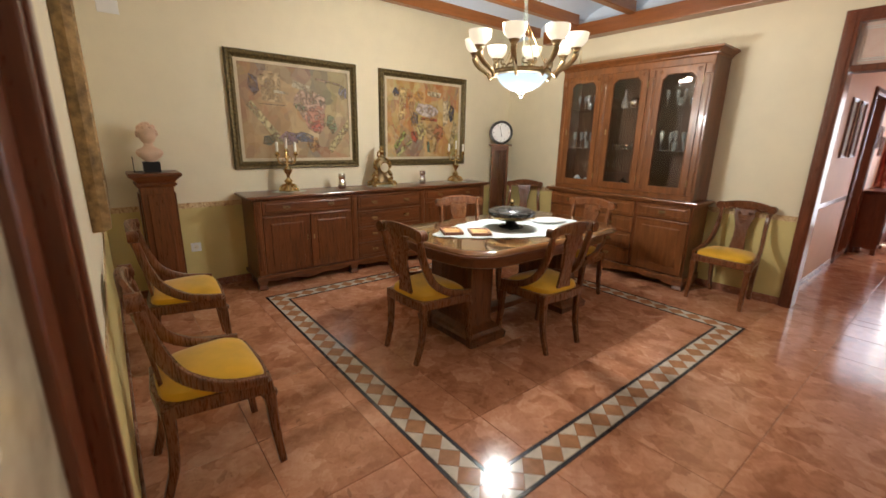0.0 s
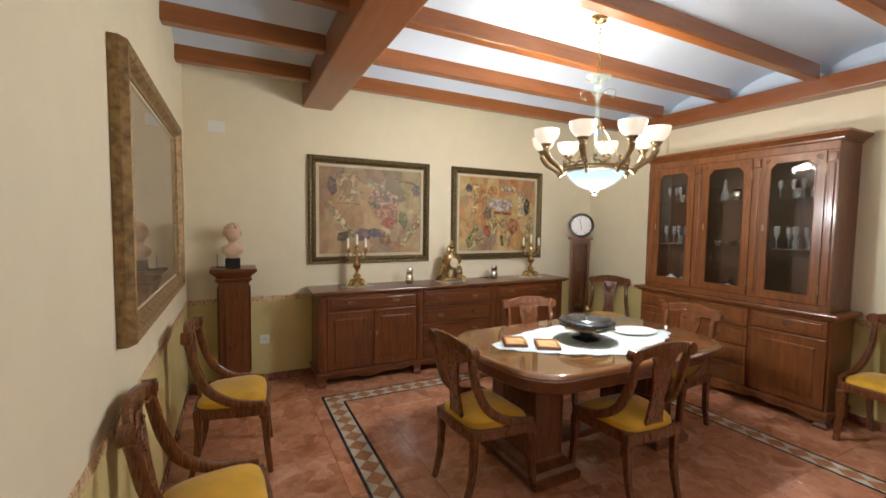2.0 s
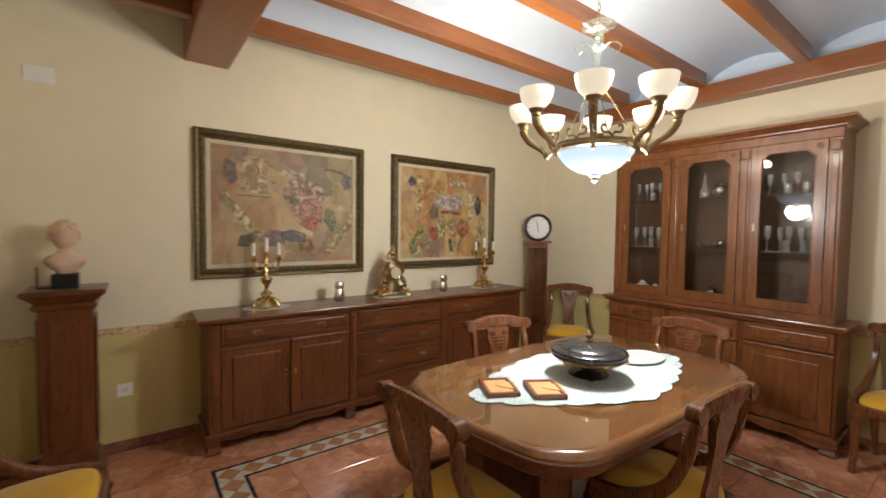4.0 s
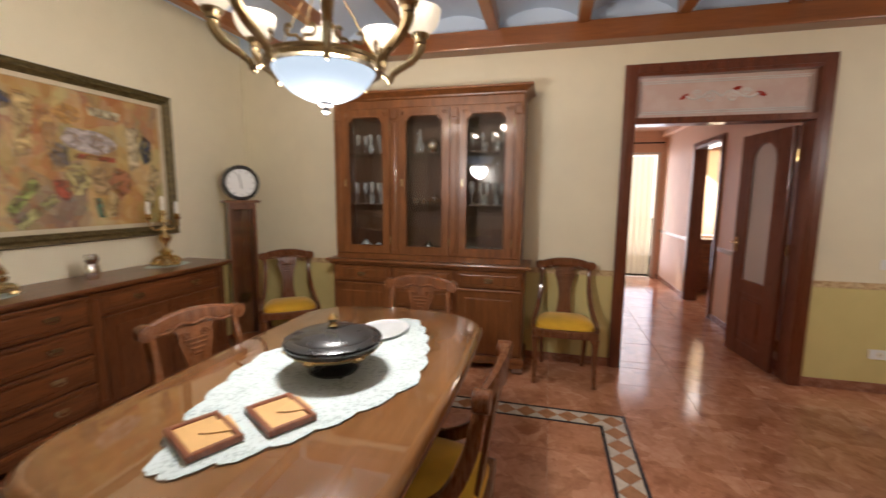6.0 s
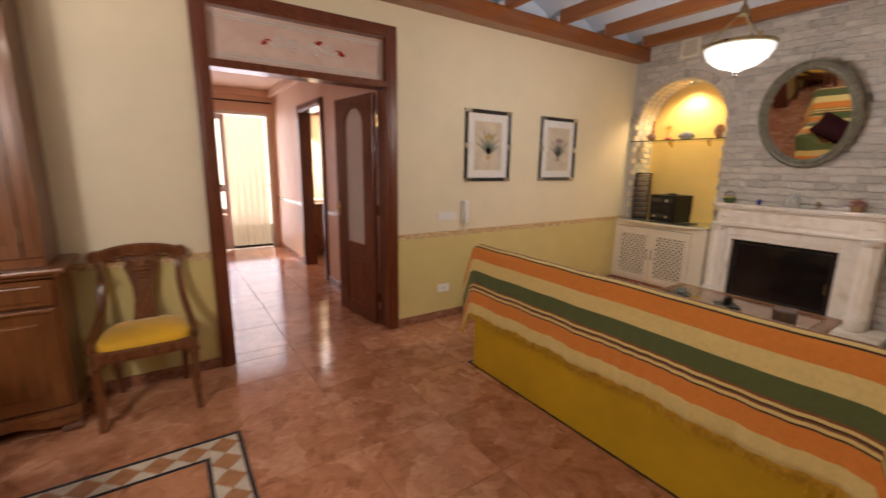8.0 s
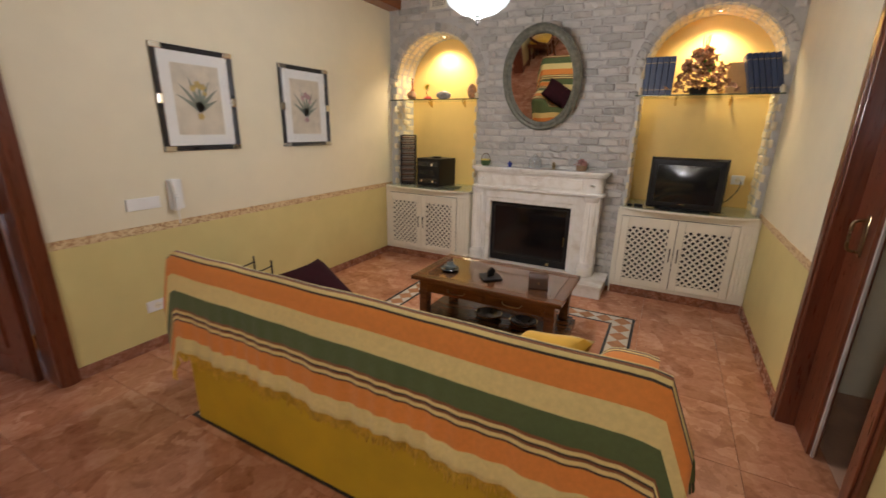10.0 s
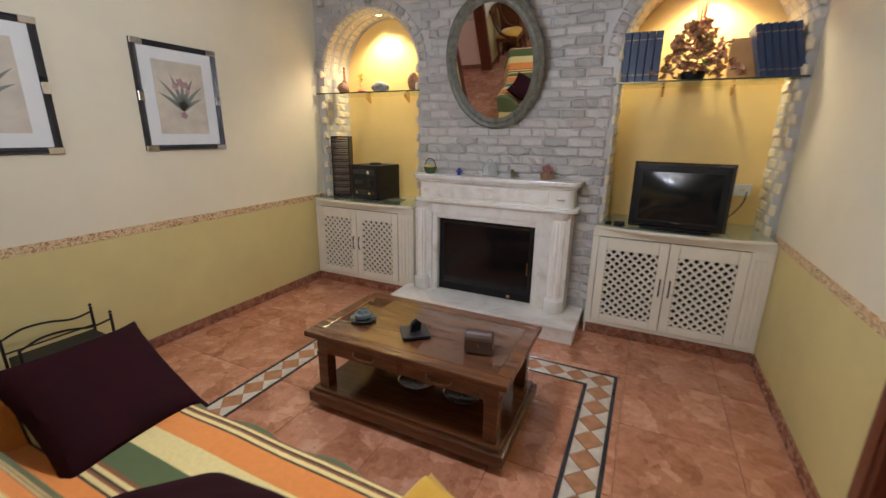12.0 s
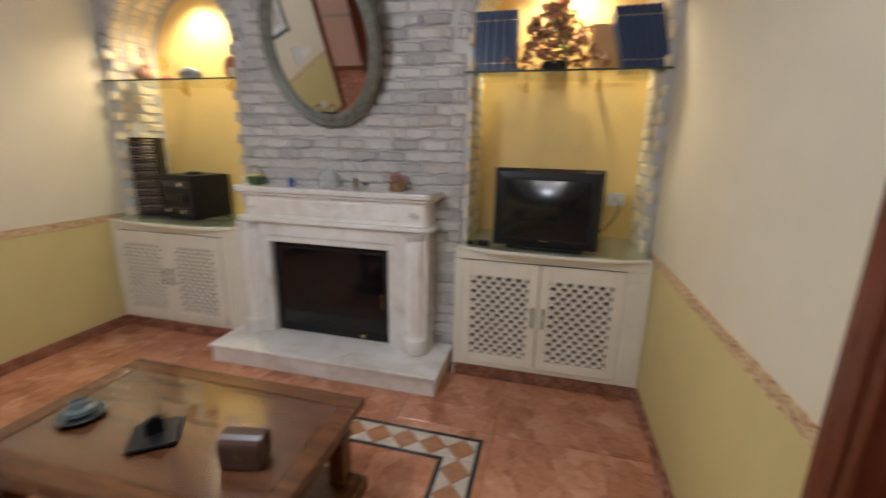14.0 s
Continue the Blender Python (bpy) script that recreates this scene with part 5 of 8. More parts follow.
    for i in range(4):
        px = -hu + i * (dw + pw)
        bm = box(px, px + pw, 0.028, 0.05, U0 + 0.05, U1 - 0.065, 0.004)
        B(bm, px + 0.018, px + pw - 0.018, 0.018, 0.030, U0 + 0.09, U1 - 0.17, 0.006, 2)
        B(bm, px + 0.008, px + pw - 0.008, 0.012, 0.03, U1 - 0.155, U1 - 0.085, 0.010, 3)
        part("pilaster", bm, CAB_V, c)
    for i in range(3):
        x0 = -hu + pw + i * (dw + pw) + 0.003
        x1 = x0 + dw - 0.006
        z0, z1 = U0 + 0.053, U1 - 0.068
        s, y0, y1 = 0.062, 0.024, 0.048
        outer = [(x0, z0), (x1, z0), (x1, z1), (x0, z1)]
        ch = 0.045
        inner = [(x0 + s, z0 + s + 0.01), (x1 - s, z0 + s + 0.01), (x1 - s, z1 - s - ch), (x1 - s - ch * 0.35, z1 - s - ch * 0.75), (x1 - s - ch, z1 - s), (x0 + s + ch, z1 - s), (x0 + s + ch * 0.35, z1 - s - ch * 0.75), (x0 + s, z1 - s - ch)]
        bm = bmesh.new()
        def quad(poly):
            prism(bm, poly, y0, y1, axis="y")
        quad([outer[0], outer[1], inner[1], inner[0]])
        quad([outer[1], outer[2], inner[2], inner[1]])
        quad([outer[2], inner[4], inner[3], inner[2]])
        quad([outer[2], outer[3], inner[5], inner[4]])
        quad([outer[3], inner[7], inner[6], inner[5]])
        quad([outer[3], outer[0], inner[0], inner[7]])
        tube(bm, [(p[0], y0, p[1]) for p in inner], 0.007, 6, closed=True)
        for sxx, xx in ((1, x0 + 0.04), (-1, x1 - 0.04)):
            P_scroll(bm, (xx, y0 - 0.001, z1 - 0.045), 0.022, sxx, th=0.005, n=16)
        dr = part("glass_door", bm, CAB_V, c, "glazed door with chamfered corners")
        pane = part("pane", prism(bmesh.new(), inner, 0.036, 0.040, axis="y"), TINT, dr)
        part("lock", box(x0 + 0.02, x0 + 0.036, y0 - 0.004, y0, (z0 + z1) / 2 - 0.03, (z0 + z1) / 2 + 0.03, 0.002), OLDBRASS, dr)
        for hz in (z0 + 0.12, z1 - 0.14):
            part("hinge", tube(bmesh.new(), [(x1 + 0.002, y0, hz - 0.035), (x1 + 0.002, y0, hz + 0.035)], 0.005, 8), OLDBRASS, dr)
    for z in (1.385, 1.82):
        part("shelf", box(-hu + 0.023, hu - 0.023, 0.075, D - 0.016, z, z + 0.007, 0.001), GLASSG, c, "green-edged glass shelf")
        part("shelf_edge", box(-hu + 0.023, hu - 0.023, 0.072, 0.0745, z, z + 0.007), CABIN, c)
    return c, hu, pw, dw, D


dc, hu, pw_, dw_, dD = display_cabinet()
DM = pose(4.20, (1.165 + 2.85) / 2, 0, 0, 0, -90)
TUMBLER = [(0.0, 0.0), (0.022, 0.0), (0.028, 0.09), (0.026, 0.09), (0.020, 0.006), (0.0, 0.006)]
POT = [(0.0, 0.0), (0.03, 0.0), (0.045, 0.02), (0.052, 0.045), (0.04, 0.075), (0.02, 0.088), (0.022, 0.094), (0.0, 0.11)]
CUP = [(0.0, 0.0), (0.018, 0.0), (0.034, 0.03), (0.038, 0.055), (0.035, 0.055), (0.03, 0.03), (0.0, 0.006)]
cache_mesh = {}


def vessel(kind, name, prof, mat, x, y, z, label, cat, group, s=1.0, seg=14):
    if kind not in cache_mesh:
        ob = part(name, lathe(bmesh.new(), prof, seg), mat, smooth=True)
        cache_mesh[kind] = ob.data
    else:
        ob = new(name, cache_mesh[kind])
    ob.matrix_basis = DM @ pose(x, y, z) @ Matrix.Scale(s, 4)
    return tagged(ob, label, cat, group)


rnd = random.Random(4)
BOTTOM, MIDDLE, UPPER = 0.9272, 1.3922, 1.8272
bays = [-hu + pw_ + i * (dw_ + pw_) + dw_ / 2 for i in range(3)]
# tall stemmed glasses in loose rows on the two glass shelves
FLUTE = [(0.0, 0.0), (0.027, 0.0), (0.027, 0.004), (0.004, 0.010), (0.004, 0.080), (0.016, 0.100), (0.023, 0.140), (0.021, 0.190), (0.018, 0.190), (0.020, 0.140), (0.012, 0.104), (0.0, 0.092)]
for i, z, n, s in ((0, MIDDLE, 5, 1.0), (0, UPPER, 5, 0.85), (2, MIDDLE, 5, 1.0), (2, UPPER, 4, 0.85)):
    for k in range(n):
        vessel("flu", "wine_glass", FLUTE, STEM, bays[i] - 0.125 + 0.25 * k / (n - 1) + rnd.uniform(-0.006, 0.006), 0.12 + 0.04 * (k % 2) + rnd.uniform(0, 0.02), z, "clear stemmed wine glass on a cabinet shelf", "glass", "wine glasses", s * rnd.uniform(0.94, 1.04))
    for k in range(2):
        vessel("tum", "glass_tumbler", TUMBLER, STEM, bays[i] - 0.04 + 0.11 * k, 0.24, z, "clear glass tumbler behind the wine glasses", "glass", "tumblers", 1.0)
# pale blue coffee set, silver on the other shelves
for dx, dy, s in ((-0.06, 0.14, 1.35), (0.065, 0.13, 1.15)):
    vessel("potp", "teapot", POT, PORC, bays[0] + dx, dy, BOTTOM, "pale blue porcelain teapot inside the cabinet", "teapot", "teapots", s)
for dx in (-0.12, 0.0, 0.12):
    vessel("cup", "teacup", CUP, PORC, bays[0] + dx, 0.24, BOTTOM, "pale blue porcelain cup inside the cabinet", "cup", "teacups")
for dx, dy, s in ((-0.08, 0.13, 1.0), (0.01, 0.17, 1.5), (0.09, 0.13, 1.1)):
    vessel("pots", "silver_pot", POT, SILVER, bays[1] + dx, dy, BOTTOM, "small silver pot standing inside the cabinet", "pot", "silver pots", s)
for dx, dy, s in ((-0.07, 0.14, 0.9), (0.05, 0.16, 1.1)):
    vessel("pots", "silver_pot", POT, SILVER, bays[2] + dx, dy, BOTTOM, "small silver pot standing inside the cabinet", "pot", "silver pots", s)
for k in range(4):
    vessel("cups", "silver_cup", CUP, SILVER, bays[1] - 0.10 + 0.065 * k, 0.13 + 0.03 * (k % 2), MIDDLE, "small silver cup standing inside the cabinet", "cup", "silver cups", 0.9)
vessel("pots", "silver_pot", POT, SILVER, bays[1] + 0.04, 0.24, MIDDLE, "small silver pot standing inside the cabinet", "pot", "silver pots", 0.9)
vessel("car", "crystal_decanter", [(0, 0), (0.035, 0), (0.04, 0.06), (0.02, 0.10), (0.012, 0.16), (0.018, 0.18), (0.0, 0.21)], STEM, bays[1] - 0.07, 0.15, UPPER, "tall clear crystal decanter on a cabinet shelf", "decanter", "")
vessel("pots", "silver_pot", POT, SILVER, bays[1] + 0.05, 0.15, UPPER, "small silver pot standing inside the cabinet", "pot", "silver pots", 1.2)

# ---- chandelier ----
cl = thing("chandelier", "brass eight-arm chandelier with opal cups, hanging lit from the ceiling", "chandelier", pose(CH[0], CH[1], 0.015))
part("canopy", lathe(bmesh.new(), [(0.0, 3.01), (0.06, 3.01), (0.062, 2.99), (0.045, 2.975), (0.04, 2.955), (0.012, 2.945), (0.0, 2.94)], 24), BRASS, cl, smooth=True)
chain = bmesh.new()
zz, k = 2.945, 0
while zz > 2.56:
    pts = []
    for i in range(12):
        a = 2 * math.pi * i / 12
        dx, dz = 0.010 * math.cos(a), 0.020 * math.sin(a)
        pts.append((dx, 0, zz - 0.018 + dz) if k % 2 else (0, dx, zz - 0.018 + dz))
    tube(chain, pts, 0.0024, 5, closed=True, up=(1, 0.9, 0.1))
    zz -= 0.031
    k += 1
part("chain", chain, BRASS, cl, smooth=True)
part("crystal_crown", lathe(bmesh.new(), [(0.012, 2.60), (0.035, 2.602), (0.085, 2.585), (0.088, 2.578), (0.05, 2.565), (0.02, 2.54), (0.03, 2.52), (0.018, 2.50), (0.04, 2.47), (0.02, 2.45), (0.012, 2.42), (0.016, 2.30), (0.03, 2.27), (0.012, 2.24), (0.009, 2.22), (0.009, 2.0), (0.0, 1.99)], 20), CROWN, cl, "clear crystal crown and stem", smooth=True)
for i in range(4):
    a = math.pi / 4 + i * math.pi / 2
    ca, sa = math.cos(a), math.sin(a)
    part("crystal_arm", tube(bmesh.new(), smooth_path([(0.02 * ca, 0.02 * sa, 2.47), (0.07 * ca, 0.07 * sa, 2.50), (0.115 * ca, 0.115 * sa, 2.48), (0.10 * ca, 0.10 * sa, 2.44), (0.08 * ca, 0.08 * sa, 2.455)], 5), 0.0045, 8), CROWN, cl, smooth=True)
part("ring", B(lathe(bmesh.new(), [(0.195, 1.925), (0.222, 1.93), (0.225, 1.945), (0.215, 1.955), (0.218, 1.965), (0.195, 1.965), (0.19, 1.945), (0.195, 1.925)], 48), -0.001, 0.001, -0.001, 0.001, 1.99, 1.995), OLDBRASS, cl, smooth=True)
part("bowl", lathe(bmesh.new(), [(0.0, 1.808), (0.03, 1.809), (0.08, 1.822), (0.13, 1.848), (0.17, 1.885), (0.192, 1.92), (0.194, 1.938), (0.188, 1.938), (0.16, 1.885), (0.12, 1.85), (0.06, 1.825), (0.0, 1.818)], 40), BOWL, cl, "lit bluish opal glass bowl", smooth=True)
part("finial", lathe(bmesh.new(), [(0.0, 1.808), (0.028, 1.809), (0.030, 1.80), (0.012, 1.792), (0.016, 1.785), (0.018, 1.777), (0.006, 1.766), (0.0, 1.757)], 16), IRON, cl, smooth=True)
for i in range(8):
    a = 2 * math.pi * (i + 0.70) / 8
    ca, sa = math.cos(a), math.sin(a)
    pts = smooth_path([(0.215 * ca, 0.215 * sa, 1.94), (0.255 * ca, 0.255 * sa, 1.915), (0.262 * ca, 0.262 * sa, 1.935), (0.295 * ca, 0.295 * sa, 1.965), (0.345 * ca, 0.345 * sa, 2.00), (0.378 * ca, 0.378 * sa, 2.05), (0.38 * ca, 0.38 * sa, 2.095)], 6)
    n = len(pts)
    bm = tube(bmesh.new(), pts, [0.008 + 0.017 * (j / (n - 1)) ** 1.3 for j in range(n)], 8)
    lathe(bm, [(0.026, 2.088), (0.036, 2.098), (0.038, 2.106), (0.02, 2.110), (0.0, 2.11)], 16, (0.38 * ca, 0.38 * sa, 0))
    lathe(bm, [(0.0, 1.895), (0.010, 1.905), (0.012, 1.915), (0.004, 1.925)], 10, (0.25 * ca, 0.25 * sa, 0))
    part("arm", bm, OLDBRASS, cl, smooth=True)
    big = i % 2 == 0
    s = 1.0
    cup = lathe(bmesh.new(), [(0.026, 2.106), (0.050, 2.118), (0.070, 2.142), (0.080, 2.170), (0.084, 2.200), (0.081, 2.200), (0.067, 2.146), (0.045, 2.124), (0.0, 2.118)], 28, (0.38 * ca, 0.38 * sa, 0))
    part("glass_cup", cup, BULB_OFF if i == 7 else BULB, cl, "unlit cream opal glass cup" if i == 7 else "lit white opal glass cup", smooth=True)
    a2 = a + math.pi / 8
    c2, s2 = math.cos(a2), math.sin(a2)
    bm = bmesh.new()
    tx, ty = -s2, c2
    for sg in (-1, 1):
        pts = [(0.212 * c2 + sg * tx * u, 0.212 * s2 + sg * ty * u, z) for u, z in ((0.0, 1.965), (0.015, 1.985), (0.04, 1.985), (0.052, 2.005), (0.042, 2.02), (0.03, 2.012))]
        tube(bm, smooth_path(pts, 4), 0.006, 6)
    part("scroll", bm, OLDBRASS, cl, smooth=True)
    if i % 2:
        part("stay_rod", tube(bmesh.new(), [(0.015 * c2, 0.015 * s2, 2.30), (0.205 * c2, 0.205 * s2, 1.965)], 0.0028, 6), BRASS, cl)

# ---- doors and casings ----
def casing(name, m, w, h, fw, depth, mats, transom=None):
    """A door casing facing -y: clear opening w wide and h high."""
    bm = bmesh.new()
    for sx in (-1, 1):
        x0, x1 = sorted((sx * w / 2, sx * (w / 2 + fw)))
        B(bm, x0, x1, -0.022, depth + 0.022, 0, h + fw, 0.006, 2)
        xa, xb = sorted((sx * (w / 2 + fw * 0.25), sx * (w / 2 + fw * 0.75)))
        B(bm, xa, xb, -0.03, -0.02, 0, h + fw * 0.75, 0.004, 2)
    B(bm, -w / 2, w / 2, -0.022, depth + 0.022, h, h + fw, 0.006, 2)
    B(bm, -w / 2, w / 2, -0.03, -0.02, h + fw * 0.25, h + fw * 0.75, 0.004, 2)
    if transom:
        B(bm, -w / 2, w / 2, -0.018, depth, transom, transom + 0.05, 0.005, 2)
    return part(name, bm, mats, None, "", "structure", m=m)


EM = pose(XE, (0.341 - 0.888) / 2, 0, 0, 0, -90)
dsr = casing("door_1", EM, 1.229, 2.412, 0.095, 0.14, CASING, 2.045)
# Pink etched pane, its base colour raised to stand for hall light coming through.
TG, nt, b = mat_new("etched_transom_glass")
v = coords(nt, shift=False)
nt.links.new(ramp(nt, noise_tex(nt, v, 6, 3), ((0.4, (0.80, 0.60, 0.52)), (0.6, (0.86, 0.70, 0.62)))), b.inputs["Base Color"])
b.inputs["Roughness"].default_value = 0.25
b.inputs["Transmission Weight"].default_value = 0.35
RED_G = plain("ruby_glass", (0.30, 0.03, 0.02), 0.1, var=0.3)
LEAD = plain("bright_leading", (0.86, 0.84, 0.80), 0.2, 0.4)
tr = part("transom_glass", box(-0.614, 0.614, 0.045, 0.051, 2.096, 2.411), TG, dsr)
bm = bmesh.new()
for x0, x1, z0, z1 in ((-0.59, 0.59, 2.13, 2.38), (-0.57, 0.57, 2.145, 2.365)):
    tube(bm, [(x0, 0.043, z0), (x1, 0.043, z0), (x1, 0.043, z1), (x0, 0.043, z1)], 0.0055, 6, closed=True, up=(0, 1, 0))
for sx in (-1, 1):
    tube(bm, smooth_path([(0, 0.043, 2.25), (sx * 0.07, 0.043, 2.29), (sx * 0.14, 0.043, 2.25), (sx * 0.20, 0.043, 2.235), (sx * 0.25, 0.043, 2.26)], 5), 0.008, 6)
    P_scroll(bm, (sx * 0.08, 0.043, 2.24), 0.040, sx, th=0.007)
    P_scroll(bm, (sx * 0.17, 0.043, 2.275), 0.030, sx, th=0.006)
part("transom_ornament", bm, LEAD, dsr, smooth=True)
bm = bmesh.new()
for x, z, r in ((-0.26, 2.255, 35), (0.27, 2.255, -25), (0.10, 2.30, 20)):
    pts = [(x + (0.035 * math.cos(t)) * math.cos(radians(r)) - 0.014 * math.sin(t) * math.sin(radians(r)), z + 0.035 * math.cos(t) * math.sin(radians(r)) + 0.014 * math.sin(t) * math.cos(radians(r))) for t in [2 * math.pi * i / 14 for i in range(14)]]
    prism(bm, pts, 0.038, 0.045, axis="y")
part("transom_petals", bm, RED_G, dsr)

ETCH = glass("etched_door_glass", (0.95, 0.90, 0.86), 0.3, 1.6, 0.30)


def door_leaf(m, w=0.66, h=2.03, name="door_leaf", label="dark red-brown door leaf with arched etched glass, standing open"):
    """A leaf hinged at the origin, running along +x, facing -y."""
    d = thing(name, label, "door", m)
    bm = bmesh.new()
    st = 0.17 if w < 0.8 else 0.12
    z0g, z1g = 0.72, 1.88
    B(bm, 0, st, -0.02, 0.02, 0.008, h, 0.003)
    B(bm, w - st, w, -0.02, 0.02, 0.008, h, 0.003)
    B(bm, st, w - st, -0.02, 0.02, 0.008, 0.14, 0.003)
    B(bm, st, w - st, -0.02, 0.02, z0g - 0.12, z0g, 0.003)
    B(bm, st, w - st, -0.02, 0.02, h - 0.06, h, 0.003)
    r = (w - 2 * st) / 2
    n = 10
    prev = None
    for i in range(n + 1):
        a = math.pi * i / n
        x, z = w / 2 + r * math.cos(a), 1.78 + 0.16 * math.sin(a)
        if prev:
            prism(bm, [(prev[0], prev[1]), (x, z), (x, h - 0.06), (prev[0], h - 0.06)], -0.02, 0.02, axis="y")
        prev = (x, z)
    B(bm, st, w - st, -0.012, 0.012, 0.14, z0g - 0.12, 0.0)
    B(bm, st + 0.03, w - st - 0.03, -0.022, 0.022, 0.19, z0g - 0.17, 0.008, 2)
    part("leaf", bm, CASING, d)
    part("glass", box(st, w - st, -0.004, 0.004, z0g, 1.93), ETCH, d, "etched glass with pale leading")
    bm = bmesh.new()
    pts = [(st + 0.03, -0.006, z0g + 0.03), (w - st - 0.03, -0.006, z0g + 0.03), (w - st - 0.03, -0.006, 1.74)] + [(w / 2 + (r - 0.03) * math.cos(a), -0.006, 1.76 + 0.13 * math.sin(a)) for a in [math.pi * i / 8 for i in range(1, 8)]] + [(st + 0.03, -0.006, 1.74)]
    tube(bm, pts, 0.004, 6, closed=True, up=(0, 1, 0))
    for z in (1.0, 1.25, 1.5):
        P_scroll(bm, (w / 2 - 0.02, -0.006, z), 0.05, 1, th=0.004)
        P_scroll(bm, (w / 2 + 0.03, -0.006, z + 0.1), 0.035, -1, th=0.003)
    tube(bm, smooth_path([(w / 2, -0.006, 0.85), (w / 2 + 0.04, -0.006, 1.1), (w / 2 - 0.03, -0.006, 1.35), (w / 2 + 0.02, -0.006, 1.6)], 5), 0.004, 6)
    part("leading", bm, LEAD, d, smooth=True)
    bm = bmesh.new()
    for x, z in ((w / 2 + 0.03, 1.28), (w / 2 - 0.04, 1.42), (w / 2 + 0.02, 1.15)):
        lathe(bm, [(0, -0.02), (0.016, 0), (0, 0.02)], 10, (x, -0.006, z), 1, 0.25)
    part("petals", bm, RED_G, d)
    bm = bmesh.new()
    for sy in (-1, 1):
        B(bm, w - 0.065, w - 0.035, *sorted((sy * 0.02, sy * 0.026)), 0.96, 1.10, 0.002)
        tube(bm, smooth_path([(w - 0.05, sy * 0.02, 1.05), (w - 0.05, sy * 0.065, 1.05), (w - 0.08, sy * 0.07, 1.05), (w - 0.16, sy * 0.066, 1.05)], 4), 0.008, 8)
    part("door_handle", bm, BRASS, d, "brass lever handle", smooth=True)
    for z in (0.25, 1.05, 1.8):
        part("hinge", tube(bmesh.new(), [(0.0, -0.024, z - 0.045), (0.0, -0.024, z + 0.045)], 0.007, 8), BRASS, d)
    return d


door_leaf(pose(XE + 0.165, -0.862, 0, 0, 0, 8))

# west door by the start of the walk, closed
WM = pose(XW, -0.11, 0, 0, 0, 90)
casing("door_2", WM, 0.93, 2.07, 0.10, 0.14, CASING)
wl = door_leaf(pose(XW - 0.03, 0.355, 0, 0, 0, -90), 0.93, 2.06, "west_door_leaf", "dark red-brown closed door with etched glass in the west wall")
for o in wl.children:
    if o.name.startswith("glass"):
        # Opaque cream: the light in the frosted glass is put into its colour.
        o.data.materials[0] = plain("pale_etched_glass", (0.62, 0.55, 0.40), 0.25, var=0.3, scale=7, coat=0.5)
# west door of the living corner, ajar sliding leaf with a pull handle
LM = pose(XL, -2.19, 0, 0, 0, 90)
casing("door_3", LM, 0.80, 2.07, 0.105, 0.14, CASING)
sl = thing("sliding_door_leaf", "dark red-brown sliding door leaf half open, with brass pull", "door")
part("leaf", box(XL - 0.10, XL - 0.06, -2.60, -2.36, 0.005, 2.07, 0.004), CASING, sl)
part("edge_strip", box(XL - 0.085, XL - 0.075, -2.36, -2.345, 0.005, 2.07), LEAD, sl, "pale metal edge strip")
bm = box(XL - 0.059, XL - 0.054, -2.47, -2.43, 0.97, 1.15, 0.003)
tube(bm, smooth_path([(XL - 0.056, -2.45, 0.99), (XL - 0.015, -2.45, 1.0), (XL - 0.01, -2.45, 1.06), (XL - 0.015, -2.45, 1.12), (XL - 0.056, -2.45, 1.13)], 5), 0.007, 8)
part("pull_handle", bm, OLDBRASS, sl, "bowed brass pull handle", smooth=True)

# hall openings
casing("door_4", pose(6.96, HS, 0, 0, 0, 180), 0.88, 2.12, 0.09, 0.12, CASING)
casing("door_5", pose(7.45, HN, 0, 0, 0, 0), 0.80, 2.08, 0.08, 0.12, CASING)

# hall end: glazed balcony door, curtain rod, net curtain, red curtain
bw = thing("balcony_door", "white balcony door with two glass panes, standing half open", "door", pose(HX + 0.05, 0.40, 0, 0, 0, -90))
bm = bmesh.new()
for x0, x1, z0, z1 in ((0, 0.07, 0.02, 2.2), (0.55, 0.62, 0.02, 2.2), (0.07, 0.55, 2.12, 2.2), (0.07, 0.55, 0.98, 1.06), (0.07, 0.55, 0.62, 0.70), (0.07, 0.55, 0.02, 0.60)):
    B(bm, x0, x1, -0.03, 0.03, z0, z1, 0.004)
part("sash", bm, PLASTIC_W, bw)
part("pane", box(0.07, 0.55, -0.004, 0.004, 1.06, 2.12), GLASS, bw)
part("pane", box(0.07, 0.55, -0.004, 0.004, 0.70, 0.98), GLASS, bw)
bm = box(HX + 0.03, HX + 0.11, -0.90, -0.86, 0, 2.25)
B(bm, HX + 0.03, HX + 0.11, 0.42, 0.46, 0, 2.25)
B(bm, HX + 0.03, HX + 0.11, -0.86, 0.42, 2.21, 2.25)
part("door_6", bm, PLASTIC_W, None, "", "structure")


def drape(bm, x, y0, y1, z0, z1, folds, amp, n=70, rows=10, spread=0.0):
    V = []
    for j in range(rows + 1):
        f = j / rows
        z = z1 + (z0 - z1) * f
        V.append([])
        for i in range(n + 1):
            u = i / n
            w = (y0 + (y1 - y0) * u)
            V[-1].append(bm.verts.new((x + amp * (0.5 + 0.5 * f) * math.sin(u * folds * 2 * math.pi + 0.6 * math.sin(3 * f)) + 0.006 * math.sin(u * 37 + 5 * f), w, z)))
    for a, b2 in zip(V, V[1:]):
        for i in range(n):
            bm.faces.new((a[i], a[i + 1], b2[i + 1], b2[i]))
    return bm


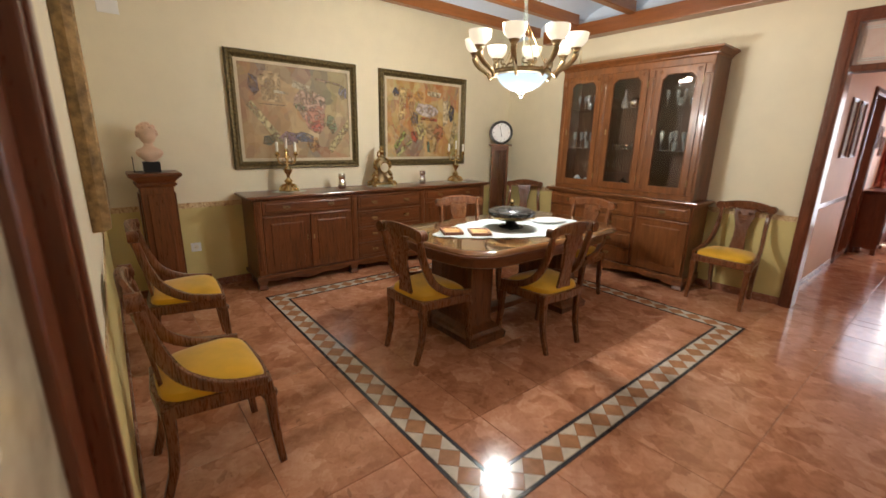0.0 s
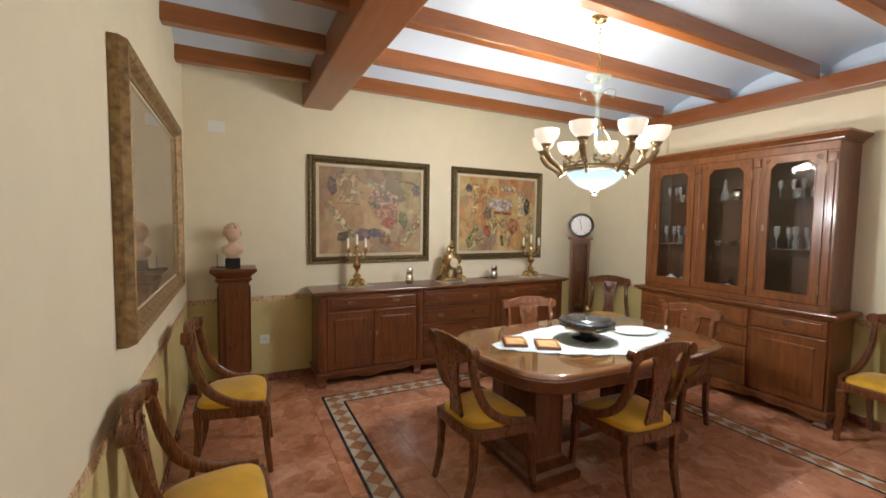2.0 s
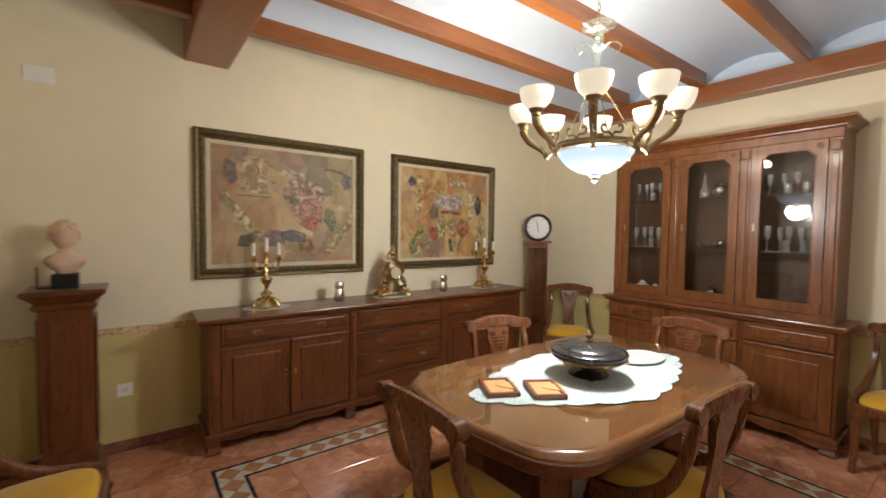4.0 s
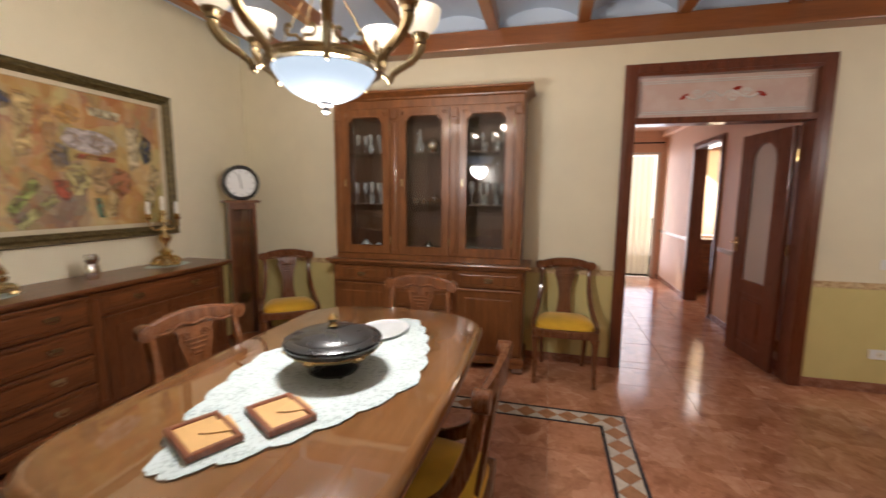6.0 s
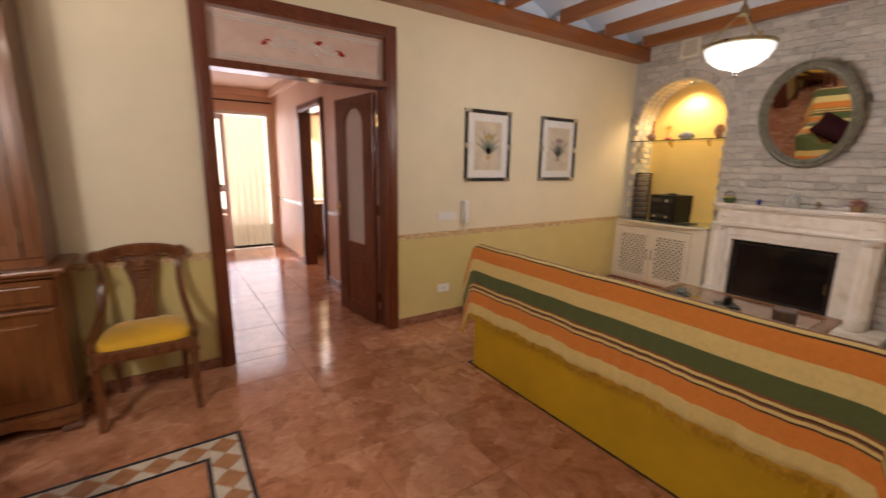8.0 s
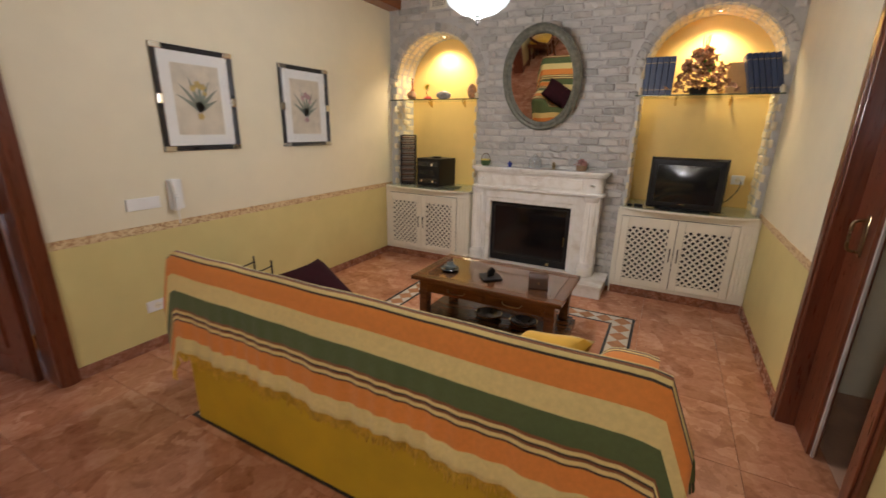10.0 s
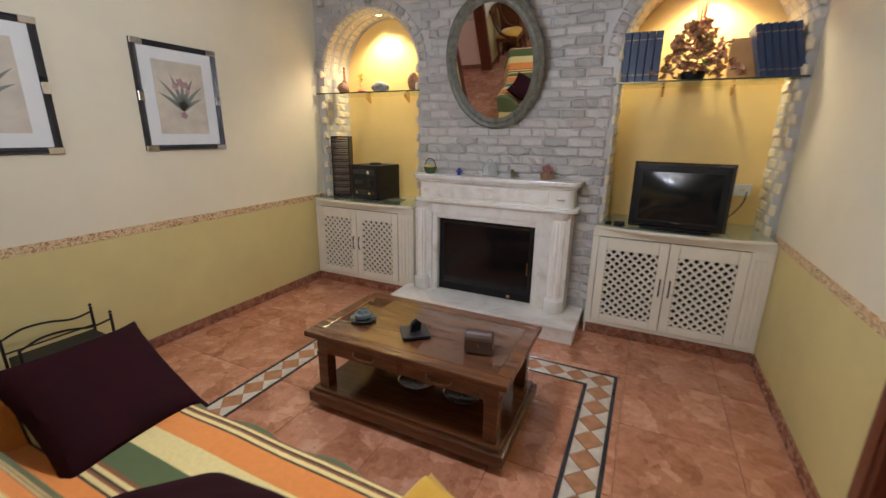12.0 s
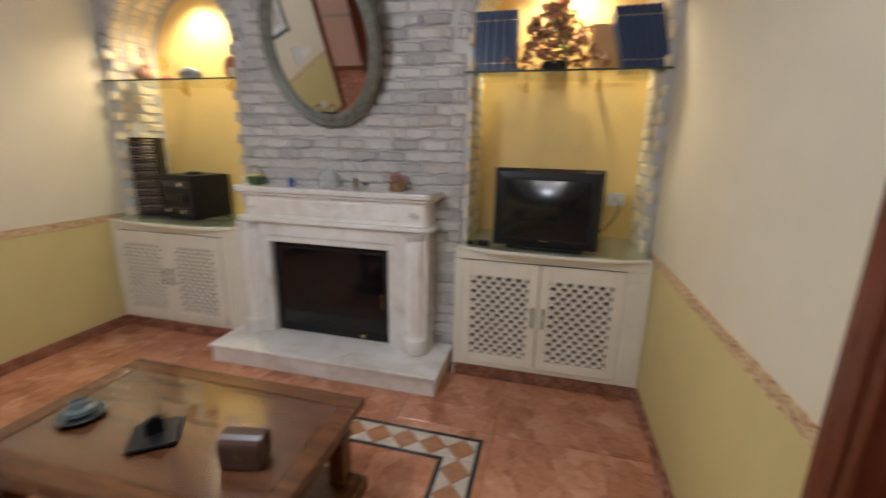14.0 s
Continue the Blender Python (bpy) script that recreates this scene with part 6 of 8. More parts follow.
SHEER, nt, b = mat_new("sheer_cream_curtain")
b.inputs["Base Color"].default_value = (0.88, 0.74, 0.52, 1)
b.inputs["Roughness"].default_value = 0.9
b.inputs["Transmission Weight"].default_value = 0.0
tl = nt.nodes.new("ShaderNodeBsdfTranslucent")
tl.inputs["Color"].default_value = (0.9, 0.82, 0.66, 1)
tp = nt.nodes.new("ShaderNodeBsdfTransparent")
mx, mx2 = nt.nodes.new("ShaderNodeMixShader"), nt.nodes.new("ShaderNodeMixShader")
out = nt.nodes["Material Output"]
mx.inputs["Fac"].default_value = 0.6
nt.links.new(b.outputs[0], mx.inputs[1])
nt.links.new(tl.outputs[0], mx.inputs[2])
mx2.inputs["Fac"].default_value = 0.10
nt.links.new(mx.outputs[0], mx2.inputs[1])
nt.links.new(tp.outputs[0], mx2.inputs[2])
nt.links.new(mx2.outputs[0], out.inputs["Surface"])
REDC, nt, b = mat_new("red_patterned_curtain")
v = coords(nt, (1, 1, 0.6))
nt.links.new(ramp(nt, noise_tex(nt, v, 9, 4, 0.6, 1.0), ((0.44, (0.22, 0.020, 0.015)), (0.54, (0.36, 0.06, 0.04)), (0.62, (0.60, 0.30, 0.22)))), b.inputs["Base Color"])
b.inputs["Roughness"].default_value = 0.8
nc = part("net_curtain", drape(bmesh.new(), HX + 0.20, -0.86, -0.17, 0.03, 2.2, 7, 0.02), SHEER, smooth=True)
tagged(nc, "sheer cream net curtain hanging outside the open balcony door", "curtain")
rc = thing("hall_curtain", "red patterned curtain hanging from a rod at the hall's end", "curtain")
part("cloth", drape(bmesh.new(), HX - 0.12, -0.04, 0.45, 0.08, 2.38, 6, 0.03), REDC, rc, smooth=True)
bm = tube(bmesh.new(), [(HX - 0.12, HS + 0.05, 2.40), (HX - 0.12, HN - 0.03, 2.40)], 0.012, 10)
for yy in (HS + 0.12, HN - 0.12):
    tube(bm, [(HX - 0.12, yy, 2.40), (HX - 0.002, yy, 2.40)], 0.008, 8)
part("rod", bm, IRON, rc, "dark curtain rod", smooth=True)
# balcony outside
part("ground_balcony", box(HX + 0.14, HX + 3.2, -2.0, 2.0, -0.10, -0.006), SKIRT, None, "", "structure")
bm = bmesh.new()
for i in range(20):
    tube(bm, [(HX + 1.6, -1.5 + 0.16 * i, 0), (HX + 1.6, -1.5 + 0.16 * i, 1.0)], 0.01, 6)
tube(bm, [(HX + 1.6, -1.6, 1.0), (HX + 1.6, 1.7, 1.0)], 0.02, 8)
rl = part("balcony_railing", bm, IRON)
tagged(rl, "iron balcony railing seen faintly through the curtain", "railing")
BACK, nt, b = mat_new("bright_outdoor_backdrop")
b.inputs["Base Color"].default_value = (0.7, 0.66, 0.6, 1)
b.inputs["Emission Color"].default_value = (1.0, 0.95, 0.88, 1)
b.inputs["Emission Strength"].default_value = 2.4
part("backdrop", box(HX + 3.3, HX + 3.32, -4, 4, -0.2, 4.5), BACK, None, "", "structure")
part("backdrop_side_room", box(8.8, 8.82, -2.8, -1.1, 0.4, 2.6), BACK, None, "", "structure")
sc = part("window_net_curtain", box(8.385, 8.39, -2.42, -1.10, 0.87, 2.2), SHEER)
tagged(sc, "white net curtain over the side room's window", "curtain")
CMM = Matrix.Translation((5.32, 5.16, 0)) @ Matrix.Rotation(radians(-90), 4, "Z")
cm = part("chest_of_drawers", B(box(6.45, 7.35, 2.66, 3.05, 0.06, 0.80, 0.01), 6.41, 7.39, 2.62, 3.06, 0.80, 0.83, 0.008), WOOD, m=CMM)
B2 = bmesh.new()
for k in range(3):
    B(B2, 6.49, 7.31, 2.648, 2.662, 0.12 + 0.22 * k, 0.32 + 0.22 * k, 0.006)
part("drawer_fronts", B2, WOOD, cm)
for fx in (6.49, 7.31):
    for fy in (2.70, 3.01):
        part("leg", box(fx - 0.03, fx + 0.03, fy - 0.03, fy + 0.03, 0, 0.06), WOOD, cm)
tagged(cm, "dark wooden chest of drawers under the side room's window", "chest of drawers")
# console at the hall's far left, pictures on the north wall
cs = thing("hall_console", "dark red carved wooden console against the hall wall", "console")
part("body", box(8.02, 8.75, 0.16, 0.44, 0.08, 0.86, 0.01), CASING, cs)
part("top", box(7.99, 8.78, 0.13, 0.447, 0.86, 0.89, 0.008, 2), CASING, cs)
part("door", box(8.06, 8.37, 0.145, 0.162, 0.14, 0.82, 0.008, 2), CASING, cs)
part("door", box(8.40, 8.71, 0.145, 0.162, 0.14, 0.82, 0.008, 2), CASING, cs)
for fx in (8.05, 8.72):
    for fy in (0.19, 0.41):
        part("foot", box(fx - 0.025, fx + 0.025, fy - 0.025, fy + 0.025, 0, 0.08), CASING, cs)
for x, w, z0, z1 in ((5.95, 0.30, 1.35, 1.95), (6.45, 0.30, 1.35, 1.95), (8.25, 0.22, 1.45, 1.75), (8.60, 0.22, 1.35, 1.62)):
    hp = thing("hall_picture", "small framed picture hanging on the hall wall", "picture", pose(x, HN - 0.001, (z0 + z1) / 2), "hall pictures")
    moulded_frame("frame", w, z1 - z0, 0.03, 0.02, CASING, hp)
    part("print", box(-w / 2 + 0.028, w / 2 - 0.028, -0.006, -0.001, -(z1 - z0) / 2 + 0.028, (z1 - z0) / 2 - 0.028), PAINT3, hp)
# the small thermostat cover on the north wall, sockets and switches
def plate(name, label, m, w=0.085, h=0.085, holes=True):
    p = thing(name, label, "socket", m)
    part("plate", box(-w / 2, w / 2, -0.010, 0, -h / 2, h / 2, 0.003, 2), PLASTIC_W, p)
    if holes:
        part("insert", tube(bmesh.new(), [(0, -0.011, 0), (0, -0.009, 0)], 0.022, 18), WHITEPAINT, p)
        for s in (-1, 1):
            part("hole", tube(bmesh.new(), [(s * 0.009, -0.012, 0), (s * 0.009, -0.010, 0)], 0.003, 8), BLACK, p)


plate("wall_socket", "white wall socket low on the east wall", pose(XE, -1.47, 0.30, 0, 0, -90), 0.13, 0.075)
plate("wall_socket", "white wall socket beside the pedestal", pose(0.36, YN, 0.42), 0.085, 0.085)
plate("junction_cover", "painted junction cover high on the north wall", pose(-0.02, YN, 2.42), 0.14, 0.10, False)

# ---- sofa with its throw ----
SFX0, SFX1 = 1.62, 3.68
sf = thing("sofa", "low mustard two-seat sofa covered by a striped throw", "sofa")
bm = prism(bmesh.new(), [(-1.13, 0.002), (-1.13, 0.85), (-1.14, 0.885), (-1.165, 0.878), (-1.24, 0.77), (-1.36, 0.60), (-1.38, 0.55), (-1.38, 0.002)], SFX0 + 0.004, SFX1 - 0.004, 0.012, axis="x", seg=2)
part("backrest", bm, MUSTARD, sf, smooth=True)
part("seat_base", box(SFX0, SFX1, -1.86, -1.38, 0.03, 0.30, 0.03, 2), MUSTARD, sf, smooth=True)
for k in range(2):
    a = SFX0 + 0.16 + k * 0.89
    part("seat_cushion", box(a, a + 0.885, -1.88, -1.37, 0.30, 0.43, 0.04, 3), MUSTARD, sf, smooth=True)
for a in (SFX0, SFX1 - 0.16):
    part("arm", box(a, a + 0.16, -1.86, -1.38, 0.03, 0.57, 0.06, 3), MUSTARD, sf, smooth=True)
part("base_board", box(SFX0 + 0.01, SFX1 - 0.01, -1.85, -1.39, 0.0, 0.03), BLACK, sf)

THROW, nt, b = mat_new("striped_woven_cloth")
uvn = nt.nodes.new("ShaderNodeUVMap")
sep = nt.nodes.new("ShaderNodeSeparateXYZ")
nt.links.new(uvn.outputs[0], sep.inputs[0])
CR, OR, GR, BR, DK = (0.88, 0.69, 0.28), (0.86, 0.29, 0.055), (0.11, 0.145, 0.048), (0.30, 0.10, 0.03), (0.05, 0.035, 0.02)
band = [(0.0, CR), (0.083, OR), (0.167, DK), (0.174, CR), (0.190, BR), (0.198, DK), (0.205, CR), (0.219, BR), (0.230, GR), (0.318, GR)]
LENGTH = 1.75
rp = nt.nodes.new("ShaderNodeValToRGB")
rp.color_ramp.interpolation = "CONSTANT"
cyc = 0.318
mod = math_n(nt, "MODULO", math_n(nt, "ADD", sep.outputs["Y"], 0.0), cyc + 0.0)
els = rp.color_ramp.elements
seq = band[:-1]
while len(els) < len(seq):
    els.new(0.5)
for e, (p, c) in zip(els, seq):
    e.position, e.color = p / cyc, (*c, 1)
nt.links.new(math_n(nt, "DIVIDE", mod, cyc), rp.inputs["Fac"])
v = coords(nt, (1, 1, 1), shift=False)
wv = nt.nodes.new("ShaderNodeTexWave")
wv.inputs["Scale"].default_value = 110
wv.bands_direction = "X"
nt.links.new(v, wv.inputs["Vector"])
nf = noise_tex(nt, v, 60, 3)
c = mixc(nt, 0.22, rp.outputs["Color"], ramp(nt, nf, ((0.3, (0.5, 0.5, 0.5)), (0.7, (1, 1, 1)))), "MULTIPLY")
nt.links.new(c, b.inputs["Base Color"])
b.inputs["Roughness"].default_value = 0.9
b.inputs["Sheen Weight"].default_value = 0.15
bump(nt, b, math_n(nt, "ADD", wv.outputs["Fac"], nf), 0.35, 0.002)

# the cloth follows the back, the seat and the arms' tops
prof = [(-1.092, 0.405), (-1.10, 0.56), (-1.108, 0.80), (-1.115, 0.88), (-1.14, 0.908), (-1.175, 0.892), (-1.24, 0.80), (-1.32, 0.69), (-1.39, 0.57), (-1.42, 0.475), (-1.50, 0.448), (-1.78, 0.452), (-1.87, 0.44), (-1.90, 0.38), (-1.905, 0.22)]
pp = smooth_path([(0, y, z) for y, z in prof], 5)
acc = [0.0]
for a, b2 in zip(pp, pp[1:]):
    acc.append(acc[-1] + (b2 - a).length)
bm = bmesh.new()
uvl = bm.loops.layers.uv.new("UVMap")
NX = 180
grid = []
xa, xb = SFX0 - 0.07, SFX1 + 0.09
for j, p in enumerate(pp):
    row = []
    for i in range(NX + 1):
        u = i / NX
        x = xa + (xb - xa) * u
        y, z = p.y, p.z
        over = max(0, SFX0 + 0.02 - x, x - (SFX1 - 0.02))
        if p.y < -1.41 and z > 0.40:
            lift = 0.0
            for ax in (SFX0 + 0.08, SFX1 - 0.08):
                d = abs(x - ax)
                lift = max(lift, 0.145 * max(0, 1 - (d / 0.17) ** 4))
            z += lift
        z -= 2.2 * over if p.y > -1.41 or z > 0.5 else 1.6 * over
        if over > 0:
            flare = 0.85 if p.y > -1.36 else 0.15
            x = (SFX0 - 0.012 - flare * over) if x < 2 else (SFX1 + 0.012 + flare * over)
            z = max(z, 0.25)
        hang = max(0, 1 - acc[j] / 0.36)
        y += hang * (0.006 * math.sin(u * 150 + 2 * math.sin(u * 17)) + 0.008 * math.sin(u * 47 + 1))
        z += 0.006 * noise.noise(Vector((x * 4, p.y * 5, 0))) + (0.004 * math.sin(u * 19 + 0.7) + 0.010 * (noise.noise(Vector((u * 9, 0, 3))))) * hang ** 3
        if p.y < -1.88:
            y += 0.012 * math.sin(u * 40)
        row.append(bm.verts.new((x, y, z)))
    grid.append(row)
for j in range(len(grid) - 1):
    for i in range(NX):
        f = bm.faces.new((grid[j][i], grid[j][i + 1], grid[j + 1][i + 1], grid[j + 1][i]))
        for lp, (jj, ii) in zip(f.loops, ((j, i), (j, i + 1), (j + 1, i + 1), (j + 1, i))):
            lp[uvl].uv = (ii / NX, acc[jj])
hem = [v.co.copy() for v in grid[0]]
tw = thing("throw_blanket", "woven striped throw in orange, cream and green over the sofa", "blanket")
bl = part("cloth", bm, THROW, tw, smooth=True)
sol = bl.modifiers.new("thickness", "SOLIDIFY")
sol.thickness = 0.004
FRINGE = plain("mustard_fringe_yarn", (0.62, 0.36, 0.04), 0.9, var=0.25, scale=40)
bm = bmesh.new()
rf = random.Random(7)
for i in range(420):
    u = i / 419 * NX
    k = min(int(u), NX - 1)
    p = hem[k].lerp(hem[k + 1], u - k)
    ln = rf.uniform(0.024, 0.042) + (0.03 if rf.random() < 0.08 else 0)
    dx, dy = rf.uniform(-0.006, 0.006), rf.uniform(-0.003, 0.006)
    tube(bm, [p + Vector((0, 0, 0.006)), p + Vector((dx * 0.5, dy, -ln * 0.5)), p + Vector((dx, dy * 0.5, -ln))], 0.0032, 4)
part("fringe", bm, FRINGE, tw, "knotted mustard fringe", "stuff")
for xx, yy, zz, col in ((SFX0 - 0.095, -1.25, 0.64, GR), (SFX0 - 0.09, -1.18, 0.52, OR)):
    bm = lathe(bmesh.new(), [(0.0, 0.0), (0.012, -0.005), (0.012, -0.02), (0.02, -0.04), (0.028, -0.09), (0.0, -0.10)], 9, (xx, yy, zz))
    for i in range(14):
        a = i * 0.45
        tube(bm, [(xx + 0.02 * math.cos(a), yy + 0.02 * math.sin(a), zz - 0.08), (xx + 0.03 * math.cos(a), yy + 0.03 * math.sin(a), zz - 0.125)], 0.003, 4)
    part("tassel", bm, plain("tassel_yarn", col if col is GR else (0.35, 0.02, 0.02), 0.9), tw, "dark green tassel" if col is GR else "red tassel", smooth=True)


def cushion(name, label, size, thick, mat, m):
    bm = bmesh.new()
    n = 18
    for side in (1, -1):
        g = []
        for j in range(n + 1):
            row = []
            for i in range(n + 1):
                x, y = -1 + 2 * i / n, -1 + 2 * j / n
                t = ((1 - x ** 4) * (1 - y ** 4)) ** 0.45
                pin = 1 - 0.10 * (1 - x * x) * (abs(y) ** 3)
                piy = 1 - 0.10 * (1 - y * y) * (abs(x) ** 3)
                row.append(bm.verts.new((x * size / 2 * piy, y * size / 2 * pin, side * thick / 2 * t + 0.004 * noise.noise(Vector((x * 2, y * 2, side))))))
            g.append(row)
        for j in range(n):
            for i in range(n):
                q = (g[j][i], g[j][i + 1], g[j + 1][i + 1], g[j + 1][i])
                bm.faces.new(q if side > 0 else q[::-1])
    bmesh.ops.remove_doubles(bm, verts=bm.verts, dist=0.0005)
    ob = part(name, bm, mat, m=m, smooth=True)
    return tagged(ob, label, "cushion")


cushion("scatter_cushion", "aubergine scatter cushion leaning on the sofa's arm", 0.47, 0.13, PURPLE, pose(3.33, -1.68, 0.55, 2.5, -37, 2.7))
cushion("scatter_cushion", "aubergine scatter cushion lying low against the sofa's back", 0.36, 0.11, PURPLE, pose(2.60, -1.525, 0.535, 30, 3, 4))
cushion("scatter_cushion", "mustard velvet scatter cushion leaning against the sofa's arm", 0.38, 0.12, VELVET, pose(2.07, -1.63, 0.535, 22, -18, 152))


# magazine rack by the east wall
mr = thing("magazine_rack", "dark wrought-iron magazine rack standing by the east wall", "magazine rack", pose(4.36, -1.95, 0))
for k, xx in enumerate((-0.10, 0.10)):
    bm = tube(bmesh.new(), [(xx, 0.19, 0.0), (xx, 0.19, 0.44)], 0.007, 6)
    tube(bm, [(xx, -0.19, 0.0), (xx, -0.19, 0.47)], 0.007, 6)
    lathe(bm, [(0, 0), (0.010, 0.008), (0, 0.022)], 8, (xx, -0.19, 0.47))
    tube(bm, smooth_path([(xx, -0.19, 0.44), (xx, -0.10, 0.43), (xx, 0.0, 0.455), (xx, 0.10, 0.46), (xx, 0.19, 0.43)], 5), 0.006, 6)
    for z in (0.36, 0.12):
        tube(bm, [(xx, -0.19, z), (xx, 0.19, z)], 0.005, 6)
    part("side", bm, IRON, mr, smooth=True)
bm = bmesh.new()
for k in range(5):
    y = -0.15 + 0.075 * k
    lathe(bm, [(0, -0.035), (0.022, -0.01), (0.016, 0.01), (0, 0.035)], 5, (-0.10, y, 0.31), 0.25, 1)
part("leaf_band", bm, IRON, mr)
part("basket", box(-0.095, 0.095, -0.18, 0.18, 0.10, 0.34, 0.004), BLACK, mr)

# ---- coffee table ----
ct = thing("coffee_table", "dark wooden coffee table with glass top, drawers and low shelf", "coffee table")
X0, X1, Y0, Y1, ZT = 2.14, 3.22, -3.11, -2.49, 0.45
bm = bmesh.new()
for a in ((X0, X1, Y0, Y0 + 0.07), (X0, X1, Y1 - 0.07, Y1), (X0, X0 + 0.07, Y0 + 0.07, Y1 - 0.07), (X1 - 0.07, X1, Y0 + 0.07, Y1 - 0.07)):
    B(bm, *a, ZT - 0.03, ZT, 0.007, 2)
part("top_frame", bm, COFFEE, ct)
part("top_panel", box(X0 + 0.068, X1 - 0.068, Y0 + 0.068, Y1 - 0.068, ZT - 0.028, ZT - 0.008), COFFEE, ct)
part("glass_top", box(X0 + 0.071, X1 - 0.071, Y0 + 0.071, Y1 - 0.071, ZT - 0.006, ZT + 0.0005), GLASS, ct, "inset clear glass")
IX0, IX1, IY0, IY1 = X0 + 0.05, X1 - 0.05, Y0 + 0.045, Y1 - 0.045
bm = bmesh.new()
for a in ((IX0, IX1, IY0, IY0 + 0.02), (IX0, IX1, IY1 - 0.02, IY1), (IX0, IX0 + 0.02, IY0 + 0.02, IY1 - 0.02), (IX1 - 0.02, IX1, IY0 + 0.02, IY1 - 0.02)):
    B(bm, *a, ZT - 0.125, ZT - 0.03, 0.002)
part("apron", bm, COFFEE, ct)
for k in range(2):
    a = IX0 + 0.08 + k * 0.41
    dr = part("drawer_front", box(a, a + 0.39, IY1 - 0.002, IY1 + 0.006, ZT - 0.115, ZT - 0.045, 0.003), COFFEE, ct)
    part("handle", tube(bmesh.new(), smooth_path([(a + 0.13, IY1 + 0.004, ZT - 0.075), (a + 0.14, IY1 + 0.016, ZT - 0.088), (a + 0.195, IY1 + 0.018, ZT - 0.094), (a + 0.25, IY1 + 0.016, ZT - 0.088), (a + 0.26, IY1 + 0.004, ZT - 0.075)], 4), 0.004, 6), OLDBRASS, dr)
for lx in (IX0 + 0.028, IX1 - 0.028):
    for ly in (IY0 + 0.028, IY1 - 0.028):
        bm = box(lx - 0.032, lx + 0.032, ly - 0.032, ly + 0.032, 0.12, ZT - 0.03, 0.006, 2)
        B(bm, lx - 0.036, lx + 0.036, ly - 0.036, ly + 0.036, ZT - 0.145, ZT - 0.12, 0.004)
        part("leg", bm, COFFEE, ct)
        part("bun_foot", lathe(bmesh.new(), [(0.0, 0), (0.026, 0.0), (0.036, 0.012), (0.036, 0.028), (0.026, 0.04), (0.0, 0.04)], 16, (lx, ly, 0)), COFFEE, ct, smooth=True)
part("shelf", B(box(X0, X1, Y0, Y1, 0.04, 0.10, 0.010, 2), X0 + 0.02, X1 - 0.02, Y0 + 0.02, Y1 - 0.02, 0.098, 0.122, 0.004), COFFEE, ct)
for sx in (2.72, 2.45):
    tr = thing("metal_bowl", "shallow brass-rimmed dish on the coffee table's low shelf", "dish", pose(sx, -2.78, 0.1225), "low shelf dishes")
    part("dish", lathe(bmesh.new(), [(0, 0.002), (0.05, 0.0), (0.085, 0.015), (0.10, 0.028), (0.095, 0.028), (0.05, 0.008), (0, 0.006)], 28), DARKGLOSS, tr, smooth=True)
    part("rim", tube(bmesh.new(), [(0.0985 * math.cos(2 * math.pi * i / 30), 0.0985 * math.sin(2 * math.pi * i / 30), 0.028) for i in range(30)], 0.004, 6, closed=True), BRASS, tr, smooth=True)
SMOKY = plain("smoky_glass_dish", (0.05, 0.06, 0.06), 0.12, var=0.3)
ash = thing("glass_ashtray", "grey glass ashtray with saucer on the coffee table", "ashtray", pose(3.03, -2.74, ZT + 0.001))
part("saucer", lathe(bmesh.new(), [(0, 0), (0.05, 0.0), (0.072, 0.012), (0.07, 0.014), (0.045, 0.006), (0, 0.006)], 28), SMOKY, ash, smooth=True)
part("cup", lathe(bmesh.new(), [(0, 0.006), (0.03, 0.006), (0.045, 0.02), (0.046, 0.034), (0.03, 0.040), (0.026, 0.058), (0.018, 0.060), (0.018, 0.05), (0, 0.05)], 24), plain("smoky_grey_glass", (0.09, 0.11, 0.11), 0.1, var=0.3, coat=0.6), ash, smooth=True)
bt = thing("black_desk_stand", "black square stand with upright pointed holder on the coffee table", "stand", pose(2.70, -2.73, ZT + 0.001, 0, 0, 38))
part("plate", box(-0.07, 0.07, -0.07, 0.07, 0, 0.012, 0.002), BLACK, bt)
part("holder", prism(bmesh.new(), [(-0.028, 0.012), (0.028, 0.012), (0.028, 0.06), (0, 0.085), (-0.028, 0.06)], -0.012, 0.006, 0.002, axis="y"), BLACK, bt, m=pose(0, 0, 0, -12, 0, 20))
cb = thing("domed_box", "small dark leather box with a rounded lid", "box", pose(2.35, -2.72, ZT + 0.001, 0, 0, 12))
LEATHER = plain("dark_brown_leather", (0.055, 0.025, 0.014), 0.4, var=0.25)
poly = [(-0.04, 0), (0.04, 0), (0.04, 0.06)] + [(0.04 * math.cos(a), 0.065 + 0.035 * math.sin(a)) for a in [math.pi * i / 8 for i in range(0, 9)]] + [(-0.04, 0.06)]
part("body", prism(bmesh.new(), poly, -0.065, 0.065, 0.004, axis="x"), LEATHER, cb)
bm = bmesh.new()
for sx in (-1, 1):
    tube(bm, [(0.006 - 0.012 * (sx > 0), -0.0 + 0.041 * 1, 0.03), (-0.006 + 0.012 * (sx > 0), 0.041, 0.05)], 0.0015, 5)
part("emblem", bm, BRASS, cb)

# ---- fireplace ----
fp = thing("fireplace", "pale marble fireplace surround with black insert and stepped hearth", "fireplace")
MX0, MX1, MY = 2.14, 3.48, -4.05
bm = box(2.07, 3.55, YS - 0.01, -3.83, 0.0, 0.115, 0.006, 2)
B(bm, 2.06, 3.56, YS - 0.01, -3.82, 0.098, 0.122, 0.004)
part("hearth", bm, MARBLE, fp)
cyl = bmesh.new()


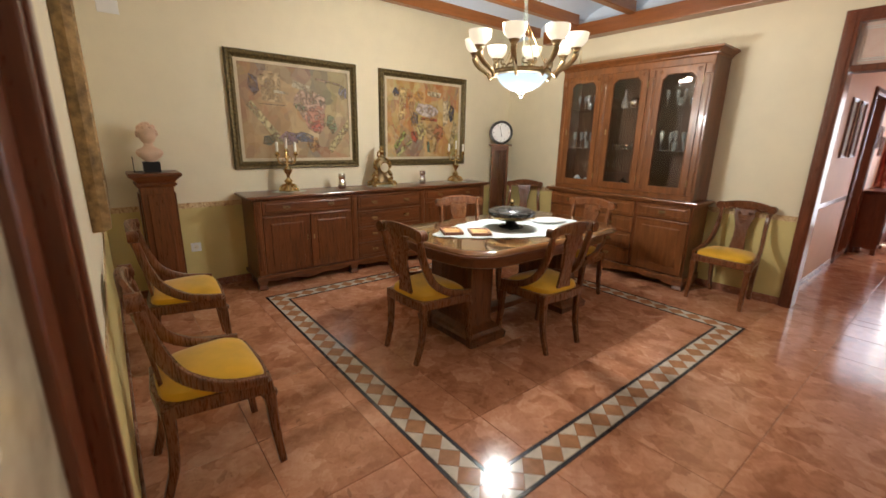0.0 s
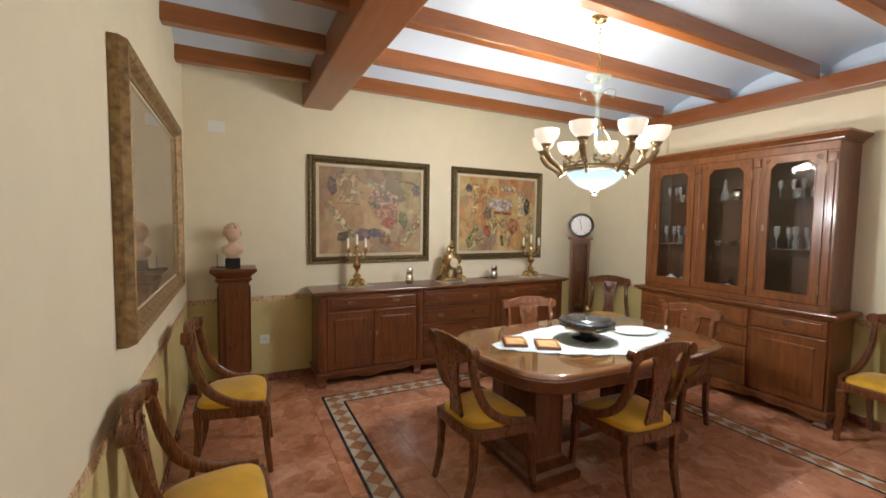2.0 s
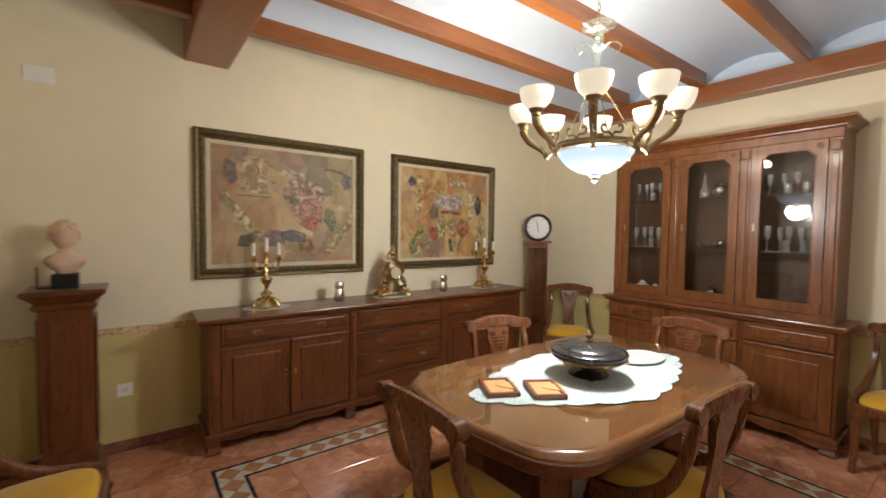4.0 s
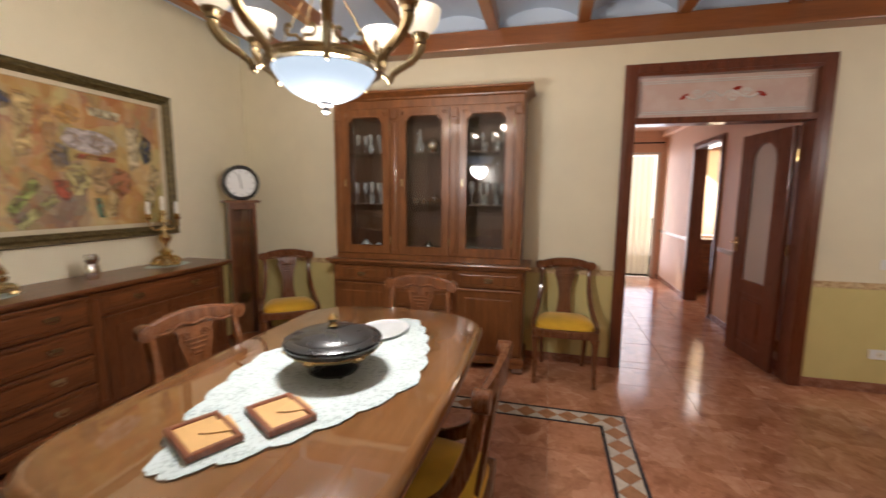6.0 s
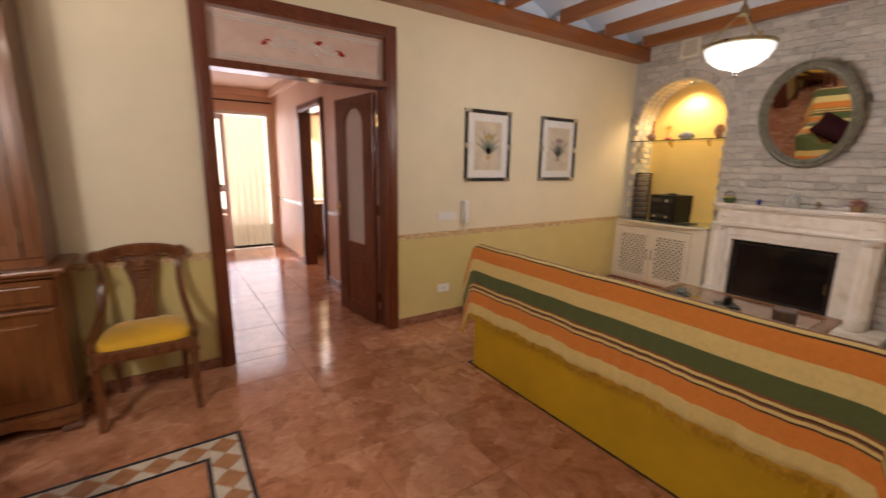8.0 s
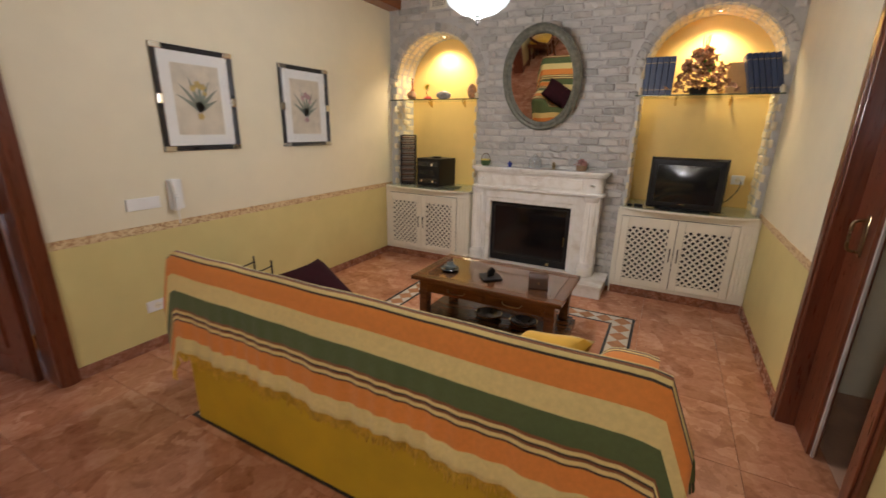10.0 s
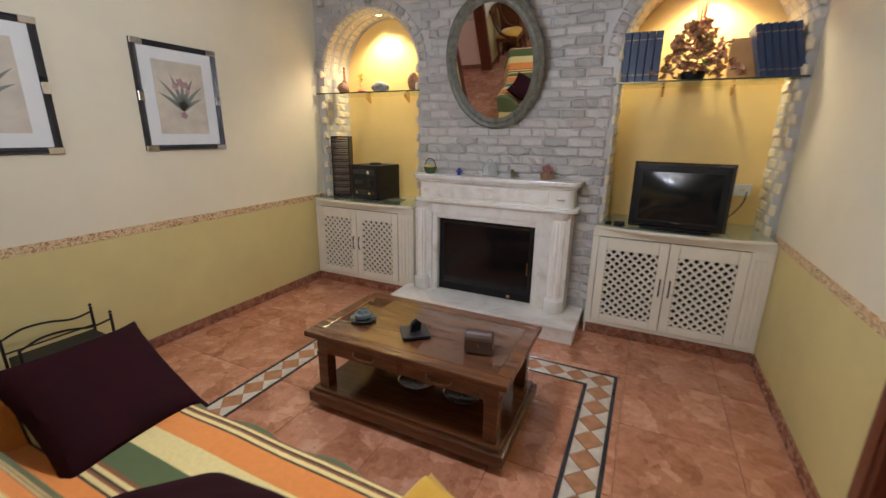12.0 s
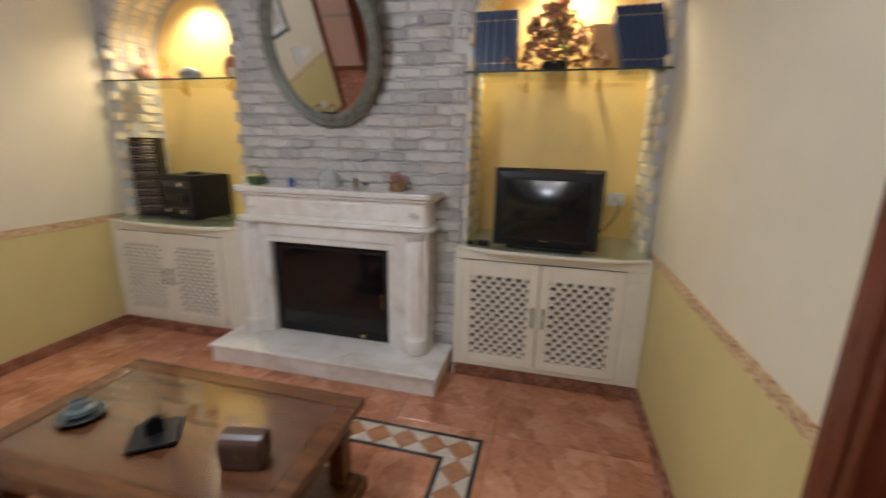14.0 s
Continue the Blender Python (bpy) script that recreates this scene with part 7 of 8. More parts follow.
def shelf_poly(x0, x1, y, r):
    pts = [(x0, YS), (x1, YS)]
    for i in range(7):
        a = radians(90 * i / 6)
        pts.append((x1 - r + r * math.cos(a), y - r + r * math.sin(a)))
    for i in range(7):
        a = radians(90 + 90 * i / 6)
        pts.append((x0 + r + r * math.cos(a), y - r + r * math.sin(a)))
    return pts


part("mantel_shelf", prism(prism(bmesh.new(), shelf_poly(MX0, MX1, MY + 0.02, 0.07), 1.078, 1.11, 0.006, seg=2), shelf_poly(MX0 + 0.02, MX1 - 0.02, MY, 0.06), 1.055, 1.079, 0.006), MARBLE, fp, "thin marble shelf")
bm = prism(bmesh.new(), shelf_poly(MX0 + 0.045, MX1 - 0.045, MY - 0.025, 0.06), 0.915, 1.056)
B(bm, 2.36, 3.25, MY - 0.030, MY - 0.018, 0.94, 1.035, 0.005)
for sx in (MX0 + 0.13, MX1 - 0.13):
    lathe(bm, [(0, 0), (0.03, 0.0), (0.02, 0.01), (0, 0.014)], 12, (sx, MY - 0.02, 0.985))
rg = [(2.81 + 0.04 * math.cos(2 * math.pi * i / 24), MY - 0.018, 0.987 + 0.04 * math.sin(2 * math.pi * i / 24)) for i in range(24)]
tube(bm, rg, 0.008, 6, closed=True, up=(0, 1, 0))
part("frieze", bm, MARBLE, fp)
part("lower_moulding", prism(bmesh.new(), shelf_poly(MX0 + 0.01, MX1 - 0.01, MY + 0.0, 0.06), 0.888, 0.916, 0.008, seg=2), MARBLE, fp)
FO0, FO1, FZ = 2.40, 3.31, 0.80
for a, b2 in ((MX0 + 0.05, FO0), (FO1, MX1 - 0.05)):
    bm = prism(bmesh.new(), [(a, YS), (b2, YS), (b2, MY - 0.03), (a, MY - 0.03)], 0.122, 0.888)
    cxm = (a + b2) / 2 + (-0.03 if a < 2.5 else 0.03)
    jb = part("jamb", bm, MARBLE, fp)
    part("column", tube(bmesh.new(), [(cxm, MY - 0.04, 0.25), (cxm, MY - 0.04, 0.84)], 0.055, 20), MARBLE, jb, smooth=True)
    for i in range(9):
        t = radians(-10 + 25 * i)
        part("flute", tube(bmesh.new(), [(cxm + 0.055 * math.cos(t), MY - 0.04 + 0.055 * math.sin(t), 0.27), (cxm + 0.055 * math.cos(t), MY - 0.04 + 0.055 * math.sin(t), 0.82)], 0.005, 5), MARBLE, jb, smooth=True)
    bm = bmesh.new()
    lathe(bm, [(0.06, 0.122), (0.075, 0.13), (0.075, 0.22), (0.062, 0.235), (0.058, 0.25)], 20, (cxm, MY - 0.04, 0))
    part("column_base", bm, MARBLE, jb, smooth=True)
    part("column_capital", lathe(bmesh.new(), [(0.058, 0.84), (0.066, 0.85), (0.07, 0.888)], 20, (cxm, MY - 0.04, 0)), MARBLE, jb, smooth=True)
bm = box(FO0, FO1, YS, MY - 0.035, FZ, 0.888)
B(bm, FO0 - 0.002, FO0 + 0.045, MY - 0.10, MY - 0.045, 0.122, FZ, 0.006)
B(bm, FO1 - 0.045, FO1 + 0.002, MY - 0.10, MY - 0.045, 0.122, FZ, 0.006)
B(bm, FO0 + 0.045, FO1 - 0.045, MY - 0.10, MY - 0.045, FZ - 0.045, FZ, 0.006)
part("lintel", bm, MARBLE, fp)
bm = box(FO0 + 0.045, FO1 - 0.045, YS + 0.01, MY - 0.10, 0.124, FZ - 0.045)
ins = part("insert", bm, BLACK, fp, "black fireplace insert with glass door")
part("insert_glass", box(FO0 + 0.09, FO1 - 0.09, MY - 0.0995, MY - 0.094, 0.20, FZ - 0.09), plain("dark_fire_glass", (0.006, 0.006, 0.007), 0.10, var=0.2), ins)
bm = bmesh.new()
for a, b2, c0, c1 in ((FO0 + 0.075, FO1 - 0.075, 0.185, 0.20), (FO0 + 0.075, FO1 - 0.075, FZ - 0.09, FZ - 0.075), (FO0 + 0.075, FO0 + 0.09, 0.20, FZ - 0.09), (FO1 - 0.09, FO1 - 0.075, 0.20, FZ - 0.09)):
    B(bm, a, b2, MY - 0.0995, MY - 0.088, c0, c1, 0.002)
part("insert_door_frame", bm, IRON, ins)
part("insert_knob", box(2.62, 2.65, MY - 0.088, MY - 0.075, 0.145, 0.17, 0.003), BRASS, ins)
part("insert_handle", box(2.49, 2.50, MY - 0.088, MY - 0.07, 0.36, 0.46, 0.003), BRASS, ins)


def tag1(ob, label, cat, group=""):
    return tagged(ob, label, cat, group)


# mantel ornaments
MZ = 1.1105
bk = thing("wicker_basket", "small green basket with handle and yellow flowers on the mantel", "basket", pose(3.36, -4.15, MZ))
part("body", lathe(bmesh.new(), [(0, 0), (0.035, 0), (0.05, 0.03), (0.055, 0.05), (0.05, 0.05), (0.03, 0.006), (0, 0.006)], 18), plain("green_wicker", (0.05, 0.09, 0.03), 0.8, bumps=0.8, bscale=70), bk, smooth=True)
part("handle", tube(bmesh.new(), [(0.05 * math.cos(a), 0, 0.045 + 0.075 * math.sin(a)) for a in [math.pi * i / 14 for i in range(15)]], 0.004, 6, up=(0, 1, 0)), plain("brown_wicker", (0.12, 0.06, 0.03), 0.8), bk, smooth=True)
bm = bmesh.new()
for i in range(9):
    lathe(bm, [(0, -0.01), (0.016, 0), (0, 0.014)], 7, (0.035 * math.cos(i * 2.4) * (0.3 + i / 10), 0.035 * math.sin(i * 2.4) * (0.3 + i / 10), 0.055))
part("flowers", bm, plain("pale_yellow_petals", (0.62, 0.50, 0.14), 0.8), bk)
bm = lathe(bmesh.new(), [(0, 0), (0.02, 0), (0.014, 0.012), (0.022, 0.03), (0.012, 0.04), (0.014, 0.052), (0, 0.058)], 10, (3.09, -4.13, MZ))
tube(bm, [(3.065, -4.13, MZ + 0.035), (3.115, -4.13, MZ + 0.03)], 0.006, 6)
tag1(part("blue_figurine", bm, plain("cobalt_glass", (0.02, 0.04, 0.25), 0.15), smooth=True), "tiny cobalt blue animal figurine on the mantel", "figurine")
tag1(part("glass_jar", lathe(bmesh.new(), [(0, 0), (0.058, 0), (0.06, 0.01), (0.06, 0.075), (0.045, 0.10), (0.02, 0.112), (0.018, 0.13), (0.014, 0.13), (0.016, 0.11), (0.042, 0.096), (0.056, 0.072), (0.056, 0.012), (0, 0.006)], 24, (2.84, -4.15, MZ)), CRYSTAL, smooth=True), "clear glass jar standing on the mantel", "jar")
bm = lathe(bmesh.new(), [(0, 0), (0.022, 0), (0.012, 0.015), (0.02, 0.035), (0.01, 0.05), (0.016, 0.06), (0, 0.07)], 9, (2.655, -4.14, MZ))
tag1(part("bronze_figurine", bm, OLDBRASS, smooth=True), "tiny bronze figurine standing on the mantel", "figurine")
fb = thing("flower_pot", "small wooden pot of dried pink flowers on the mantel", "flower pot", pose(2.40, -4.15, MZ))
part("pot", lathe(bmesh.new(), [(0, 0), (0.045, 0), (0.052, 0.05), (0.045, 0.052), (0, 0.045)], 10), plain("barky_wood", (0.22, 0.13, 0.07), 0.8, bumps=0.6), fb)


def blob_cluster(r, h, n, size, seed, zc=0.0, leaf=False):
    """Many small cupped petals or leaves in a mound."""
    bm = bmesh.new()
    rr = random.Random(seed)
    for i in range(n):
        a, t = rr.uniform(0, 2 * math.pi), rr.random()
        rad = r * math.sqrt(rr.random()) * (1 - 0.8 * t) * (1 + 0.25 * math.sin(3 * a + 9 * t))
        c = Vector((rad * math.cos(a), rad * math.sin(a), zc + h * t))
        mrot = Euler((rr.uniform(-1, 1), rr.uniform(-1, 1), rr.uniform(0, 6.28))).to_matrix()
        s = size * rr.uniform(0.6, 1.2)
        pts = [(-s, 0, 0), (-0.3 * s, 0.5 * s, 0.15 * s), (0.5 * s, 0.45 * s, 0), (s, 0, 0.3 * s), (0.5 * s, -0.45 * s, 0), (-0.3 * s, -0.5 * s, 0.15 * s)]
        vs = [bm.verts.new(c + mrot @ Vector(p)) for p in pts]
        m0 = bm.verts.new(c + mrot @ Vector((0, 0, -0.25 * s)))
        for q in range(6):
            bm.faces.new((vs[q], vs[(q + 1) % 6], m0))
    return bm


part("petals", blob_cluster(0.065, 0.05, 120, 0.016, 3, 0.05), plain("dried_pink_petals", (0.42, 0.20, 0.17), 0.85, var=0.4, scale=60), fb, "dried pink flowers", "stuff")

# ---- oval mirror ----
mi = thing("oval_mirror", "oval mirror in a wide grey-green carved frame on the brick", "mirror", pose(2.83, YS + 0.135, 1.915, 15.5, 0, 180))


def oval(rx, rz, n=56, y=0.0):
    return [(rx * math.cos(2 * math.pi * i / n), y, rz * math.sin(2 * math.pi * i / n)) for i in range(n)]


FRG = plain("grey_green_carved_frame", (0.14, 0.14, 0.11), 0.5, 0.2, var=0.4, scale=25, bumps=0.6, bscale=45)
bm = bmesh.new()
rings = []
for k in range(56):
    a = 2 * math.pi * k / 56
    ca, sa = math.cos(a), math.sin(a)
    rings.append([bm.verts.new(((0.365 - o) * ca, -d, (0.46 - o) * sa)) for o, d in ((0, 0), (0.002, 0.03), (0.02, 0.042), (0.04, 0.03), (0.055, 0.035), (0.075, 0.022), (0.08, 0.012), (0.08, 0.0))])
for k in range(56):
    a, b2 = rings[k], rings[(k + 1) % 56]
    for q in range(8):
        j = (q + 1) % 8
        bm.faces.new((a[q], a[j], b2[j], b2[q]))
part("frame", bm, FRG, mi, smooth=True)
part("glass", prism(bmesh.new(), [(p[0], p[2]) for p in oval(0.29, 0.385)], -0.014, -0.008, axis="y"), MIRROR, mi, "mirror glass")
part("hanging_wire", tube(bmesh.new(), [(0, 0.002, 0.44), (0, -0.02 + 0.06, 0.52)], 0.003, 6), IRON, mi)

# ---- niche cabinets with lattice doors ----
# Near-black colour stands for the shade behind the lattice doors.
SHADED_IN = plain("dark_cupboard_inside", (0.02, 0.018, 0.015), 0.8)


def niche_cabinet(name, x0, x1, pil_w0, pil_w1, label):
    c = thing(name, label, "cabinet")
    yf = YS + 0.135
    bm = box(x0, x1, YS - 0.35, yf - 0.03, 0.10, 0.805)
    part("carcass", bm, SHADED_IN, c)
    for sx0, sx1 in ((x0 - 0.012, x0 - 0.0005), (x1 + 0.0005, x1 + 0.012)):
        part("side_panel", box(sx0, sx1, YS - 0.35, yf - 0.001, 0.0, 0.799, 0.002), WHITEPAINT, c)
    bm = box(x0, x1, YS - 0.35, yf + 0.004, 0.0, 0.075, 0.0)
    part("plinth", bm, SKIRT, c)
    bm = box(x0, x1, yf - 0.03, yf, 0.076, 0.105, 0.003)
    B(bm, x0, x1, yf - 0.03, yf, 0.745, 0.80, 0.004)
    for a, b2 in ((x0, x0 + pil_w0), (x1 - pil_w1, x1)):
        B(bm, a, b2, yf - 0.03, yf + 0.004, 0.105, 0.745, 0.003)
        if b2 - a > 0.06:
            for q in range(3):
                xx = a + (b2 - a) * (q + 1) / 4
                tube(bm, [(xx, yf + 0.004, 0.16), (xx, yf + 0.004, 0.70)], 0.007, 6)
    part("face_frame", bm, WHITEPAINT, c)
    pts = [(x0 - 0.0, YS - 0.355), (x1, YS - 0.355)]
    n = 24
    for i in range(n + 1):
        u = i / n
        bulge = 0.055 * min(1, 6 * u, 6 * (1 - u)) - 0.012 * math.cos(u * math.pi * 2)
        pts.append((x1 - (x1 - x0) * u, yf + 0.012 + max(0.0, bulge)))
    part("top_board", prism(bmesh.new(), pts, 0.800, 0.822, 0.004), WHITEPAINT, c)
    pts2 = [(px, py - 0.004 if py > YS else py) for px, py in pts]
    part("glass_top", prism(bmesh.new(), pts2, 0.8225, 0.830), GLASSG, c, "green-edged glass sheet")
    a, b2 = x0 + pil_w0 + 0.003, x1 - pil_w1 - 0.003
    mid = (a + b2) / 2
    for k, (d0, d1) in enumerate(((a, mid - 0.002), (mid + 0.002, b2))):
        s = 0.058
        bm = bmesh.new()
        for q in ((d0, d0 + s, 0.108, 0.742), (d1 - s, d1, 0.108, 0.742), (d0 + s, d1 - s, 0.108, 0.108 + s), (d0 + s, d1 - s, 0.742 - s * 1.5, 0.742)):
            B(bm, q[0], q[1], yf - 0.004, yf + 0.014, q[2], q[3], 0.004)
        d = part("door", bm, WHITEPAINT, c)
        bm = bmesh.new()
        gx0, gx1, gz0, gz1 = d0 + s, d1 - s, 0.108 + s, 0.742 - s * 1.5
        pitch, w = 0.056, 0.0100
        for sgn in (1, -1):
            span = (gx1 - gx0) + (gz1 - gz0)
            for q in range(-40, 60):
                off = q * pitch
                # line: z - gz0 = sgn * (x - gx0) + off
                pts3 = []
                for xx in (gx0, gx1):
                    zz = gz0 + sgn * (xx - gx0) + off
                    if gz0 <= zz <= gz1:
                        pts3.append((xx, zz))
                for zz in (gz0, gz1):
                    xx = gx0 + sgn * (zz - gz0 - off)
                    if gx0 < xx < gx1:
                        pts3.append((xx, zz))
                if len(pts3) >= 2:
                    p, r = pts3[0], pts3[-1]
                    if math.dist(p, r) > 0.01:
                        yy = yf + 0.001 + (0.003 if sgn > 0 else 0)
                        tube(bm, [(p[0], yy, p[1]), (r[0], yy, r[1])], w, 4, flat=1.0)
        part("lattice", bm, WHITEPAINT, d, "ivory diagonal lattice")
        hx = d1 - 0.028 if k == 0 else d0 + 0.028
        part("handle", tube(bmesh.new(), smooth_path([(hx, yf + 0.014, 0.37), (hx, yf + 0.03, 0.385), (hx, yf + 0.032, 0.43), (hx, yf + 0.03, 0.475), (hx, yf + 0.014, 0.49)], 3), 0.005, 6), IRON, d, "dark bow handle")
    return c


niche_cabinet("niche_cabinet", 3.52, 4.585, 0.14, 0.03, "ivory built-in cabinet with two lattice doors in the niche")
niche_cabinet("niche_cabinet", 0.985, 2.02, 0.11, 0.03, "ivory built-in cabinet with lattice doors under the television")
# glass shelves on brackets
for x0, x1 in ((3.50, 4.585), (0.99, 2.03)):
    sh = thing("glass_shelf", "green-edged glass shelf on brass brackets in the arched niche", "shelf", None, "glass shelves")
    part("glass", box(x0, x1, YS - 0.355, YS + 0.03, 1.760, 1.770, 0.001), GLASSG, sh)
    part("glass_edge", box(x0, x1, YS + 0.0302, YS + 0.032, 1.760, 1.770), plain("dark_green_glass_edge", (0.035, 0.06, 0.04), 0.15), sh, "dark green polished edge")
    for u in (0.3, 0.7):
        bx = x0 + (x1 - x0) * u
        part("bracket", prism(bmesh.new(), [(YS - 0.36, 1.70), (YS - 0.36, 1.759), (YS - 0.28, 1.759), (YS - 0.28, 1.75)], bx - 0.008, bx + 0.008, axis="x"), BRASS, sh, "brass bracket")
SH = 1.7705
# television
tv = thing("television", "black tube television standing on the glass counter", "television", pose(1.54, YS + 0.13, 0.8305, 0, 0, 176) @ Matrix.Scale(1.09, 4))
W2 = 0.25
# local: +y is the back; the screen faces -y
bm = bmesh.new()
ring_stack(bm, [[(sx * w, y, zc + sz * hh) for sx, sz in ((-1, -1), (1, -1), (1, 1), (-1, 1))] for y, w, hh, zc in ((-0.036, 0.215, 0.155, 0.205), (-0.03, 0.240, 0.180, 0.205), (0.0, 0.258, 0.196, 0.206), (0.07, 0.255, 0.190, 0.205), (0.11, 0.23, 0.17, 0.20), (0.27, 0.15, 0.12, 0.18))])
part("housing", bm, BLACK, tv)
bm = bmesh.new()
n = 10
g = []
for j in range(n + 1):
    g.append([bm.verts.new((-0.205 + 0.41 * i / n, -0.037 - 0.012 * (1 - (2 * i / n - 1) ** 2) * (1 - (2 * j / n - 1) ** 2), 0.062 + 0.285 * j / n)) for i in range(n + 1)])
for j in range(n):
    for i in range(n):
        bm.faces.new((g[j][i], g[j][i + 1], g[j + 1][i + 1], g[j + 1][i]))
part("screen", bm, SCREEN, tv, "dark curved screen", smooth=True)
part("stand", box(-0.19, 0.19, -0.02, 0.18, 0.0, 0.02, 0.006), BLACK, tv)
part("badge", box(-0.02, 0.02, -0.0385, -0.034, 0.050, 0.054), SILVER, tv)
tag1(part("remote_control", box(1.925, 1.965, YS + 0.09, YS + 0.13, 0.8303, 0.848, 0.004), BLACK), "small black box lying beside the television", "remote control")
tag1(part("black_device", box(1.84, 1.91, YS + 0.08, YS + 0.14, 0.8303, 0.853, 0.004), BLACK), "small black device lying beside the television", "device")
tag1(part("tv_cable", tube(bmesh.new(), smooth_path([(1.10, YS - 0.352, 1.06), (1.12, YS - 0.32, 0.98), (1.20, YS - 0.28, 0.88), (1.32, YS - 0.25, 0.85), (1.42, YS - 0.22, 0.86)], 6), 0.004, 6), BLACK, smooth=True), "black cable from the wall socket to the television", "cable")
plate("wall_socket", "white double socket on the yellow niche wall", pose(1.13, YS - 0.36, 1.07, 0, 0, 180), 0.10, 0.08)
# shelf 2: books, plant
def book_row(x, n, w, h, d, label, lean=0, step=0.0):
    for i in range(n):
        bk = thing("bound_volume", label, "book", pose(x - i * (w + 0.003) , YS - 0.10, SH, 0, lean, 0), "bound volumes")
        part("cover", box(-w / 2, w / 2, -d / 2, d / 2, 0, h, 0.003), NAVY, bk)
        for z in (0.04, h - 0.05):
            part("spine_band", box(-w / 2 + 0.002, w / 2 - 0.002, d / 2 - 0.001, d / 2 + 0.0012, z, z + 0.004), OLDBRASS, bk)
        part("pages", box(-w / 2 + 0.004, w / 2 - 0.004, -d / 2 + 0.004, d / 2 - 0.008, h - 0.001, h + 0.0008), LINER, bk)


book_row(1.965, 5, 0.043, 0.30, 0.19, "navy bound volume upright on the glass shelf")
book_row(1.20, 6, 0.034, 0.30, 0.20, "navy bound volume leaning on the glass shelf", 14)
tag1(part("framed_photo", box(-0.09, 0.09, -0.006, 0.006, 0, 0.25, 0.003), TANBOX, m=pose(1.29, YS - 0.10, SH, 10, 0, 10)), "tan framed photograph leaning beside the books", "photo frame")
pl = thing("dried_flower_arrangement", "large brown dried flower arrangement in a dark pot", "flower arrangement", pose(1.56, YS - 0.14, SH))
part("pot", lathe(bmesh.new(), [(0, 0), (0.06, 0), (0.075, 0.05), (0.07, 0.06), (0, 0.055)], 18), BLACK, pl, smooth=True)
part("bloom", blob_cluster(0.27, 0.33, 330, 0.034, 11, 0.035), plain("dried_brown_petals", (0.34, 0.17, 0.09), 0.8, var=0.6, scale=35), pl, "dried brown and tan flowers", "stuff")
part("green_leaves", blob_cluster(0.16, 0.26, 16, 0.035, 12, 0.06), plain("bright_green_leaf", (0.10, 0.32, 0.05), 0.5, var=0.3), pl, "green leaves", "stuff")
bm = bmesh.new()
rr = random.Random(5)
for i in range(14):
    x, y = rr.uniform(-0.03, 0.03), rr.uniform(-0.02, 0.02)
    tube(bm, [(x * 0.3, y * 0.3, 0.28), (x, y, 0.42 + rr.uniform(0, 0.05))], 0.003, 5)
part("stems", bm, plain("orange_twigs", (0.50, 0.15, 0.05), 0.7), pl, "orange twigs")
# niche 1 things
ster = thing("stereo", "black compact stereo standing on the niche counter", "stereo", pose(4.09, YS + 0.0, 0.8305, 0, 0, 172) @ Matrix.Scale(1.14, 4))
part("housing", box(-0.14, 0.14, -0.02, 0.26, 0, 0.27, 0.006, 2), BLACK, ster)
for z in (0.05, 0.215):
    part("panel", box(-0.12, 0.12, -0.026, -0.019, z - 0.02, z + 0.022, 0.003), DARKGLOSS, ster)
part("volume_knob", tube(bmesh.new(), [(0.06, -0.035, 0.13), (0.06, -0.018, 0.13)], 0.028, 20), IRON, ster)
part("display", box(-0.10, 0.0, -0.023, -0.019, 0.115, 0.15), SCREEN, ster)
for kx, kz, kr in ((0.06, 0.215, 0.014), (-0.07, 0.05, 0.012), (0.07, 0.05, 0.012)):
    part("small_knob", tube(bmesh.new(), [(kx, -0.036, kz), (kx, -0.022, kz)], kr, 14), SILVER, ster, "silver knob")
part("top_disc", lathe(bmesh.new(), [(0, 0.27), (0.05, 0.27), (0.045, 0.285), (0, 0.29)], 20, (0.02, 0.10, 0)), BLACK, ster)
cd = thing("disc_rack", "tall dark rack filled with discs in the niche", "rack", pose(4.42, YS - 0.09, 0.8305, 0, 0, 205) @ Matrix.Scale(1.12, 4))
bm = box(-0.075, -0.068, -0.07, 0.07, 0, 0.50, 0.002)
B(bm, 0.068, 0.075, -0.07, 0.07, 0, 0.50, 0.002)
B(bm, -0.068, 0.068, -0.07, 0.07, 0, 0.012)
B(bm, -0.068, 0.068, -0.07, 0.07, 0.49, 0.50)
part("frame", bm, BLACK, cd)
DISCS = [plain("dark_disc_spine", (0.05, 0.035, 0.03), 0.3), plain("brown_disc_spine", (0.16, 0.07, 0.035), 0.3), plain("grey_disc_spine", (0.20, 0.19, 0.18), 0.3)]
for i in range(26):
    part("disc_case", box(-0.066, 0.066, -0.072, 0.06, 0.018 + i * 0.018, 0.028 + i * 0.018, 0.001), DISCS[i % 3], cd)
tag1(part("small_plate", box(3.72, 3.88, YS - 0.10, YS + 0.0, 0.8303, 0.838, 0.003), plain("olive_dish", (0.12, 0.13, 0.06), 0.4)), "flat dark dish lying on the niche counter", "dish")
tag1(part("bottle_vase", lathe(bmesh.new(), [(0, 0), (0.03, 0), (0.04, 0.03), (0.035, 0.07), (0.012, 0.13), (0.009, 0.22), (0.012, 0.235), (0, 0.235)], 16, (4.40, YS - 0.15, SH)), plain("brown_glaze", (0.26, 0.09, 0.04), 0.25, var=0.3), smooth=True), "slim brown glazed bottle vase on the shelf", "vase")
bm = bmesh.ops.create_icosphere
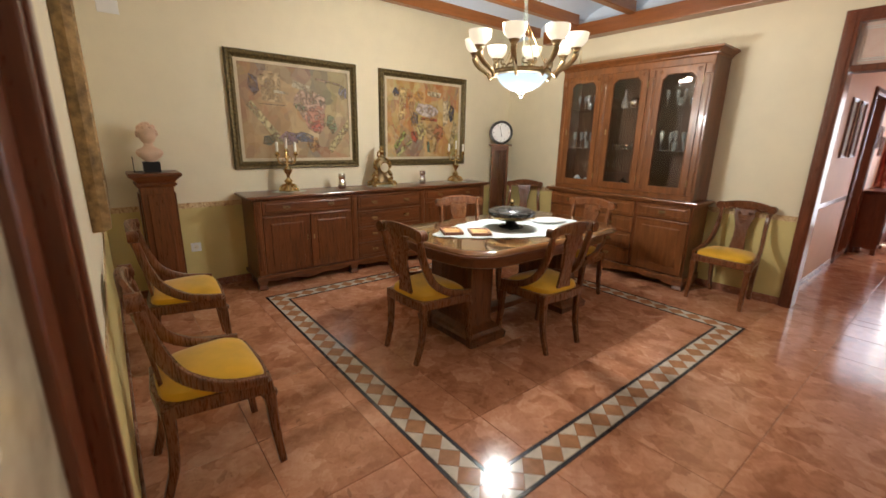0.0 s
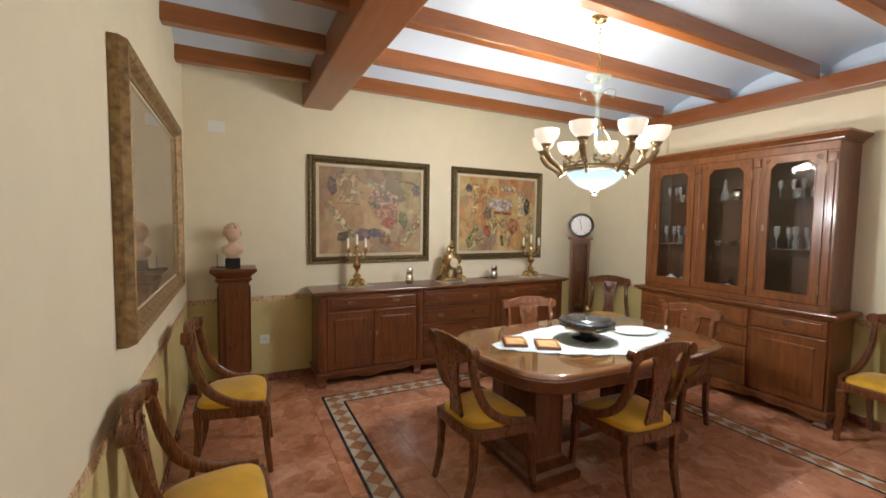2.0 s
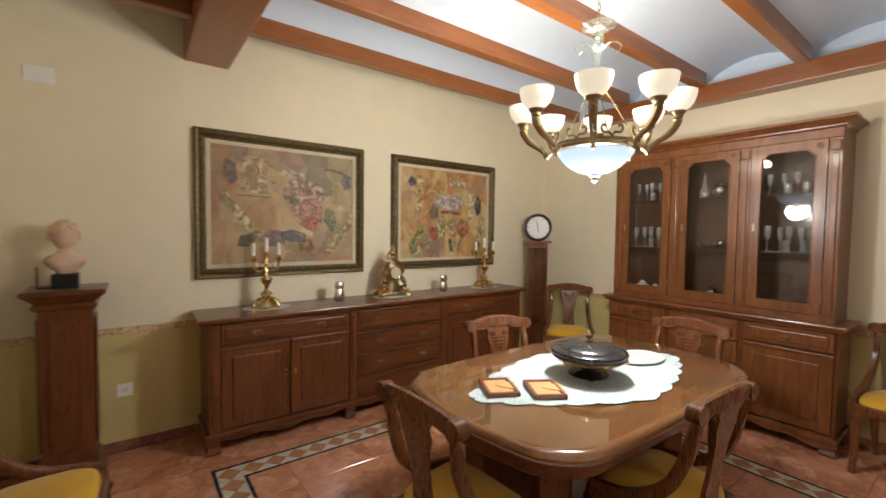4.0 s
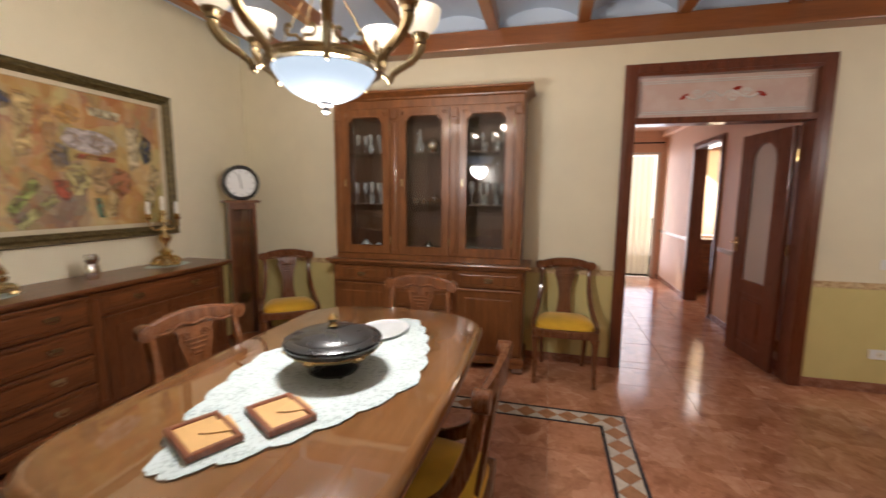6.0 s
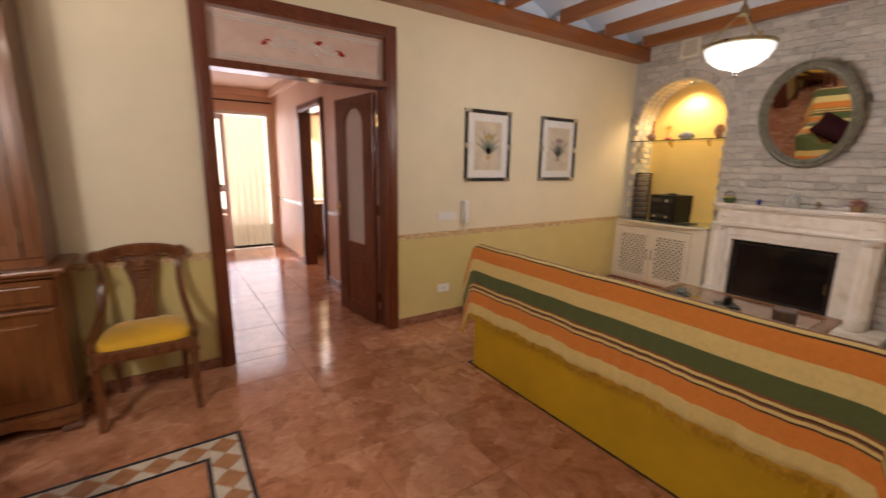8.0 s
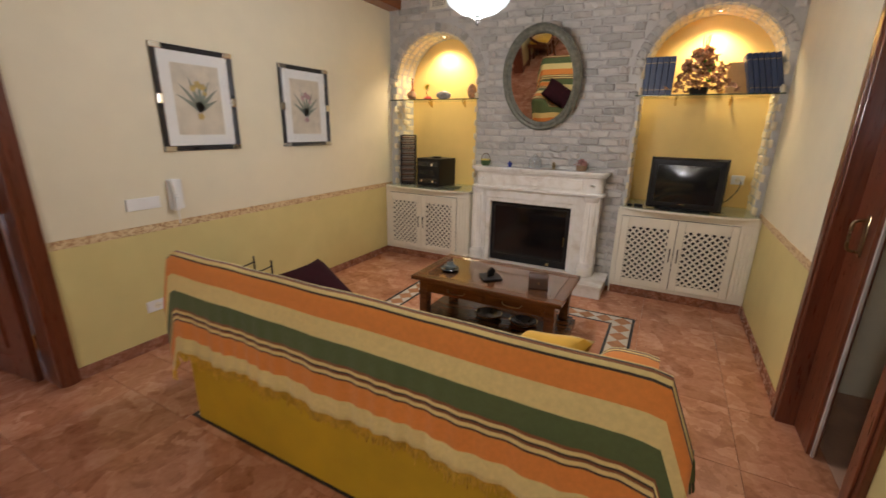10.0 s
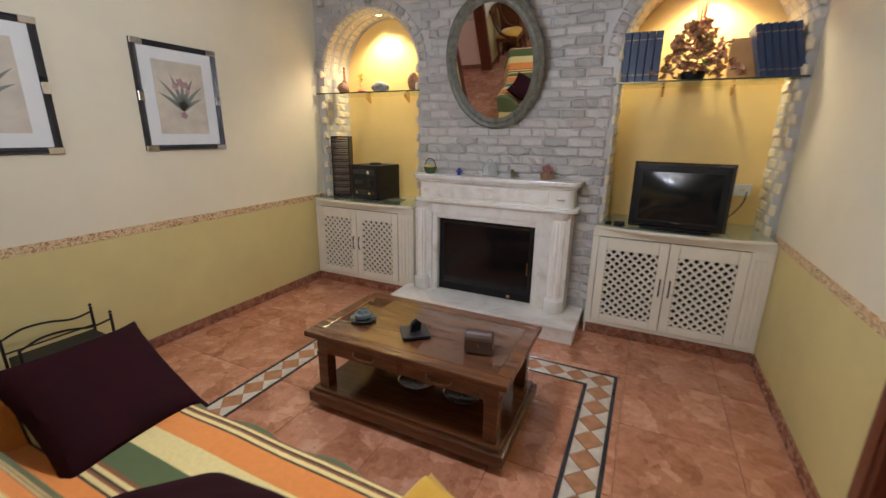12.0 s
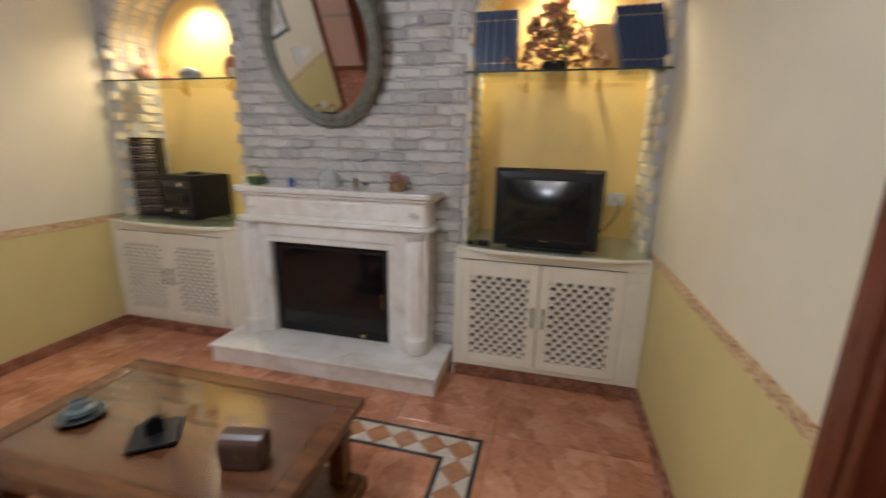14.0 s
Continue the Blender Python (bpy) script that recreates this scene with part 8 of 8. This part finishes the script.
for nm, x, sx, sz, col, lab, cat in (("sea_shell", 4.38, 0.055, 0.05, (0.30, 0.16, 0.10), "spotted brown sea shell on the glass shelf", "shell"), ("grey_stone", 3.97, 0.085, 0.045, (0.28, 0.28, 0.28), "grey rounded stone on the glass shelf", "stone"), ("round_box", 3.63, 0.05, 0.075, (0.28, 0.13, 0.06), "round brown wooden ornament on the glass shelf", "ornament")):
    bm = bmesh.new()
    r = bmesh.ops.create_icosphere(bm, subdivisions=3, radius=1)
    for vtx in r["verts"]:
        d = 1 + 0.15 * noise.noise(vtx.co * 1.7 + Vector((x, 0, 0)))
        vtx.co = Vector((x + vtx.co.x * sx * d, YS - 0.10 + vtx.co.y * 0.045 * d, SH + sz * 0.97 + vtx.co.z * sz * (d if vtx.co.z > 0 else 0.97)))
    tag1(part(nm, bm, plain(nm + "_surface", col, 0.5, var=0.5, scale=30), smooth=True), lab, cat)
gm = thing("toy_gramophone", "small yellow and red gramophone ornament on the shelf", "ornament", pose(4.18, YS - 0.12, SH))
part("body", lathe(bmesh.new(), [(0, 0), (0.04, 0), (0.045, 0.02), (0.03, 0.035), (0, 0.04)], 14), plain("red_lacquer", (0.45, 0.05, 0.03), 0.3), gm, smooth=True)
part("stem", tube(bmesh.new(), smooth_path([(0, 0, 0.035), (0.02, 0, 0.08), (-0.01, 0, 0.12)], 4), 0.005, 6), BRASS, gm)
part("horn", lathe(bmesh.new(), [(0.006, 0.0), (0.012, 0.02), (0.035, 0.04), (0.033, 0.041), (0.0, 0.01)], 14), plain("yellow_enamel", (0.70, 0.48, 0.05), 0.3), gm, smooth=True, m=pose(-0.01, 0.0, 0.115, -55, 20, 0))
# spot lamps in the arches
for sx in (4.025, 1.505):
    sp = thing("recessed_spot", "small recessed lit spot lamp at the arch's crown", "spot lamp", pose(sx, YS - 0.19, 2.418), "niche spots")
    part("ring", lathe(bmesh.new(), [(0.028, -0.002), (0.04, -0.012), (0.045, -0.006), (0.045, 0.004), (0.028, 0.004)], 24), SILVER, sp, smooth=True)
    part("lamp_glass", lathe(bmesh.new(), [(0, -0.006), (0.027, -0.004), (0.028, 0.002), (0, 0.002)], 18), SPOTG, sp)

# ---- pendant over the living area ----
pn = thing("pendant_lamp", "lit white bowl pendant lamp with brass fittings", "pendant lamp", pose(2.68, -2.30, 0.0))
part("bowl", lathe(bmesh.new(), [(0, 2.035), (0.04, 2.037), (0.10, 2.055), (0.15, 2.09), (0.175, 2.13), (0.182, 2.165), (0.176, 2.165), (0.145, 2.095), (0.09, 2.062), (0, 2.045)], 36), glow("lit_white_pendant_bowl", (0.82, 0.94, 1.0), 1.15, (0.12, 0.13, 0.14)), pn, "lit white glass bowl", smooth=True)
part("finial", lathe(bmesh.new(), [(0, 2.035), (0.02, 2.034), (0.022, 2.026), (0.010, 2.018), (0.014, 2.010), (0.006, 1.998), (0, 1.99)], 16), IRON, pn, smooth=True)
part("rim", lathe(bmesh.new(), [(0.178, 2.158), (0.19, 2.162), (0.19, 2.178), (0.178, 2.178), (0.178, 2.158)], 36), OLDBRASS, pn, smooth=True)
for i in range(3):
    a = 2 * math.pi * i / 3 + 0.4
    bm = tube(bmesh.new(), [(0.184 * math.cos(a), 0.184 * math.sin(a), 2.17), (0.012 * math.cos(a), 0.012 * math.sin(a), 2.36)], 0.004, 6)
    lathe(bm, [(0, -0.02), (0.009, -0.01), (0.012, 0.01), (0, 0.022)], 8, (0.186 * math.cos(a), 0.186 * math.sin(a), 2.185))
    part("stay_rod", bm, OLDBRASS, pn, smooth=True)
part("stem", lathe(bmesh.new(), [(0, 2.33), (0.03, 2.34), (0.022, 2.38), (0.008, 2.40), (0.008, 2.95), (0.05, 2.965), (0.055, 3.0), (0, 3.0)], 16), OLDBRASS, pn, smooth=True)

# ---- botanical prints, entry phone, vents ----
def print_mat(name, seed):
    return plain(name, (0.62, 0.55, 0.44), 0.6, var=0.15, scale=9)


MATB = plain("white_mat_board", (0.80, 0.80, 0.78), 0.7, var=0.02)
FRB = plain("black_frame_with_worn_silver", (0.03, 0.03, 0.032), 0.3, 0.3, var=0.4)
LEAFG = plain("painted_grey_green_leaf", (0.20, 0.23, 0.19), 0.7, var=0.3)
for k, (yc, petal) in enumerate(((-1.96, (0.50, 0.36, 0.12)), (-2.935, (0.40, 0.24, 0.25)))):
    bp = thing("botanical_print", "botanical print with white mat in a black silver-cornered frame", "picture", pose(XE - 0.001, yc, 1.63, 0, 0, -90), "botanical prints")
    w, h = 0.55, 0.66
    moulded_frame("frame", w, h, 0.035, 0.025, FRB, bp)
    bm = bmesh.new()
    for sx in (-1, 1):
        for sz in (-1, 1):
            part("silver_corner", box(*sorted((sx * (w / 2 - 0.07), sx * (w / 2 + 0.001))), -0.0265, -0.012, *sorted((sz * (h / 2 - 0.034), sz * (h / 2 + 0.001))), 0.003), SILVER, bp, "worn silver corner")
        part("silver_band", box( *sorted((sx * (w / 2 - 0.034), sx * (w / 2 + 0.001))), -0.0262, -0.012, -0.03, 0.03, 0.003), SILVER, bp, "worn silver band")
    part("mat_board", box(-w / 2 + 0.034, w / 2 - 0.034, -0.008, -0.001, -h / 2 + 0.034, h / 2 - 0.034), MATB, bp)
    part("print_sheet", box(-0.165, 0.165, -0.0105, -0.0082, -0.225, 0.225), print_mat("aged_print_paper", k), bp, "aged beige print")
    bm = bmesh.new()
    for a, ln in ((-62, 0.17), (-38, 0.21), (-15, 0.23), (4, 0.20), (24, 0.22), (46, 0.20), (68, 0.15)):
        t = radians(a)
        pts = []
        for i in range(9):
            u = i / 8
            wd = 0.012 * math.sin(math.pi * u ** 0.7) + 0.001
            cx, cz = ln * u * math.sin(t) * (0.5 + 0.5 * u), -0.08 + ln * u * math.cos(t * 0.8)
            pts.append((cx, cz, wd))
        poly = [(x - q * math.cos(t), z + q * math.sin(t)) for x, z, q in pts] + [(x + q * math.cos(t), z - q * math.sin(t)) for x, z, q in reversed(pts)]
        prism(bm, poly, -0.0112, -0.0106, axis="y")
    part("leaves", bm, LEAFG, bp)
    bm = bmesh.new()
    for x, z, r in ((0.0, 0.10, 0.024), (-0.035, 0.075, 0.02), (0.035, 0.085, 0.022), (0.0, -0.105, 0.022), (0.045, 0.045, 0.015)):
        prism(bm, [(x + r * (1 + 0.25 * math.cos(5 * t)) * math.cos(t), z + r * (1 + 0.25 * math.cos(5 * t)) * math.sin(t)) for t in [2 * math.pi * i / 20 for i in range(20)]], -0.0118, -0.0113, axis="y")
    part("blossoms", bm, plain("painted_petals", petal, 0.7, var=0.3, scale=40), bp)
    part("glazing", box(-w / 2 + 0.034, w / 2 - 0.034, -0.016, -0.0145, -h / 2 + 0.034, h / 2 - 0.034), GLASS, bp)
ph = thing("entry_phone", "white wall entry phone with handset and curled cord", "telephone", pose(XE, -1.70, 1.02, 0, 0, -90))
part("body", box(-0.045, 0.045, -0.025, 0, -0.10, 0.10, 0.006, 2), PLASTIC_W, ph)
bm = tube(bmesh.new(), smooth_path([(-0.02, -0.03, -0.09), (-0.02, -0.05, -0.085), (-0.02, -0.055, 0.0), (-0.02, -0.05, 0.085), (-0.02, -0.03, 0.09)], 5), 0.016, 10, square=True)
part("handset", bm, PLASTIC_W, ph, smooth=True)
part("cord", tube(bmesh.new(), smooth_path([(0, -0.01, -0.10), (0.005, -0.012, -0.16), (0.0, -0.01, -0.20)], 5), 0.004, 6), PLASTIC_W, ph)
plate("switch_plate", "wide white switch plate beside the entry phone", pose(XE, -1.50, 0.985, 0, 0, -90), 0.20, 0.075, False)
vn = thing("air_vent", "small cream lattice air vent high on the brick wall", "vent", pose(3.98, YS + 0.012, 2.73, 0, 0, 180))
bm = bmesh.new()
for a in ((-0.10, 0.10, -0.10, -0.08), (-0.10, 0.10, 0.08, 0.10), (-0.10, -0.08, -0.08, 0.08), (0.08, 0.10, -0.08, 0.08)):
    B(bm, a[0], a[1], -0.014, 0, a[2], a[3], 0.002)
part("frame", bm, WHITEPAINT, vn)
bm = bmesh.new()
for i in range(-4, 5):
    B(bm, i * 0.018 - 0.003, i * 0.018 + 0.003, -0.008, -0.004, -0.08, 0.08)
    B(bm, -0.08, 0.08, -0.0085, -0.0045, i * 0.018 - 0.003, i * 0.018 + 0.003)
part("grille", bm, WHITEPAINT, vn)
# Black sheet stands for the shade inside the vent.
part("dark_back", box(-0.08, 0.08, -0.002, -0.0005, -0.08, 0.08), BLACK, vn)

# ---- floor tiles, borders and bricks ----
RX, RY = [], []
TP = 0.507
gx = [4.242 + TP * k for k in range(-12, 11)]
gy = [0.44 + TP * k for k in range(-10, 9)]
RINGS = [(0.785, 3.73, 0.44, 3.418), (1.745, 3.725, -3.56, -1.118)]
BWD = 0.178
tile_cache = {}


def tile_mesh(w, h, mat, bev=0.0016, th=0.006, key="t"):
    k = (round(w, 3), round(h, 3), key)
    if k not in tile_cache:
        bm = box(-w / 2, w / 2, -h / 2, h / 2, -th, 0)
        es = [e for e in bm.edges if all(v.co.z > -0.001 for v in e.verts)]
        bmesh.ops.bevel(bm, geom=es, offset=bev, segments=1, affect="EDGES")
        me = bpy.data.meshes.new("tile")
        bm.to_mesh(me)
        bm.free()
        me.materials.append(mat)
        tile_cache[k] = me
    return tile_cache[k]


def sub(rects, hole):
    out = []
    hx0, hx1, hy0, hy1 = hole
    for x0, x1, y0, y1 in rects:
        if x1 <= hx0 or x0 >= hx1 or y1 <= hy0 or y0 >= hy1:
            out.append((x0, x1, y0, y1))
            continue
        if x0 < hx0:
            out.append((x0, hx0, y0, y1))
        if x1 > hx1:
            out.append((hx1, x1, y0, y1))
        a, c = max(x0, hx0), min(x1, hx1)
        if y0 < hy0:
            out.append((a, c, y0, hy0))
        if y1 > hy1:
            out.append((a, c, hy1, y1))
    return out


strips = []
for x0, x1, y0, y1 in RINGS:
    strips += [(x0, x1, y0, y0 + BWD), (x0, x1, y1 - BWD, y1), (x0, x0 + BWD, y0 + BWD, y1 - BWD), (x1 - BWD, x1, y0 + BWD, y1 - BWD)]
floor = tagged(new("floor"), "", "", "", "structure")
areas = [(XW - 0.14, XE, YH, YN), (XL - 0.14, XE, YS, YH), (XE, HX + 0.14, HS - 0.12, HN + 0.12), (6.0, 8.4, -3.2, HS - 0.12), (6.4, 8.6, HN + 0.12, 2.4)]
tr = random.Random(3)
for ax0, ax1, ay0, ay1 in areas:
    for a, b2 in zip(gx, gx[1:]):
        for c0, c1 in zip(gy, gy[1:]):
            x0, x1, y0, y1 = max(a, ax0), min(b2, ax1), max(c0, ay0), min(c1, ay1)
            if x1 - x0 < 0.012 or y1 - y0 < 0.012:
                continue
            rs = [(x0, x1, y0, y1)]
            for s in strips:
                rs = sub(rs, s)
            for q in rs:
                w, h = q[1] - q[0] - 0.0022, q[3] - q[2] - 0.0022
                if w < 0.008 or h < 0.008:
                    continue
                ob = new("floor_tile", tile_mesh(w, h, FLOOR))
                ob.parent = floor
                ob.matrix_basis = pose((q[0] + q[1]) / 2, (q[2] + q[3]) / 2, 0)
                ob["kind"] = "structure"
TRI = {}


def poly_mesh(key, poly, mat):
    if key not in TRI:
        bm = prism(bmesh.new(), poly, -0.006, 0.0)
        es = [e for e in bm.edges if all(v.co.z > -0.001 for v in e.verts)]
        bmesh.ops.bevel(bm, geom=es, offset=0.0008, segments=1, affect="EDGES")
        bmesh.ops.recalc_face_normals(bm, faces=bm.faces)
        me = bpy.data.meshes.new("border_piece")
        bm.to_mesh(me)
        bm.free()
        me.materials.append(mat)
        TRI[key] = me
    return TRI[key]


def border_ring(name, R):
    x0, x1, y0, y1 = R
    bo = tagged(new(name), "", "", "", "structure")
    LN = 0.020
    for o in (0.0, BWD - LN):
        bm = bmesh.new()
        for q in ((x0 + o, x1 - o, y0 + o, y0 + o + LN), (x0 + o, x1 - o, y1 - o - LN, y1 - o), (x0 + o, x0 + o + LN, y0 + o + LN, y1 - o - LN), (x1 - o - LN, x1 - o, y0 + o + LN, y1 - o - LN)):
            B(bm, q[0] + 0.0008, q[1] - 0.0008, q[2] + 0.0008, q[3] - 0.0008, -0.006, 0.0)
        part("dark_line", bm, BLACKTILE, bo, "", "structure")
    W = BWD - 2 * LN
    g = 0.0012

    def run(ax, ay, L, along_x):
        n = max(1, round(L / W))
        p = L / n
        hw, hp = W / 2 - g, p / 2 - g
        tan = poly_mesh(("d", round(p, 3), along_x), [(-hp, 0), (0, -hw), (hp, 0), (0, hw)] if along_x else [(-hw, 0), (0, -hp), (hw, 0), (0, hp)], TANTILE)
        for k in range(n):
            c = (k + 0.5) * p
            ob = new("tan_diamond", tan)
            ob.parent, ob.matrix_basis = bo, pose(ax + (c if along_x else W / 2), ay + (W / 2 if along_x else c), 0)
            ob["kind"] = "structure"
        for k in range(n + 1):
            c = k * p
            for s in (-1, 1):
                l, r = (-hp if k > 0 else 0), (hp if k < n else 0)
                tri = [(l + (g * 2 if l else g), s * hw), (r - (g * 2 if r else g), s * hw), (0 if (l and r) else (g if not l else -g), s * g * 2)]
                if not along_x:
                    tri = [(b, a) for a, b in tri]
                me = poly_mesh(("t", round(p, 3), along_x, s, bool(l), bool(r)), tri, WHITETILE)
                ob = new("cream_triangle", me)
                ob.parent, ob.matrix_basis = bo, pose(ax + (c if along_x else W / 2), ay + (W / 2 if along_x else c), 0)
                ob["kind"] = "structure"

    a, c = x0 + LN, y0 + LN
    run(a, c, x1 - x0 - 2 * LN, True)
    run(a, y1 - LN - W, x1 - x0 - 2 * LN, True)
    run(a, c + W, y1 - y0 - 2 * LN - 2 * W, False)
    run(x1 - LN - W, c + W, y1 - y0 - 2 * LN - 2 * W, False)


border_ring("floor_border_dining", RINGS[0])
border_ring("floor_border_living", RINGS[1])

# bricks
BRICK, nt, b = mat_new("whitewashed_brick")
v = coords(nt)
oi = nt.nodes.new("ShaderNodeObjectInfo")
n1 = noise_tex(nt, v, 7, 5, 0.6, 0.6)
n2 = noise_tex(nt, v, 40, 4)
f = math_n(nt, "ADD", math_n(nt, "MULTIPLY", oi.outputs["Random"], 0.55), math_n(nt, "MULTIPLY", n1, 0.45))
c = ramp(nt, f, ((0.15, (0.34, 0.325, 0.30)), (0.38, (0.47, 0.45, 0.415)), (0.62, (0.61, 0.58, 0.53)), (0.85, (0.44, 0.39, 0.34))))
c = mixc(nt, math_n(nt, "MULTIPLY", n2, 0.25), c, (0.36, 0.32, 0.30), "MIX")
nt.links.new(c, b.inputs["Base Color"])
b.inputs["Roughness"].default_value = 0.8
bump(nt, b, math_n(nt, "ADD", n1, n2), 0.5, 0.004)
brick_var = []
br = random.Random(21)
BL, BH, BT = 0.165, 0.054, 0.024


def brick_mesh(L, H, T, seed):
    rr = random.Random(seed)
    bm = box(-L / 2, L / 2, -T, 0, -H / 2, H / 2)
    bmesh.ops.subdivide_edges(bm, edges=[e for e in bm.edges if abs((e.verts[0].co - e.verts[1].co).x) > L * 0.9], cuts=3)
    for v2 in bm.verts:
        fr = v2.co.y > -0.001
        v2.co.x += rr.uniform(-0.006, 0.006)
        v2.co.z += rr.uniform(-0.005, 0.005)
        if fr:
            v2.co.y += rr.uniform(-0.004, 0.002)
    es = [e for e in bm.edges if all(v3.co.y > -0.008 for v3 in e.verts) and len([f for f in e.link_faces if abs(f.normal.y) < 0.5]) == 1]
    bmesh.ops.bevel(bm, geom=es, offset=0.009, segments=1, affect="EDGES")
    me = bpy.data.meshes.new("brick")
    bm.to_mesh(me)
    bm.free()
    me.materials.append(BRICK)
    return me


# Lighter, warmer copy of the brick: the niche lamps' glow put into its colour.
BRICK_LIT = plain("cream_painted_brick", (0.74, 0.64, 0.44), 0.7, var=0.16, scale=9, bumps=0.5, bscale=40)
FULL = [brick_mesh(BL, BH, BT, s) for s in range(8)]
HALF = [brick_mesh(BL / 2 - 0.005, BH, BT, 20 + s) for s in range(4)]


def lit_copies(meshes):
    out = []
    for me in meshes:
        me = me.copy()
        me.materials[0] = BRICK_LIT
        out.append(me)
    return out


HALF_LIT, FULL_LIT = lit_copies(HALF), lit_copies(FULL)
wall_br = tagged(new("brick_facing"), "", "", "", "structure")


def solid(x, z, hx=BL / 2, hz=BH / 2):
    """How a brick at (x, z) meets the openings: 0 clear, 1 cut, 2 inside."""
    worst = 0
    for _, x0, x1, top in AR:
        r, cx = (x1 - x0) / 2, (x0 + x1) / 2
        zc = top - r
        rr = r + 0.10
        pts = [(x + sx * hx * 0.98, z + sz * hz) for sx in (-1, 0, 1) for sz in (-1, 1)]
        ins = 0
        for px, pz in pts:
            if pz <= zc:
                ins += x0 < px < x1
            else:
                ins += math.hypot(px - cx, pz - zc) < rr
        if ins == len(pts):
            worst = 2
        elif ins:
            worst = max(worst, 1)
    return worst


placed = []
PX, PZ = BL + 0.010, BH + 0.013
row = 0
z = 0.10
while z < 3.05:
    off = (PX / 2 if row % 2 else 0) + br.uniform(-0.012, 0.012)
    x = XL + off - PX / 2
    while x < XE + PX:
        for xx, hx, ms in ((x, BL / 2, FULL),):
            s = solid(xx, z)
            lo, hi = xx - hx, xx + hx
            if lo < XL - 0.004 or hi > XE + 0.004:
                s = max(s, 1)
            if s == 0:
                placed.append((xx, z, "F"))
            elif s == 1:
                for sg in (-1, 1):
                    hxx = xx + sg * BL / 4
                    if hxx - BL / 4 > XL - 0.012 and hxx + BL / 4 < XE + 0.012 and solid(hxx, z, BL / 4) == 0:
                        placed.append((hxx, z, "H"))
        x += PX
    z += PZ
    row += 1
placed.sort(key=lambda p: abs(p[0] - 2.5) + abs(p[1] - 1.5) * 0.6)
rest_v, rest_f = [], []
for i, (x, z, k) in enumerate(placed):
    me = br.choice(FULL if k == "F" else HALF)
    m = pose(x, YS + 0.012 + br.uniform(-0.004, 0.004), z, br.uniform(-1.5, 1.5), br.uniform(-0.8, 0.8), 0)
    ob = new("brick", me)
    ob.parent, ob.matrix_basis = wall_br, m
    ob["kind"] = "structure"
# arch rings: bricks on end round each arch, and bricks lining the reveals
for name, x0, x1, top in AR:
    r, cx = (x1 - x0) / 2, (x0 + x1) / 2
    zc = top - r
    n = 26
    for i in range(n):
        a = math.pi * (i + 0.5) / n
        for q, dy in ((0, 0.0),):
            ob = new("arch_brick", br.choice(HALF))
            ob.parent = wall_br
            rr = r + 0.052
            if not (XL + 0.02 < cx + rr * math.cos(a) < XE - 0.02):
                continue
            ob.matrix_basis = pose(cx + rr * math.cos(a), YS + 0.015 + br.uniform(-0.003, 0.003), zc + rr * math.sin(a), 0, -math.degrees(a), 0)
            ob["kind"] = "structure"
    # soffit and reveals, in the warm-lit brick copies
    zz = 0.86
    k = 0
    while zz < zc + 0.01:
        for sx, xw, rz in ((1, x0, -90), (-1, x1, 90)):
            for j in range(2 if k % 2 else 2):
                yy = YS - 0.055 - (0.155 if j else 0) - (0.06 if k % 2 else 0)
                ob = new("reveal_brick", br.choice(HALF_LIT) if not j else br.choice(FULL_LIT))
                ob.parent = wall_br
                ob.matrix_basis = pose(xw + sx * 0.009, yy + (0.05 if not j else 0.0), zz, 0, br.uniform(-0.8, 0.8), rz)
                ob["kind"] = "structure"
        zz += PZ
        k += 1
    for i in range(n):
        a = math.pi * (i + 0.5) / n
        for j in range(3):
            ob = new("reveal_brick", br.choice(HALF_LIT))
            ob.parent = wall_br
            rr = r - 0.010
            m = pose(cx + rr * math.cos(a), YS - 0.045 - 0.112 * j, zc + rr * math.sin(a)) @ Matrix.Rotation(-(a - math.pi / 2), 4, "Y") @ Matrix(((0, 0, 1, 0), (1, 0, 0, 0), (0, 1, 0, 0), (0, 0, 0, 1))).to_4x4() @ Matrix.Rotation(math.pi, 4, "X")
            ob.matrix_basis = m
            ob["kind"] = "structure"
